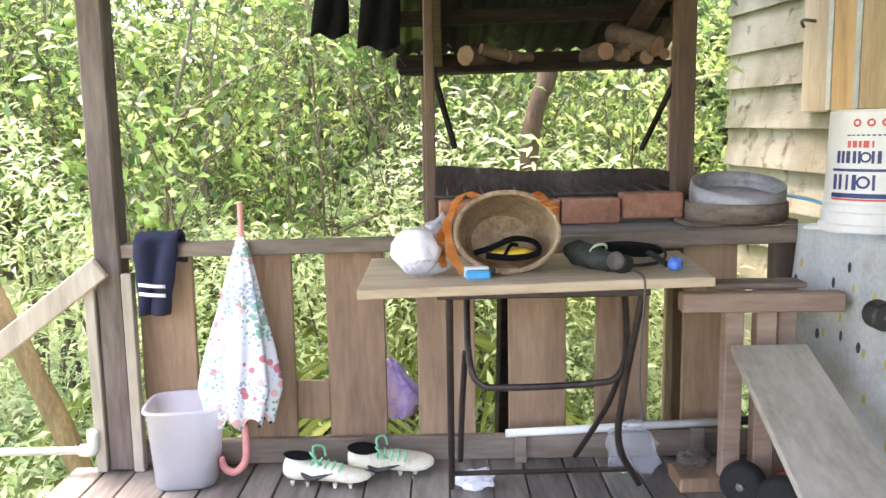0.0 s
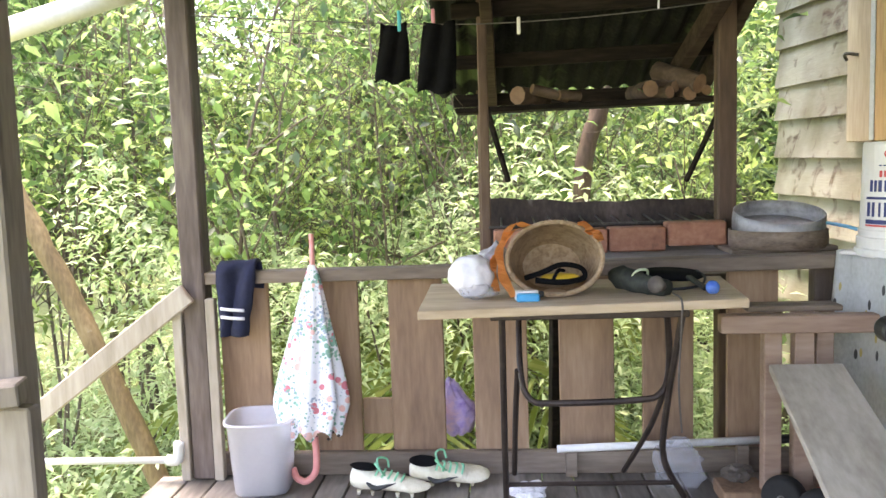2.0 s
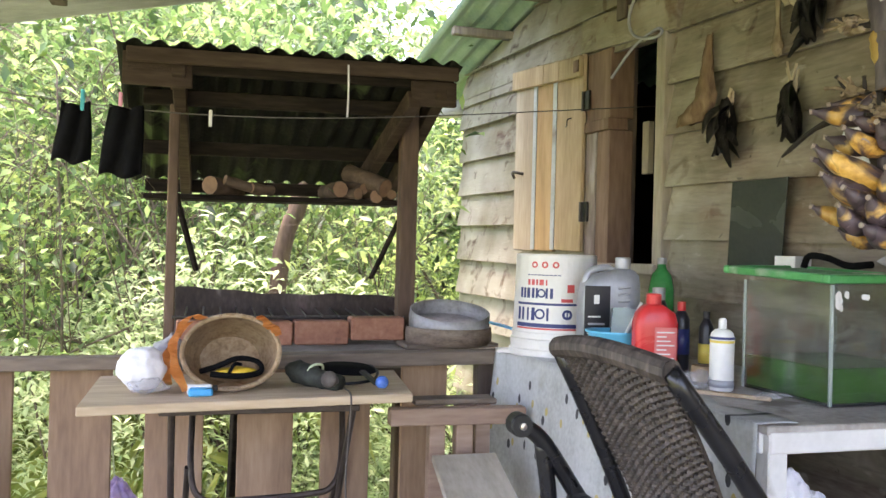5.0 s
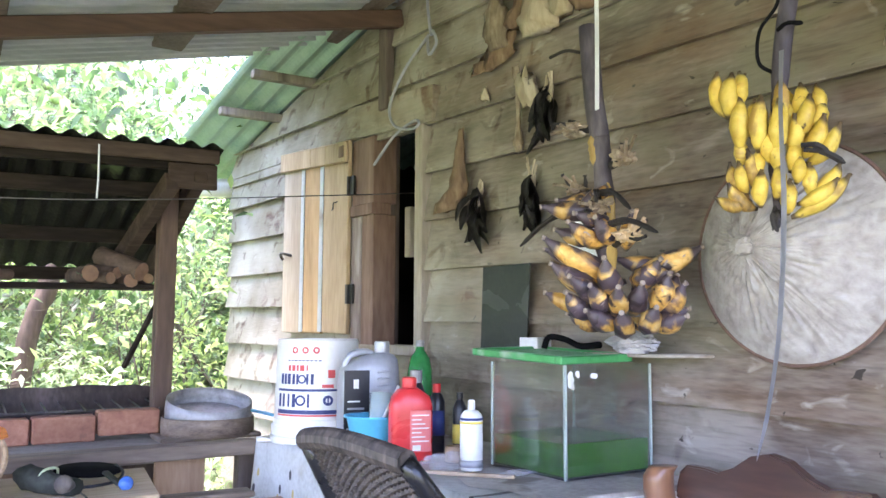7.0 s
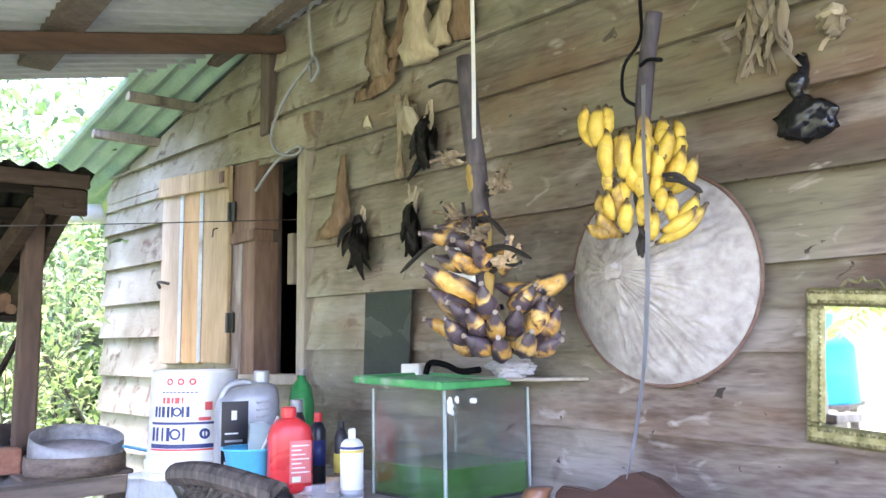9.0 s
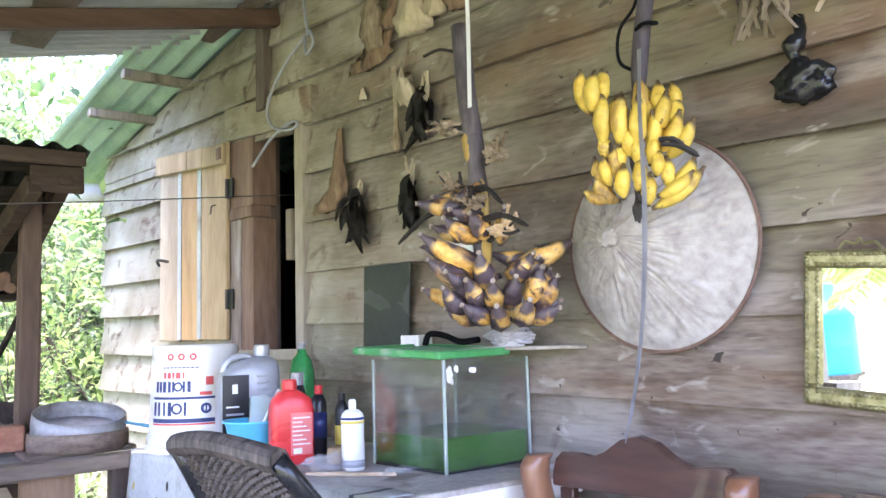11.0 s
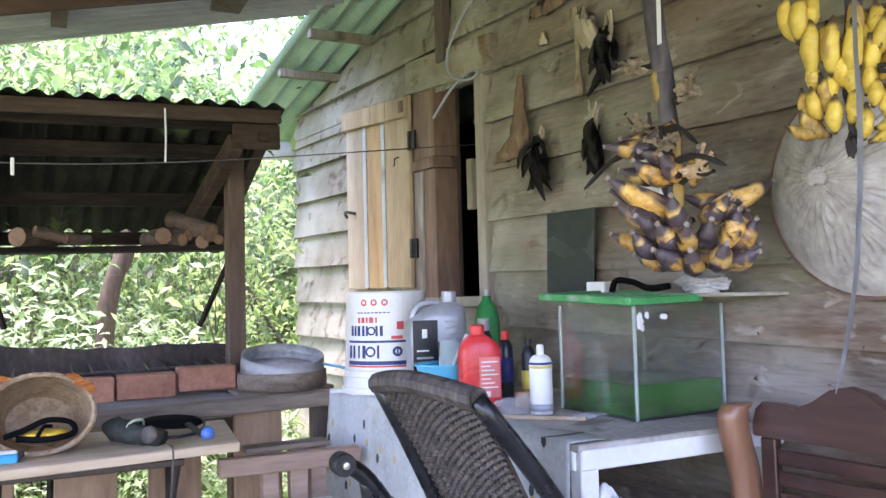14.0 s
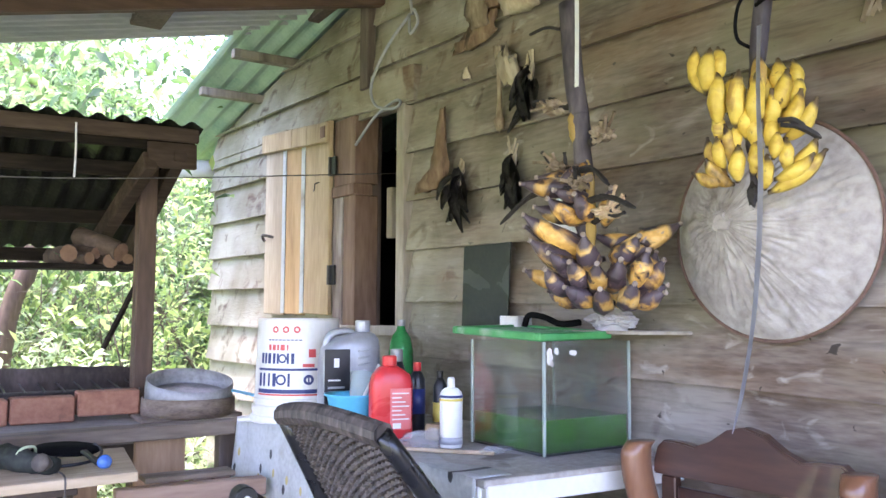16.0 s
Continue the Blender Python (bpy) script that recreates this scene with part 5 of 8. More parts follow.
def build_shoe(x, y, turn, roll):
    s = thing("football_boot", "muddy cream football boot with mint green laces", "shoe", (x, y, 0), group="pair of boots by the railing")
    m = pose(x, y, 0.012 if roll > 15 else 0, roll, 0, turn)
    # stations along the shoe: x, half width, sole z, top z
    st = [(-0.140, 0.018, 0.030, 0.075), (-0.128, 0.030, 0.020, 0.098), (-0.095, 0.035, 0.014, 0.094), (-0.055, 0.035, 0.014, 0.082), (-0.015, 0.037, 0.014, 0.080),
          (0.03, 0.043, 0.014, 0.070), (0.075, 0.046, 0.014, 0.052), (0.11, 0.040, 0.018, 0.042), (0.135, 0.024, 0.024, 0.036), (0.143, 0.008, 0.028, 0.032)]
    bm = bmesh.new()
    rings = []
    for xx, hw, z0, z1 in st:
        ring = []
        for k in range(12):
            a = k * math.tau / 12
            cy, cz = math.sin(a), -math.cos(a)
            wide = hw * (1 if cz < 0.2 else 1 - 0.45 * (cz - 0.2))
            ring.append(bm.verts.new((xx, cy * wide, (z0 + z1) / 2 + cz * (z1 - z0) / 2)))
        rings.append(ring)
    for a, b in zip(rings, rings[1:]):
        for k in range(12):
            bm.faces.new((a[k], b[k], b[(k + 1) % 12], a[(k + 1) % 12]))
    bm.faces.new(rings[0])
    bm.faces.new(rings[-1][::-1])
    bmesh.ops.transform(bm, matrix=m, verts=bm.verts)
    part("upper", bm, M_shoe, s, smooth=True)
    bm = bmesh.new()
    lathe(bm, [(0.0, 0.0), (0.026, 0.001), (0.03, 0.006), (0.024, 0.008)], 18, m @ pose(-0.088, 0, 0.092, 0, 5, 0) @ Matrix.Diagonal((1.75, 0.98, 1, 1)))
    part("opening", bm, M_blackcloth, s, "black foot opening")
    bm = bmesh.new()
    for k in range(5):
        xx, z = -0.045 + 0.022 * k, 0.086 - 0.0055 * k
        tube(bm, smooth_path([m @ Vector((xx, -0.026, z - 0.010)), m @ Vector((xx + 0.008, 0, z + 0.006)), m @ Vector((xx, 0.026, z - 0.010))], 4), 0.0042, 5)
    for sy in (-1, 1):
        tube(bm, smooth_path([m @ Vector((-0.04, 0, 0.092)), m @ Vector((-0.045, 0.02 * sy, 0.118)), m @ Vector((-0.02, 0.045 * sy, 0.105)), m @ Vector((-0.01, 0.03 * sy, 0.08))], 5), 0.004, 5)
    part("laces", bm, M_mint, s, "mint green laces")
    bm = bmesh.new()
    tube(bm, smooth_path([m @ Vector((-0.075, -0.037, 0.055)), m @ Vector((-0.045, -0.039, 0.036)), m @ Vector((0.0, -0.040, 0.048)), m @ Vector((0.03, -0.041, 0.058))], 5), [0.003, 0.005, 0.007, 0.008, 0.009, 0.009, 0.008, 0.008, 0.007, 0.006, 0.005, 0.004, 0.003, 0.002, 0.002, 0.001], 6)
    part("side_stripe", bm, M_black, s, "black curved side stripe")
    for xx, yy in ((-0.11, 0.02), (-0.11, -0.02), (-0.06, 0.022), (-0.06, -0.022), (0.03, 0.028), (0.03, -0.028), (0.08, 0.026), (0.08, -0.026)):
        bm = bmesh.new()
        bmesh.ops.create_cone(bm, cap_ends=True, segments=8, radius1=0.005, radius2=0.008, depth=0.016, matrix=m @ Matrix.Translation((xx, yy, 0.008)))
        part("stud", bm, M_shoe, s)
    return s


build_shoe(-0.385, 2.545, -6, 6)
build_shoe(-0.185, 2.625, 3, 24)

t = thing("crumpled_tissue", "crumpled white tissue lying on the deck", "tissue", (0.09, 2.5, 0))
part("paper", crumple((0.09, 2.49, 0.028), (0.055, 0.04, 0.028), 3, 4, 0.5), M_whiteplastic, t)
t = thing("plastic_bag", "half-full clear plastic bag standing on the deck", "bag", (0.62, 2.6, 0))
part("bag", crumple((0.61, 2.60, 0.075), (0.085, 0.05, 0.085), 9, 4, 0.35), M_clearbag, t)
t = thing("wood_block", "short reddish wooden block on the deck", "block", (0.80, 2.5, 0))
bm = bmesh.new()
box(bm, (0.715, 2.42, 0.0), (0.86, 2.56, 0.045), 0.004)
part("block", bm, M_board, t)
t = thing("dead_twig", "dry curled leaves and twigs on the block", "leaves", (0.79, 2.52, 0.05))
part("leaf_wad", crumple((0.79, 2.52, 0.075), (0.05, 0.03, 0.03), 12, 3, 0.6), M_knob, t)
M_tyre = material("black_rubber", [(0.008, 0.008, 0.008), (0.02, 0.02, 0.02)], 20, (1, 1, 1), 0.8, bump=0.2)
M_chrome = material("dull_chrome", [(0.45, 0.43, 0.40), (0.6, 0.58, 0.55)], 20, (1, 1, 1), 0.3, metal=1.0, bump=0.1)
t = thing("toy_trolley", "small wheeled trolley with fat black tyres under the plank", "trolley", (0.97, 2.35, 0))
for x, y in ((0.875, 2.33), (0.945, 2.22)):
    bm = bmesh.new()
    lathe(bm, [(0.03, -0.028), (0.055, -0.03), (0.066, -0.018), (0.068, 0), (0.066, 0.018), (0.055, 0.03), (0.03, 0.028)], 28, pose(x, y, 0.068, 0, 90, 52))
    tyre = part("wheel", bm, M_tyre, t, "fat black rubber tyre", smooth=True)
    bm = bmesh.new()
    lathe(bm, [(0.0, -0.036), (0.012, -0.035), (0.014, -0.027), (0.034, -0.024), (0.036, 0.024), (0.014, 0.027), (0.012, 0.035), (0.0, 0.036)], 20, pose(x, y, 0.068, 0, 90, 52))
    part("hub", bm, M_chrome, tyre, "dull chrome hub")
bm = bmesh.new()
beam(bm, (0.90, 2.33, 0.068), (1.08, 2.25, 0.068), 0.02, 0.02)
beam(bm, (1.0, 2.36, 0.08), (1.06, 2.18, 0.12), 0.05, 0.02)
part("frame", bm, material("red_paint", [(0.42, 0.05, 0.03), (0.55, 0.08, 0.05)], 9, (1, 1, 1), 0.5, bump=0.1), t, "faded red frame")
t = thing("curtain_pole", "white metal pole with dark end lying along the railing", "pole", (0.6, 2.69, 0.1))
bm = bmesh.new()
tube(bm, [(0.20, 2.695, 0.100), (0.93, 2.695, 0.128)], 0.014, 10)
part("tube", bm, M_white, t, smooth=True)
bm = bmesh.new()
tube(bm, [(0.93, 2.695, 0.128), (1.04, 2.695, 0.132)], 0.016, 10)
part("end_cap", bm, M_black, t, smooth=True)
for x in (0.25, 0.85):
    bm = bmesh.new()
    box(bm, (x - 0.02, 2.68, 0.0), (x + 0.02, 2.71, 0.089 + 0.022 * (x > 0.5)), 0.002)
    part("rest", bm, M_rail, t)

# bench frame and sloping plank
M_bench = material("bench_wood", [(0.24, 0.15, 0.11), (0.34, 0.23, 0.17), (0.43, 0.31, 0.24)], 8, GX, 0.75, bump=0.3)
M_greyplank = material("grey_plank", [(0.31, 0.265, 0.205), (0.43, 0.38, 0.305), (0.53, 0.48, 0.40)], 8, GY, 0.75, bump=0.35, spots=[((0.13, 0.105, 0.08), 8, 0.68)])
t = thing("work_trestle", "rough brown wooden trestle beside the railing", "trestle", (0.92, 2.4, 0))
bm = bmesh.new()
beam(bm, (0.685, 2.36, 0.612), (1.155, 2.36, 0.608), 0.05, 0.056)
part("cross_beam", bm, M_bench, t)
bm = bmesh.new()
beam(bm, (0.78, 2.44, 0.648), (1.07, 2.44, 0.648), 0.09, 0.018)
part("top_board", bm, M_rail, t)
for x, y, w in ((0.868, 2.44, 0.055), (0.968, 2.45, 0.06), (1.05, 2.5, 0.055)):
    bm = bmesh.new()
    box(bm, (x - w / 2, y - 0.02, 0), (x + w / 2, y + 0.03, 0.638), 0.003)
    part("leg", bm, M_bench, t)
t = thing("sloping_plank", "wide grey plank sloping down from the trestle", "plank", (0.8, 1.9, 0.3))
part("plank", slab([(0.825, 2.33, 0.0), (1.045, 2.33, 0.0), (1.035, 1.42, -0.345), (0.785, 1.42, -0.345)], 0.49, 0.024), M_greyplank, t)
bm = bmesh.new()
box(bm, (0.80, 1.43, 0.0), (1.02, 1.50, 0.118), 0.004)
part("support_block", bm, M_bench, t)

# white water pipe by the steps, gutter pipe above
M_pvc = material("white_pvc", [(0.55, 0.56, 0.54), (0.68, 0.69, 0.67)], 8, (1, 1, 1), 0.4, bump=0.1, spots=[((0.38, 0.40, 0.34), 5, 0.64)])
t = thing("water_pipe", "white plastic water pipe with elbow beside the steps", "pipe", (-1.4, 2.66, 0.08))
bm = bmesh.new()
tube(bm, [(-2.3, 2.66, 0.075), (-1.19, 2.66, 0.082)], 0.013, 10)
part("tube", bm, M_pvc, t, smooth=True)
bm = bmesh.new()
tube(bm, smooth_path([(-1.225, 2.66, 0.082), (-1.185, 2.66, 0.085), (-1.178, 2.66, 0.15)], 5), 0.02, 10)
part("elbow", bm, M_pvc, t, smooth=True)
t = thing("gutter_pipe", "fat white plastic drain pipe under the roof edge", "pipe", (-1.6, 2.9, 1.75))
bm = bmesh.new()
tube(bm, [(-2.6, 2.9, 1.50), (-1.1, 2.9, 1.885)], 0.045, 14)
part("tube", bm, M_pvc, t, smooth=True)
t = thing("corner_pipe", "short white drain pipe stub at the house corner", "pipe", (1.5, 4.85, 2.0))
bm = bmesh.new()
tube(bm, [(1.36, 4.88, 2.07), (1.74, 4.86, 2.09)], 0.06, 16)
part("tube", bm, M_pvc, t, smooth=True)
t = thing("purple_bag", "purple and pink plastic bag hung behind the railing", "bag", (-0.17, 2.9, 0.2))
M_purple = material("purple_plastic", [(0.26, 0.16, 0.50), (0.50, 0.38, 0.68), (0.74, 0.48, 0.58)], 12, (1, 1, 1), 0.35, bump=0.3, alpha=0.9)
bm = crumple((-0.17, 2.90, 0.20), (0.075, 0.045, 0.11), 15, 4, 0.35)
for v in bm.verts:
    k = max(0, (v.co.z - 0.2) / 0.14)
    v.co.x = -0.21 + (v.co.x + 0.21) * (1 - 0.75 * min(1, k))
part("bag", bm, M_purple, t, smooth=True)
bm = bmesh.new()
tube(bm, smooth_path([(-0.20, 2.90, 0.30), (-0.21, 2.86, 0.5), (-0.2, 2.80, 0.72)], 4), 0.003, 5)
part("string", bm, M_string, t)

# clothes line
t = thing("clothes_line", "thin sagging wire clothes line across the porch", "clothes line", (0.3, 2.75, 1.62))
bm = bmesh.new()
line = smooth_path([(-1.07, 2.70, 1.68), (-0.39, 2.75, 1.632), (0.09, 2.75, 1.615), (0.72, 2.75, 1.65), (1.855, 2.755, 1.775)], 8)
tube(bm, line, 0.0022, 5)
part("wire", bm, M_iron, t)
for i, (x0, x1, z1, peg) in enumerate(((-0.395, -0.285, 1.425, (0.05, 0.42, 0.50)), (-0.245, -0.118, 1.385, (0.72, 0.30, 0.40)))):
    t = thing("black_shorts", "pair of black cloth pieces pegged on the wire line", "shorts", (x0, 2.75, 1.62), group="washing on the line")

    def cloth(u, v, x0=x0, x1=x1, z1=z1, i=i):
        spread = 0.86 + 0.2 * v
        xm = (x0 + x1) / 2
        return Vector((xm + (x1 - x0) * (u - 0.5) * spread - 0.012 * v, 2.75 + 0.012 * math.sin(u * 11 + v * 3 + i), 1.632 + (z1 - 1.632) * v - 0.012 * math.sin(u * 3.14) * (1 - v) + 0.01 * v * math.sin(u * 8)))
    bm = bmesh.new()
    sheet(bm, cloth, 18, 10, 0.007)
    part("cloth", bm, M_blackcloth, t, smooth=True)
    pg = thing("clothes_peg", "small coloured plastic clothes peg on the wire", "peg", (x0, 2.74, 1.64), group="pegs on the line")
    bm = bmesh.new()
    xx = x0 + 0.075 if i == 0 else x0 + 0.045
    for s in (-1, 1):
        beam(bm, (xx, 2.75 + 0.009 * s, 1.60), (xx, 2.75 + 0.007 * s, 1.672), 0.012, 0.008, 0.002)
    part("jaw", bm, material("peg_colour", [peg, tuple(c * 1.1 for c in peg)], 10, (1, 1, 1), 0.4, bump=0), pg)
pg = thing("clothes_peg", "small white plastic clothes peg on the wire", "peg", (0.1, 2.74, 1.62), group="pegs on the line")
bm = bmesh.new()
for s in (-1, 1):
    beam(bm, (0.098, 2.75 + 0.008 * s, 1.575), (0.098, 2.75 + 0.007 * s, 1.632), 0.012, 0.008, 0.002)
part("jaw", bm, M_white, pg)
t = thing("hanging_cord", "thin pale cord hanging from the shed beam", "cord", (0.59, 2.86, 1.8))
bm = bmesh.new()
tube(bm, smooth_path([(0.60, 2.865, 1.86), (0.603, 2.87, 1.75), (0.60, 2.865, 1.66)], 4), 0.004, 5)
part("cord", bm, M_stripe, t)

# ---- the table by the house wall and what stands on it ----
def cloth_material():
    """Grimy white plastic cloth printed with small black and yellow marks."""
    mt = material("printed_oilcloth", [(0.30, 0.30, 0.29), (0.44, 0.45, 0.44), (0.55, 0.56, 0.56)], 4, (1, 1, 1), 0.45, bump=0.2, spots=[((0.34, 0.32, 0.27), 3, 0.62)])
    nt = mt.node_tree
    N, L = nt.nodes, nt.links
    b = N["Principled BSDF"]
    col = b.inputs["Base Color"].links[0].from_socket
    tc = N.new("ShaderNodeTexCoord")
    for c, off, rad in (((0.025, 0.025, 0.03), 0.0, 0.085), ((0.46, 0.36, 0.12), 0.37, 0.075)):
        sp = N.new("ShaderNodeSeparateXYZ")
        L.new(tc.outputs["Object"], sp.inputs[0])
        cb = N.new("ShaderNodeCombineXYZ")
        L.new(sp.outputs[1], cb.inputs[0])
        L.new(sp.outputs[2], cb.inputs[1])
        mp = N.new("ShaderNodeMapping")
        mp.inputs["Scale"].default_value = (8.5, 5.2, 1.0)
        mp.inputs["Location"].default_value = (off * 3, off * 5, 0)
        L.new(cb.outputs[0], mp.inputs[0])
        vo = N.new("ShaderNodeTexVoronoi")
        vo.voronoi_dimensions = '2D'
        vo.inputs["Scale"].default_value, vo.inputs["Randomness"].default_value = 1.0, 0.75
        L.new(mp.outputs[0], vo.inputs[0])
        lt = N.new("ShaderNodeMath")
        lt.operation = 'LESS_THAN'
        lt.inputs[1].default_value = rad
        L.new(vo.outputs["Distance"], lt.inputs[0])
        mx = N.new("ShaderNodeMix")
        mx.data_type = 'RGBA'
        L.new(lt.outputs[0], mx.inputs[0])
        L.new(col, mx.inputs[6])
        mx.inputs[7].default_value = (*c, 1)
        col = mx.outputs[2]
    L.new(col, b.inputs["Base Color"])
    return mt


M_oilcloth = cloth_material()
M_tabletop = material("grimy_tabletop", [(0.24, 0.21, 0.185), (0.38, 0.35, 0.315), (0.52, 0.50, 0.46)], 6, (1, 1, 1), 0.55, bump=0.2, spots=[((0.20, 0.17, 0.14), 5, 0.6)])


def build_side_table():
    t = thing("side_table", "white painted side table with a grimy top", "table", (1.6, 2.0, 0))
    part("tabletop", slab([(1.295, 1.263, 0), (wx(1.263, 0.05), 1.263, 0), (wx(2.68, 0.05), 2.68, 0), (1.19, 2.68, 0)], 0.79, 0.02), M_tabletop, t)
    bm = bmesh.new()
    beam(bm, (1.30, 1.272, 0.753), (wx(1.27, 0.06), 1.272, 0.753), 0.022, 0.05)
    part("apron", bm, M_white, t)
    bm = bmesh.new()
    beam(bm, (1.303, 1.285, 0.75), (1.205, 2.66, 0.75), 0.022, 0.05)
    part("apron", bm, M_white, t)
    for x, y in ((1.325, 1.285), (1.90, 1.285), (1.235, 2.62), (1.79, 2.62)):
        bm = bmesh.new()
        box(bm, (x - 0.025, y - 0.02, 0), (x + 0.025, y + 0.025, 0.77), 0.003)
        part("leg", bm, M_white, t)
    bm = bmesh.new()
    box(bm, (1.34, 1.31, 0.20), (1.88, 2.6, 0.222), 0.003)
    part("lower_shelf", bm, M_post, t)
    # hanging cloth on the front
    c = thing("oilcloth", "grimy white oilcloth with black and yellow marks hanging from the table", "tablecloth", (1.22, 2.0, 0.79))

    def f(u, v):
        y = 1.275 + 1.43 * u
        x = 1.288 - 0.108 * u / 1.0
        fold = 0.018 * math.sin(u * 23) + 0.03 * math.sin(u * 9 + 1)
        z = 0.795 - v * (0.70 + 0.05 * math.sin(u * 7))
        return Vector((x - 0.012 - 0.05 * v + fold * v, y + 0.05 * v * math.sin(u * 5), z))
    bm = bmesh.new()
    sheet(bm, f, 90, 24, 0.002)
    part("front_fall", bm, M_oilcloth, c, smooth=True)
    bm = bmesh.new()
    sheet(bm, lambda u, v: Vector((1.276 - 0.108 * u + 0.10 * v + 0.02 * v * math.sin(u * 31), 1.268 + 1.43 * u, 0.7945 + 0.002 * math.sin(u * 50 + v * 3))), 60, 3, 0.0015)
    part("top_edge", bm, M_oilcloth, c, smooth=True)
    b = thing("plastic_sack", "clear crinkled plastic sack under the side table", "bag", (1.5, 1.5, 0.222))
    part("sack", crumple((1.47, 1.38, 0.44), (0.10, 0.08, 0.20), 21, 5, 0.3), M_whiteplastic, b)
    b = thing("orange_packet", "orange and white food packet under the side table", "packet", (1.45, 1.36, 0.222))
    part("packet", crumple((1.46, 1.34, 0.30), (0.07, 0.03, 0.075), 22, 3, 0.3), M_orange, b)


build_side_table()

M_paint_white = material("bucket_white", [(0.66, 0.64, 0.60), (0.76, 0.74, 0.70)], 7, (1, 1, 1), 0.4, bump=0.1, spots=[((0.50, 0.45, 0.37), 4, 0.63)])
M_navyprint = material("navy_print", [(0.02, 0.03, 0.12), (0.03, 0.045, 0.16)], 7, (1, 1, 1), 0.4, bump=0)
M_redprint = material("red_print", [(0.55, 0.06, 0.06), (0.66, 0.10, 0.09)], 7, (1, 1, 1), 0.4, bump=0)


def shell_patch(bm, c, r0, r1, z0, z1, a0, a1, lift=0.0015, n=8):
    """A patch lying on a turned body between two heights and two angles (degrees)."""
    rows = []
    for k in range(n + 1):
        a = radians(a0 + (a1 - a0) * k / n)
        rows.append([bm.verts.new((c[0] + (r + lift) * math.cos(a), c[1] + (r + lift) * math.sin(a), z)) for r, z in ((r0, z0), (r1, z1))])
    for p, q in zip(rows, rows[1:]):
        bm.faces.new((p[0], q[0], q[1], p[1]))
    return bm


def build_paint_bucket():
    c = (1.335, 2.53)
    b = thing("paint_bucket", "upturned white paint bucket with faded navy and red print", "bucket", (*c, 0.79))
    rr = lambda z: 0.156 - 0.012 * (z - 0.80) / 0.36
    bm = bmesh.new()
    lathe(bm, [(0.165, 0.792), (0.168, 0.80), (0.168, 0.815), (0.160, 0.82), (0.163, 0.84), (0.163, 0.852), (0.156, 0.856), (0.158, 0.875), (0.1535, 0.88), (0.146, 1.150), (0.142, 1.157), (0.128, 1.157), (0.128, 1.150), (0.0, 1.150)], 44, pose(*c, 0))
    part("body", bm, M_paint_white, b, smooth=False)

    def r(z):
        return 0.1535 - (z - 0.88) / 0.27 * 0.0075
    def patch(name, z0, z1, a0, a1, mt, lift=0.0015):
        bm = bmesh.new()
        shell_patch(bm, c, r(z0), r(z1), z0, z1, a0, a1, lift)
        part(name, bm, mt, b)
    patch("navy_band", 0.898, 0.984, 186, 300, M_navyprint)
    patch("white_panel", 0.912, 0.976, 186, 277, M_paint_white, 0.003)
    patch("red_line", 0.890, 0.896, 186, 300, M_redprint)
    # writing is kept as plain blocks and rings

    def ring(a0, z, ro, ri, mt, lift, n=14):
        bm = bmesh.new()
        for q in range(n):
            pts = []
            for w, rad in ((q, ro), (q + 1, ro), (q + 1, ri), (q, ri)):
                a = radians(a0 + math.degrees(rad * math.cos(w * math.tau / n) / 0.15))
                zz = z + rad * math.sin(w * math.tau / n)
                pts.append(bm.verts.new((c[0] + (r(zz) + lift) * math.cos(a), c[1] + (r(zz) + lift) * math.sin(a), zz)))
            bm.faces.new(pts)
        part("print_ring", bm, mt, b)

    for a, w in ((190, 5), (198, 4), (207, 3), (214, 5), (235, 3)):
        patch("print_bar", 0.922, 0.967, a, a + w, M_navyprint, 0.0042)
    ring(226, 0.945, 0.019, 0.012, M_navyprint, 0.0042)
    ring(262, 0.945, 0.018, 0.009, M_navyprint, 0.0042)
    patch("print_bar", 0.930, 0.960, 261, 263, M_navyprint, 0.0046)
    for a, w in ((192, 5), (199, 4), (205, 5), (213, 4), (219, 3), (233, 3), (239, 4)):
        patch("print_bar", 1.0, 1.036, a, a + w, M_navyprint)
    ring(227, 1.018, 0.016, 0.010, M_navyprint, 0.0016)
    for a, w in ((206, 4), (212, 5), (219, 3), (224, 6), (233, 2)):
        patch("print_bar", 1.046, 1.066, a, a + w, M_redprint)
    patch("red_flower", 1.022, 1.05, 262, 272, M_redprint)
    patch("red_block", 0.988, 1.0, 254, 270, M_redprint)
    for k in range(9):
        patch("print_bar", 1.080, 1.084, 205 + k * 5.5, 208.8 + k * 5.5, M_navyprint)
    for k in range(3):
        a0 = 216 + k * 15
        bm = bmesh.new()
        z = 1.118
        for s in range(12):
            q0, q1 = s * math.tau / 12, (s + 1) * math.tau / 12
            pts = []
            for q, rad in ((q0, 0.012), (q1, 0.012), (q1, 0.006), (q0, 0.006)):
                a = radians(a0 + math.degrees(rad * math.cos(q) / 0.148))
                zz = z + rad * math.sin(q)
                pts.append(bm.verts.new((c[0] + (r(zz) + 0.0018) * math.cos(a), c[1] + (r(zz) + 0.0018) * math.sin(a), zz)))
            bm.faces.new(pts)
        part("round_badge", bm, M_redprint, b)


build_paint_bucket()
t = thing("bucket_lid", "flat cream plastic lid under the upturned bucket", "lid", (1.28, 2.56, 0.8))
bm = bmesh.new()
beam(bm, (1.16, 2.62, 0.797), (1.30, 2.50, 0.80), 0.10, 0.012)
part("lid", bm, M_paint_white, t)

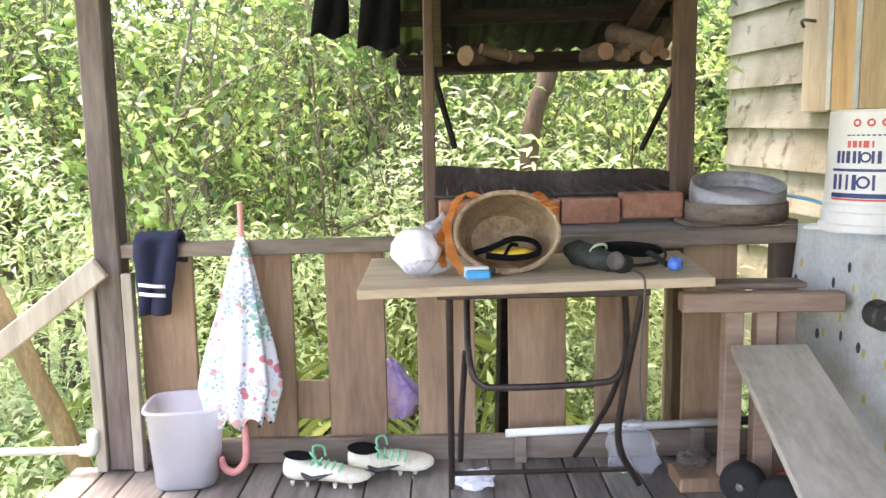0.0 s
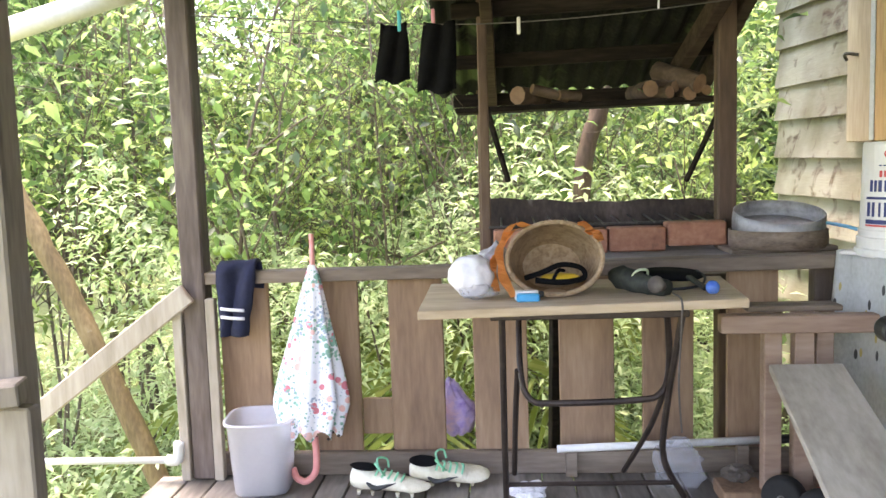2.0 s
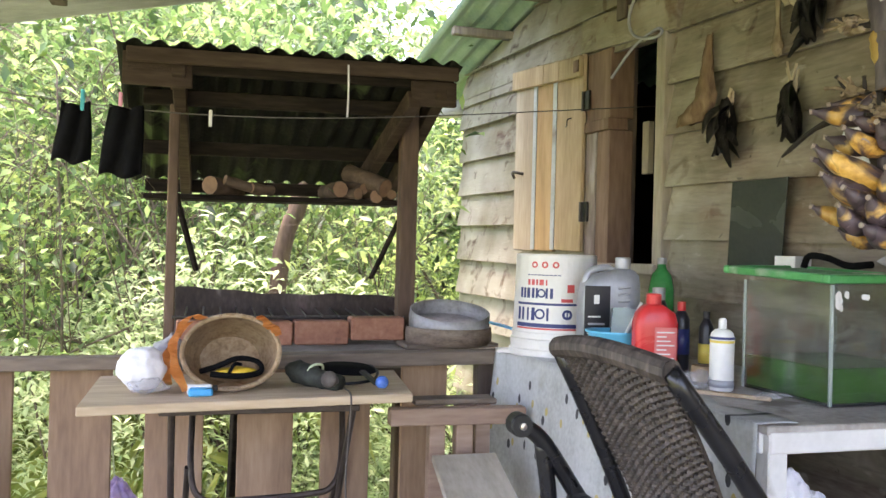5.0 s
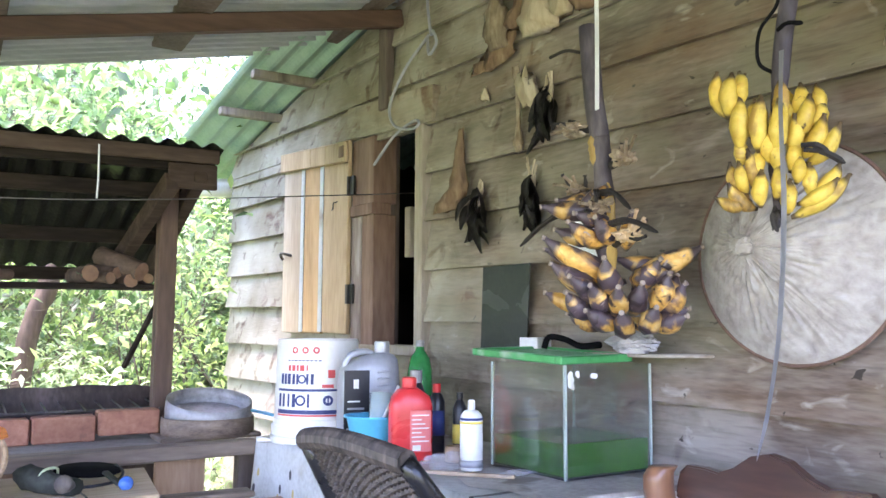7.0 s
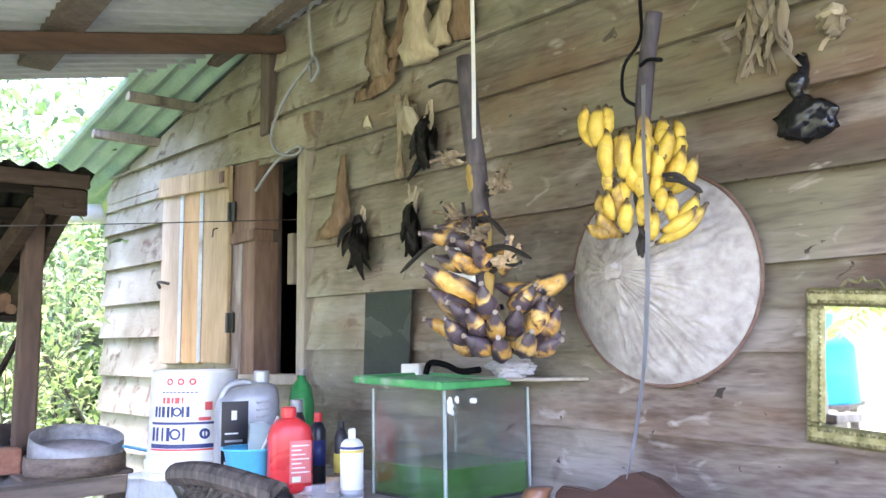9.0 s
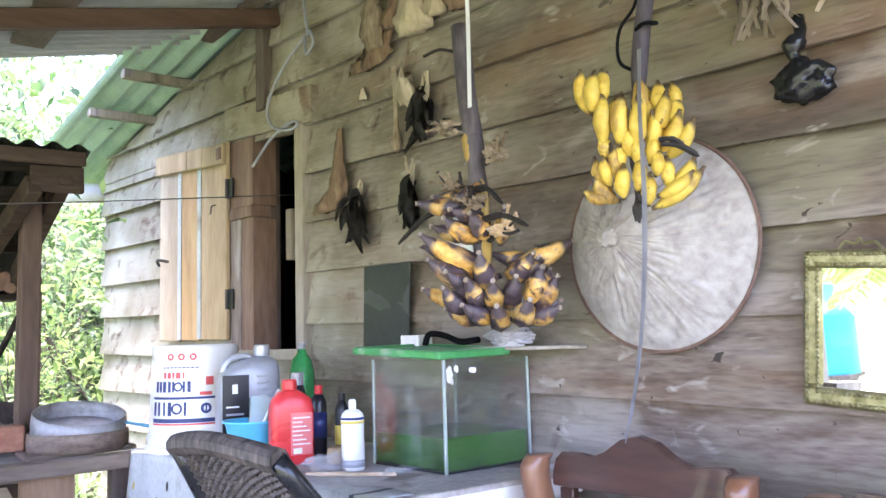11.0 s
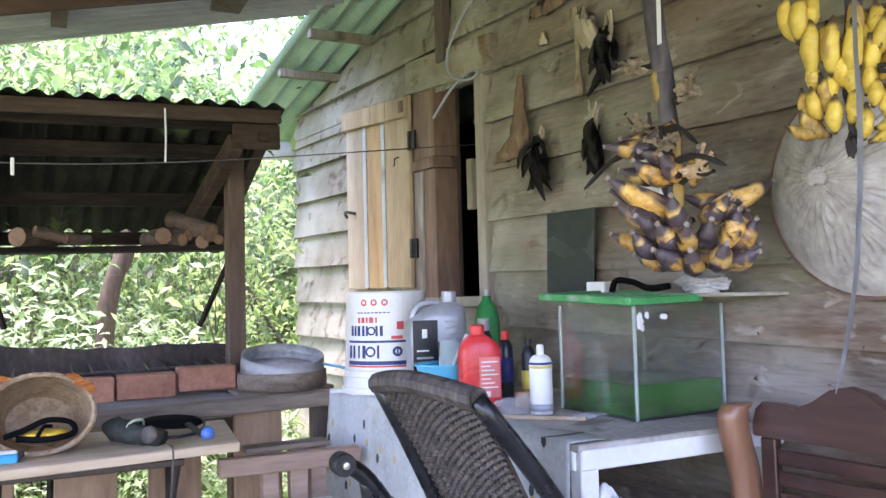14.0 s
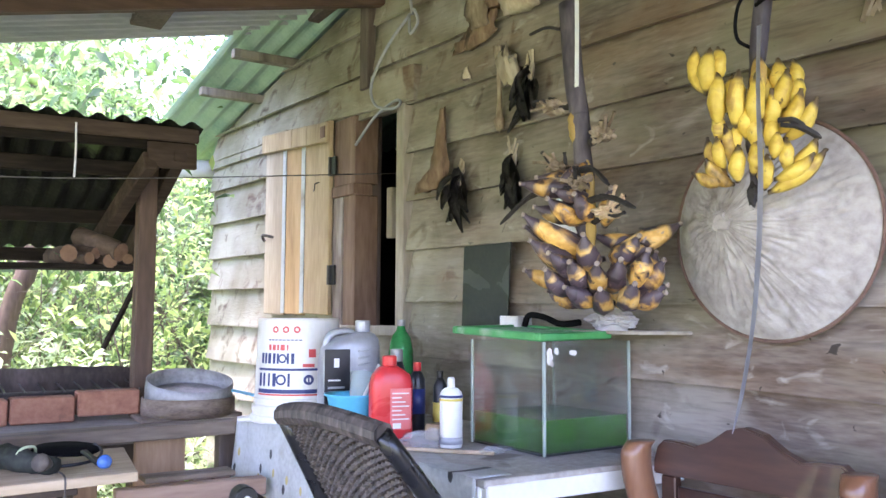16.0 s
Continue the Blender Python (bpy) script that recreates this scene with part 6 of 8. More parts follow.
M_silver = material("silver_plastic", [(0.30, 0.31, 0.34), (0.42, 0.43, 0.46)], 8, (1, 1, 1), 0.35, metal=0.3, bump=0.05)
M_label = material("black_label", [(0.012, 0.012, 0.016), (0.025, 0.025, 0.03)], 8, (1, 1, 1), 0.35, bump=0)
M_red = material("red_plastic", [(0.55, 0.025, 0.03), (0.68, 0.05, 0.05)], 6, (1, 1, 1), 0.28, bump=0.03, subsurface=0.1)
M_bowl = material("sky_blue_plastic", [(0.06, 0.40, 0.62), (0.12, 0.50, 0.72)], 8, (1, 1, 1), 0.35, bump=0.05)
M_greenglass = material("green_bottle", [(0.02, 0.22, 0.06), (0.05, 0.34, 0.10)], 6, (1, 1, 1), 0.15, bump=0, alpha=0.88)
M_clearcup = material("clear_cup", [(0.5, 0.62, 0.64), (0.62, 0.72, 0.74)], 6, (1, 1, 1), 0.2, bump=0, alpha=0.45)


def rounded_block(bm, w, d, z0, z1, m, r=0.3, top=None, n=28):
    """A bottle body: rounded rectangle in plan, lofted through stations (z, scale x, scale y, shift x)."""
    st = top or [(z0, 0.94, 0.94, 0), (z0 + 0.01, 1, 1, 0), (z1, 1, 1, 0)]
    rows = []
    for z, sx, sy, dx in st:
        ring = []
        for k in range(n):
            a = k * math.tau / n
            f = 1 / (abs(math.cos(a)) ** 5 + abs(math.sin(a)) ** 5) ** 0.2
            ring.append(bm.verts.new(m @ Vector((w / 2 * sx * f * math.cos(a) + dx, d / 2 * sy * f * math.sin(a), z))))
        rows.append(ring)
    for a, b in zip(rows, rows[1:]):
        for k in range(n):
            bm.faces.new((a[k], a[(k + 1) % n], b[(k + 1) % n], b[k]))
    bm.faces.new(rows[0][::-1])
    bm.faces.new(rows[-1])
    return bm


def build_oil_can():
    b = thing("oil_jerrycan", "silver engine oil jerrycan with a black label", "jerrycan", (1.42, 2.27, 0.79))
    m = pose(1.415, 2.27, 0.79, 0, 0, -8)
    bm = bmesh.new()
    rounded_block(bm, 0.205, 0.11, 0, 0.34, m, top=[(0, 0.93, 0.9, 0), (0.012, 1, 1, 0), (0.22, 1, 1, 0), (0.27, 0.96, 0.96, 0.004), (0.30, 0.74, 0.85, 0.022), (0.315, 0.45, 0.6, 0.04), (0.322, 0.25, 0.42, 0.045)])
    part("body", bm, M_silver, b, smooth=True)
    bm = bmesh.new()
    lathe(bm, [(0.024, 0), (0.026, 0.004), (0.026, 0.036), (0.022, 0.04), (0, 0.04)], 20, m @ pose(0.048, 0, 0.322))
    part("cap", bm, M_silver, b)
    bm = bmesh.new()
    tube(bm, smooth_path([m @ Vector(p) for p in ((-0.082, 0, 0.262), (-0.078, 0, 0.295), (-0.055, 0, 0.318), (-0.01, 0, 0.325), (0.02, 0, 0.312))], 5), 0.012, 8)
    part("handle", bm, M_silver, b, smooth=True)
    bm = bmesh.new()
    box(bm, (-0.100, -0.0575, 0.02), (-0.012, -0.0555, 0.265), 0.001, m)
    part("label", bm, M_label, b, "black printed label")
    for k, (z0, z1, x0, x1) in enumerate(((0.045, 0.075, -0.09, -0.04), (0.105, 0.109, -0.09, -0.025), (0.135, 0.142, -0.088, -0.03), (0.16, 0.165, -0.088, -0.045), (0.205, 0.235, -0.068, -0.05))):
        bm = bmesh.new()
        box(bm, (x0, -0.0587, z0), (x1, -0.0577, z1), 0, m)
        part("print_bar", bm, M_white if k != 2 else M_silver, b)
    for k in range(7):
        bm = bmesh.new()
        beam(bm, m @ Vector((0.015, -0.055, 0.12 + 0.023 * k)), m @ Vector((0.06, -0.055, 0.125 + 0.023 * k)), 0.008, 0.009, 0.003)
        part("grip_rib", bm, M_silver, b)


build_oil_can()


def build_red_bottle():
    b = thing("red_oil_bottle", "red plastic oil bottle with a printed label", "bottle", (1.415, 1.96, 0.79))
    m = pose(1.418, 1.965, 0.79, 0, 0, -12)
    bm = bmesh.new()
    rounded_block(bm, 0.132, 0.075, 0, 0.22, m, top=[(0, 0.92, 0.9, 0), (0.01, 1, 1, 0), (0.165, 1, 1, 0), (0.195, 0.88, 0.92, 0), (0.215, 0.55, 0.7, -0.005), (0.222, 0.36, 0.58, -0.005)])
    part("body", bm, M_red, b, smooth=True)
    bm = bmesh.new()
    lathe(bm, [(0.021, 0), (0.023, 0.004), (0.023, 0.03), (0.018, 0.034), (0, 0.034)], 18, m @ pose(-0.005, 0, 0.221))
    part("cap", bm, M_red, b)
    bm = bmesh.new()
    box(bm, (-0.012, -0.0398, 0.03), (0.055, -0.0385, 0.155), 0.001, m)
    part("label", bm, M_redlabel, b, "pale red label")
    for k in range(7):
        bm = bmesh.new()
        box(bm, (-0.006, -0.0408, 0.06 + 0.013 * k), (0.048 - 0.012 * (k % 3), -0.0399, 0.064 + 0.013 * k), 0, m)
        part("print_bar", bm, M_white, b)
    bm = bmesh.new()
    box(bm, (-0.004, -0.0408, 0.034), (0.022, -0.0399, 0.05), 0, m)
    part("print_bar", bm, M_white, b)


M_redlabel = material("faded_red_label", [(0.62, 0.13, 0.13), (0.72, 0.20, 0.19)], 9, (1, 1, 1), 0.4, bump=0)
build_red_bottle()

t = thing("blue_bowl", "sky blue plastic bowl with a clear cup inside", "bowl", (1.36, 2.1, 0.79))
bm = bmesh.new()
lathe(bm, [(0.0, 0.003), (0.055, 0.003), (0.062, 0.01), (0.085, 0.12), (0.094, 0.124), (0.094, 0.130), (0.083, 0.128), (0.058, 0.012), (0.0, 0.010)], 32, pose(1.355, 2.10, 0.79))
part("bowl", bm, M_bowl, t, smooth=True)
t = thing("clear_cup", "clear plastic cup and straw standing in the bowl", "cup", (1.37, 2.1, 0.81))
bm = bmesh.new()
lathe(bm, [(0.0, 0.0), (0.035, 0.0), (0.052, 0.17), (0.049, 0.17), (0.033, 0.004), (0.0, 0.004)], 24, pose(1.37, 2.09, 0.815, -12, 14, 0))
part("cup", bm, M_clearcup, t, smooth=True)
bm = bmesh.new()
tube(bm, [(1.355, 2.06, 0.88), (1.43, 2.07, 1.01)], 0.005, 6)
part("straw", bm, M_white, t)


def turned_bottle(name, label, x, y, prof, mt, cap=None, cap_prof=None, band=None):
    b = thing(name, label, "bottle", (x, y, 0.79))
    bm = bmesh.new()
    lathe(bm, prof, 24, pose(x, y, 0.791))
    part("body", bm, mt, b, smooth=True)
    if cap:
        bm = bmesh.new()
        lathe(bm, cap_prof, 18, pose(x, y, 0.791))
        part("cap", bm, cap, b)
    for r, z0, z1, c in band or []:
        bm = bmesh.new()
        lathe(bm, [(r, z0), (r + 0.001, z0), (r + 0.001, z1), (r, z1)], 24, pose(x, y, 0.791))
        for f in [f for f in bm.faces if len(f.verts) > 4]:
            bm.faces.remove(f)
        part("label", bm, c, b, smooth=True)
    return b


M_yprint = material("yellow_print", [(0.62, 0.48, 0.08), (0.72, 0.56, 0.12)], 8, (1, 1, 1), 0.4, bump=0)
turned_bottle("spray_can", "white spray paint can with a navy shoulder band", 1.487, 1.72, [(0.0, 0.0), (0.031, 0.0), (0.033, 0.004), (0.033, 0.145), (0.030, 0.158), (0.020, 0.168), (0.012, 0.170), (0, 0.170)], M_white,
              M_white, [(0.010, 0.168), (0.011, 0.172), (0.011, 0.194), (0.008, 0.199), (0, 0.199)], [(0.0332, 0.132, 0.139, M_yprint), (0.0332, 0.142, 0.149, M_navyprint), (0.0332, 0.01, 0.03, M_silver)])
turned_bottle("green_bottle", "green glass bottle with a pale cap", 1.645, 2.32, [(0.0, 0.0), (0.042, 0.0), (0.045, 0.006), (0.045, 0.25), (0.036, 0.30), (0.017, 0.325), (0.014, 0.345), (0, 0.345)], M_greenglass,
              M_greymetal, [(0.015, 0.34), (0.016, 0.342), (0.016, 0.362), (0, 0.364)])
turned_bottle("dark_bottle", "black spray bottle with a red and white label", 1.555, 2.04, [(0.0, 0.0), (0.024, 0.0), (0.026, 0.005), (0.026, 0.17), (0.018, 0.19), (0.010, 0.2), (0, 0.2)], M_label,
              M_red, [(0.012, 0.195), (0.013, 0.2), (0.013, 0.225), (0, 0.227)], [(0.0262, 0.06, 0.14, M_navyprint)])
turned_bottle("dark_bottle", "slim dark bottle with a yellow label", 1.60, 1.97, [(0.0, 0.0), (0.020, 0.0), (0.022, 0.005), (0.022, 0.15), (0.014, 0.17), (0.009, 0.18), (0, 0.18)], M_label,
              M_black, [(0.010, 0.178), (0.011, 0.18), (0.011, 0.2), (0, 0.2)], [(0.0222, 0.04, 0.1, M_yprint)])
turned_bottle("dark_bottle", "grey capped bottle behind the red one", 1.52, 2.12, [(0.0, 0.0), (0.027, 0.0), (0.029, 0.005), (0.029, 0.2), (0.02, 0.225), (0.012, 0.235), (0, 0.235)], M_label,
              M_greymetal, [(0.020, 0.225), (0.021, 0.23), (0.021, 0.265), (0, 0.267)], [(0.0292, 0.1, 0.16, M_silver)])
t = thing("straw_hat_roll", "small brown woven roll behind the bottles", "roll", (1.54, 1.90, 0.79))
bm = bmesh.new()
lathe(bm, [(0.0, 0.0), (0.036, 0.0), (0.038, 0.02), (0.034, 0.045), (0, 0.045)], 18, pose(1.535, 1.88, 0.791))
part("roll", bm, M_basket, t)
t = thing("plastic_wrapper", "crumpled clear wrapper with dark stripes on the table", "wrapper", (1.42, 1.74, 0.79))
part("wrapper", crumple((1.425, 1.755, 0.815), (0.07, 0.04, 0.024), 31, 4, 0.5), M_clearbag, t)
t = thing("wooden_stick", "thin pale wooden stick on the table edge", "stick", (1.42, 1.6, 0.79))
bm = bmesh.new()
beam(bm, (1.335, 1.72, 0.797), (1.51, 1.535, 0.797), 0.016, 0.010, 0.002)
part("stick", bm, M_plank, t)
t = thing("clear_packet", "small flat clear packet on the table", "wrapper", (1.52, 1.55, 0.79))
part("packet", crumple((1.525, 1.555, 0.802), (0.045, 0.02, 0.010), 33, 3, 0.5), M_clearbag, t)

# glass tank
M_glass = bpy.data.materials.new("tank_glass")
M_glass.use_nodes = True
gn = M_glass.node_tree.nodes
gb = gn["Principled BSDF"]
gb.inputs["Base Color"].default_value = (0.90, 0.93, 0.90, 1)
gb.inputs["Roughness"].default_value = 0.04
gb.inputs["Transmission Weight"].default_value = 1.0
gb.inputs["IOR"].default_value = 1.45
gz = gn.new("ShaderNodeTexNoise")
gz.inputs["Scale"].default_value, gz.inputs["Detail"].default_value = 5, 6
gm = gn.new("ShaderNodeMapRange")
gm.inputs[1].default_value, gm.inputs[2].default_value, gm.inputs[3].default_value, gm.inputs[4].default_value = 0.4, 0.75, 0.998, 0.975
M_glass.node_tree.links.new(gz.outputs[0], gm.inputs[0])
M_glass.node_tree.links.new(gm.outputs[0], gb.inputs["Transmission Weight"])
M_greenlid = material("green_plastic_lid", [(0.04, 0.24, 0.07), (0.08, 0.36, 0.12)], 8, (1, 1, 1), 0.45, bump=0.1, spots=[((0.30, 0.40, 0.29), 5, 0.58)])
M_lidpanel = material("dusty_lid_panel", [(0.06, 0.20, 0.08), (0.14, 0.28, 0.15), (0.26, 0.36, 0.26)], 7, (1, 1, 1), 0.5, bump=0.15)
M_algae = material("green_water", [(0.015, 0.075, 0.008), (0.032, 0.12, 0.015), (0.055, 0.165, 0.025)], 5, (1, 1, 1), 0.12, bump=0.02)


def build_tank():
    t = thing("fish_tank", "small glass fish tank with shallow green water", "fish tank", (1.76, 1.6, 0.79))
    m = pose(1.605, 1.437, 0.793, 0, 0, 3)
    W, D, H = 0.325, 0.325, 0.305
    for name, lo, hi in (("pane", (0, 0, 0.006), (W, 0.004, H)), ("pane", (0, D - 0.004, 0.006), (W, D, H)), ("pane", (0, 0.0045, 0.006), (0.004, D - 0.0045, H)), ("pane", (W - 0.004, 0.0045, 0.006), (W, D - 0.0045, H)), ("base_pane", (0, 0, 0), (W, D, 0.0055))):
        bm = bmesh.new()
        box(bm, lo, hi, 0, m)
        p = part(name, bm, M_glass if name == "pane" else M_label, t)
        p.visible_shadow = name != "pane"
    bm = bmesh.new()
    box(bm, (0.006, 0.006, 0.006), (W - 0.006, D - 0.006, 0.094), 0.002, m)
    part("water", bm, M_algae, t, "murky green water")
    for x, y in ((0, 0), (W, 0), (0, D), (W, D)):
        bm = bmesh.new()
        box(bm, (x - 0.004, y - 0.004, 0), (x + 0.004, y + 0.004, H), 0.001, m)
        part("corner_seal", bm, M_seal, t, "grey silicone corner seal")
    for k, (x, z, sx, sz) in enumerate(((0.02, 0.265, 0.012, 0.02), (0.045, 0.28, 0.008, 0.010), (0.105, 0.275, 0.013, 0.008), (0.028, 0.245, 0.006, 0.008))):
        bm = crumple((0, 0, 0), (sx, 0.0012, sz), 40 + k, 2, 0.5)
        bmesh.ops.transform(bm, matrix=m @ Matrix.Translation((x, -0.001, z)), verts=bm.verts)
        part("lime_stain", bm, M_white, t, "white lime stain")
    lid = thing("tank_lid", "green plastic tank lid resting askew on the tank", "lid", (1.7, 1.6, 1.1))
    lm = pose(1.575, 1.415, 1.100, 2.2, -1.0, 4)
    w, d = 0.275, 0.40
    for lo, hi in (((0, 0, 0), (w, 0.022, 0.022)), ((0, d - 0.022, 0), (w, d, 0.022)), ((0, 0.0225, 0), (0.022, d - 0.0225, 0.022)), ((w - 0.022, 0.0225, 0), (w, d - 0.0225, 0.022))):
        bm = bmesh.new()
        box(bm, lo, hi, 0.004, lm)
        part("rim", bm, M_greenlid, lid)
    bm = bmesh.new()
    box(bm, (0.0225, 0.0225, 0.006), (w - 0.0225, d - 0.0225, 0.014), 0.002, lm)
    part("panel", bm, M_lidpanel, lid, "dusty grey-green panel")
    for k in range(9):
        bm = bmesh.new()
        box(bm, (0.04, 0.05 + 0.035 * k, 0.0145), (w - 0.04, 0.06 + 0.035 * k, 0.018), 0.001, lm)
        part("vent_rib", bm, M_lidpanel, lid)


M_seal = material("grey_seal", [(0.26, 0.31, 0.285), (0.38, 0.43, 0.40)], 14, (1, 1, 1), 0.35, bump=0.1)
build_tank()
t = thing("wall_shelf", "thin pale board shelf against the wall above the tank", "shelf", (1.9, 1.6, 1.11))
part("board", slab([(wx(1.25, 0.03), 1.25, 0), (wx(2.0, 0.03), 2.0, 0), (wx(2.0, 0.20), 2.0, 0), (wx(1.30, 0.16), 1.32, 0)], 1.128, 0.010), M_pale, t)
t = thing("grey_cloth", "crumpled grey striped cloth on the wall shelf", "cloth", (1.86, 1.42, 1.13))
part("cloth", crumple((wx(1.45, 0.12), 1.45, 1.155), (0.05, 0.085, 0.028), 51, 4, 0.4), M_greybag, t)
t = thing("white_box", "small white box on the wall shelf", "box", (1.83, 1.85, 1.128))
bm = bmesh.new()
box(bm, (-0.04, -0.04, 0), (0.03, 0.04, 0.04), 0.003, pose(wx(1.84, 0.14), 1.84, 1.129, 0, 0, 10))
part("body", bm, M_white, t)
t = thing("black_headband", "black curved strap on the wall shelf", "strap", (1.82, 1.7, 1.13))
bm = bmesh.new()
tube(bm, smooth_path([(wx(1.78, 0.16), 1.78, 1.135), (wx(1.77, 0.15), 1.77, 1.17), (wx(1.70, 0.15), 1.70, 1.165), (wx(1.62, 0.16), 1.62, 1.145), (wx(1.55, 0.15), 1.55, 1.15)], 5), 0.010, 8)
part("strap", bm, M_blackcloth, t, smooth=True)
t = thing("dark_glass_sheet", "dark glass sheet leaning against the wall", "glass", (1.88, 2.1, 1.13))
bm = bmesh.new()
box(bm, (0, 0, -0.30), (0.006, 0.255, 0), 0.001)
for v in bm.verts:
    v.co.y -= 0.18 * v.co.z
bmesh.ops.transform(bm, matrix=pose(wx(1.94, 0.085), 1.937, 1.42, 0, -6, WALL_TURN), verts=bm.verts)
part("sheet", bm, material("smoked_glass", [(0.03, 0.036, 0.033), (0.055, 0.062, 0.057)], 5, (1, 1, 1), 0.25, bump=0.02), t)

# ---- on the wall ----
M_banana = material("ripe_banana", [(0.42, 0.25, 0.03), (0.60, 0.42, 0.055), (0.70, 0.53, 0.11)], 14, (1, 1, 1), 0.5, bump=0.1, per_object=0.1, spots=[((0.10, 0.06, 0.02), 40, 0.66), ((0.36, 0.22, 0.05), 14, 0.60)])
M_overripe = material("overripe_banana", [(0.16, 0.075, 0.03), (0.50, 0.27, 0.06), (0.66, 0.40, 0.11), (0.74, 0.52, 0.22)], 13, (1, 1, 1), 0.42, bump=0.25, per_object=0.3, contrast=0.3,
                      spots=[((0.075, 0.052, 0.062), 9, 0.45), ((0.032, 0.022, 0.026), 20, 0.56), ((0.25, 0.20, 0.20), 34, 0.655)])
M_nub = material("dry_fruit_tip", [(0.20, 0.15, 0.12), (0.42, 0.35, 0.29)], 40, (1, 1, 1), 0.9, bump=0.4)
M_stalk = material("banana_stalk", [(0.028, 0.022, 0.029), (0.068, 0.056, 0.066), (0.15, 0.128, 0.13)], 9, (1, 1, 0.3), 0.7, bump=0.3)
M_stalk_raw = material("torn_stalk", [(0.24, 0.15, 0.04), (0.42, 0.28, 0.08), (0.50, 0.37, 0.16)], 12, (1, 1, 0.25), 0.8, bump=0.4)
M_fibre = material("dry_fibre", [(0.11, 0.075, 0.045), (0.24, 0.18, 0.12), (0.40, 0.33, 0.24)], 14, (1, 1, 0.4), 0.9, bump=0.5, per_object=0.2)
M_corn_scrap = material("pale_torn_skin", [(0.38, 0.24, 0.12), (0.58, 0.42, 0.26), (0.68, 0.55, 0.40)], 20, (1, 1, 1), 0.8, bump=0.5)
M_blackfibre = material("black_dry_leaf", [(0.010, 0.008, 0.007), (0.035, 0.028, 0.024)], 14, (1, 1, 1), 0.7, bump=0.5)


def banana_mesh(name, length, r, bend, mt, seed):
    """A finger along x: thin neck, five-sided belly, beaked tip with a small stub."""
    bm = bmesh.new()
    rnd = random.Random(seed)
    st = [(0.0, 0.28), (0.08, 0.36), (0.18, 0.62), (0.30, 0.86), (0.45, 1.0), (0.58, 0.97), (0.70, 0.84), (0.80, 0.66), (0.89, 0.44), (0.945, 0.27), (0.96, 0.22), (1.0, 0.25)]
    pts = [Vector((length * t, rnd.uniform(-0.02, 0.02) * length, bend * length * (0.9 * t - 1.6 * t * (1 - t)))) for t, _ in st]
    tube(bm, pts, [r * k * rnd.uniform(0.95, 1.05) for _, k in st], 6)
    bmesh.ops.recalc_face_normals(bm, faces=bm.faces)
    me = bpy.data.meshes.new(name)
    bm.to_mesh(me)
    bm.free()
    me.materials.append(mt)
    me.polygons.foreach_set("use_smooth", [True] * len(me.polygons))
    return me


def dark_ends(mt, x0, x1, colour):
    """Blackened neck and tip on a fruit that lies along its own x."""
    nt = mt.node_tree
    N, L = nt.nodes, nt.links
    b = N["Principled BSDF"]
    col = b.inputs["Base Color"].links[0].from_socket
    tc = N.new("ShaderNodeTexCoord")
    sp = N.new("ShaderNodeSeparateXYZ")
    L.new(tc.outputs["Object"], sp.inputs[0])
    for a, c in ((x1, x1 * 1.10), (x0, x0 * 0.4)):
        mr = N.new("ShaderNodeMapRange")
        mr.inputs[1].default_value, mr.inputs[2].default_value = a, c
        L.new(sp.outputs[0], mr.inputs[0])
        mx = N.new("ShaderNodeMix")
        mx.data_type = 'RGBA'
        L.new(mr.outputs[0], mx.inputs[0])
        L.new(col, mx.inputs[6])
        mx.inputs[7].default_value = (*colour, 1)
        col = mx.outputs[2]
    L.new(col, b.inputs["Base Color"])


M_brownripe = material("brown_ripe_banana", [(0.05, 0.03, 0.015), (0.34, 0.20, 0.04), (0.60, 0.42, 0.08)], 18, (1, 1, 1), 0.5, bump=0.15, spots=[((0.04, 0.025, 0.02), 16, 0.58)])
dark_ends(M_brownripe, 0.012, 0.088, (0.05, 0.032, 0.02))
dark_ends(M_banana, 0.012, 0.087, (0.10, 0.065, 0.03))
dark_ends(M_overripe, 0.022, 0.128, (0.085, 0.062, 0.07))


def hang(name, me, parent, m, label=""):
    ob = new(name, me)
    ob.parent = parent
    ob.matrix_parent_inverse = Matrix.Translation(-parent.location)
    ob.matrix_basis = m
    if label:
        ob["label"] = label
    return ob


def place_fingers(parent, middle, turn, fingers, meshes, length, nub=None):
    """Hang fruit from neck to tip; the sideways axis is turned about z by so many degrees."""
    side = Vector((math.cos(radians(turn)), -math.sin(radians(turn)), 0))
    out = Vector((-math.sin(radians(turn)), -math.cos(radians(turn)), 0))
    rnd = random.Random(14)
    for neck, tip, thick in fingers:
        a, c = [middle + (side * p[0] + out * p[2] + Vector((0, 0, p[1]))) * 0.01 for p in (neck, tip)]
        a = a + (a - c) * 0.22
        d = c - a
        x = d.normalized()
        y = Vector((0, 0, 1)).cross(x).normalized()
        m = Matrix((x, y, x.cross(y))).transposed().to_4x4()
        k = d.length / length
        m = Matrix.Translation(a) @ m @ pose(0, 0, 0, rnd.uniform(-25, 25), 0, 0) @ Matrix.Diagonal((k, thick, thick, 1))
        hang("finger", rnd.choice(meshes), parent, m)
        if nub:
            bm = bmesh.new()
            c = m @ Vector((length, 0, 0.144 * length))
            tube(bm, [c - x * 0.003, c + x * 0.006], [0.0065, 0.0075], 7)
            part("nub", bm, nub, parent)


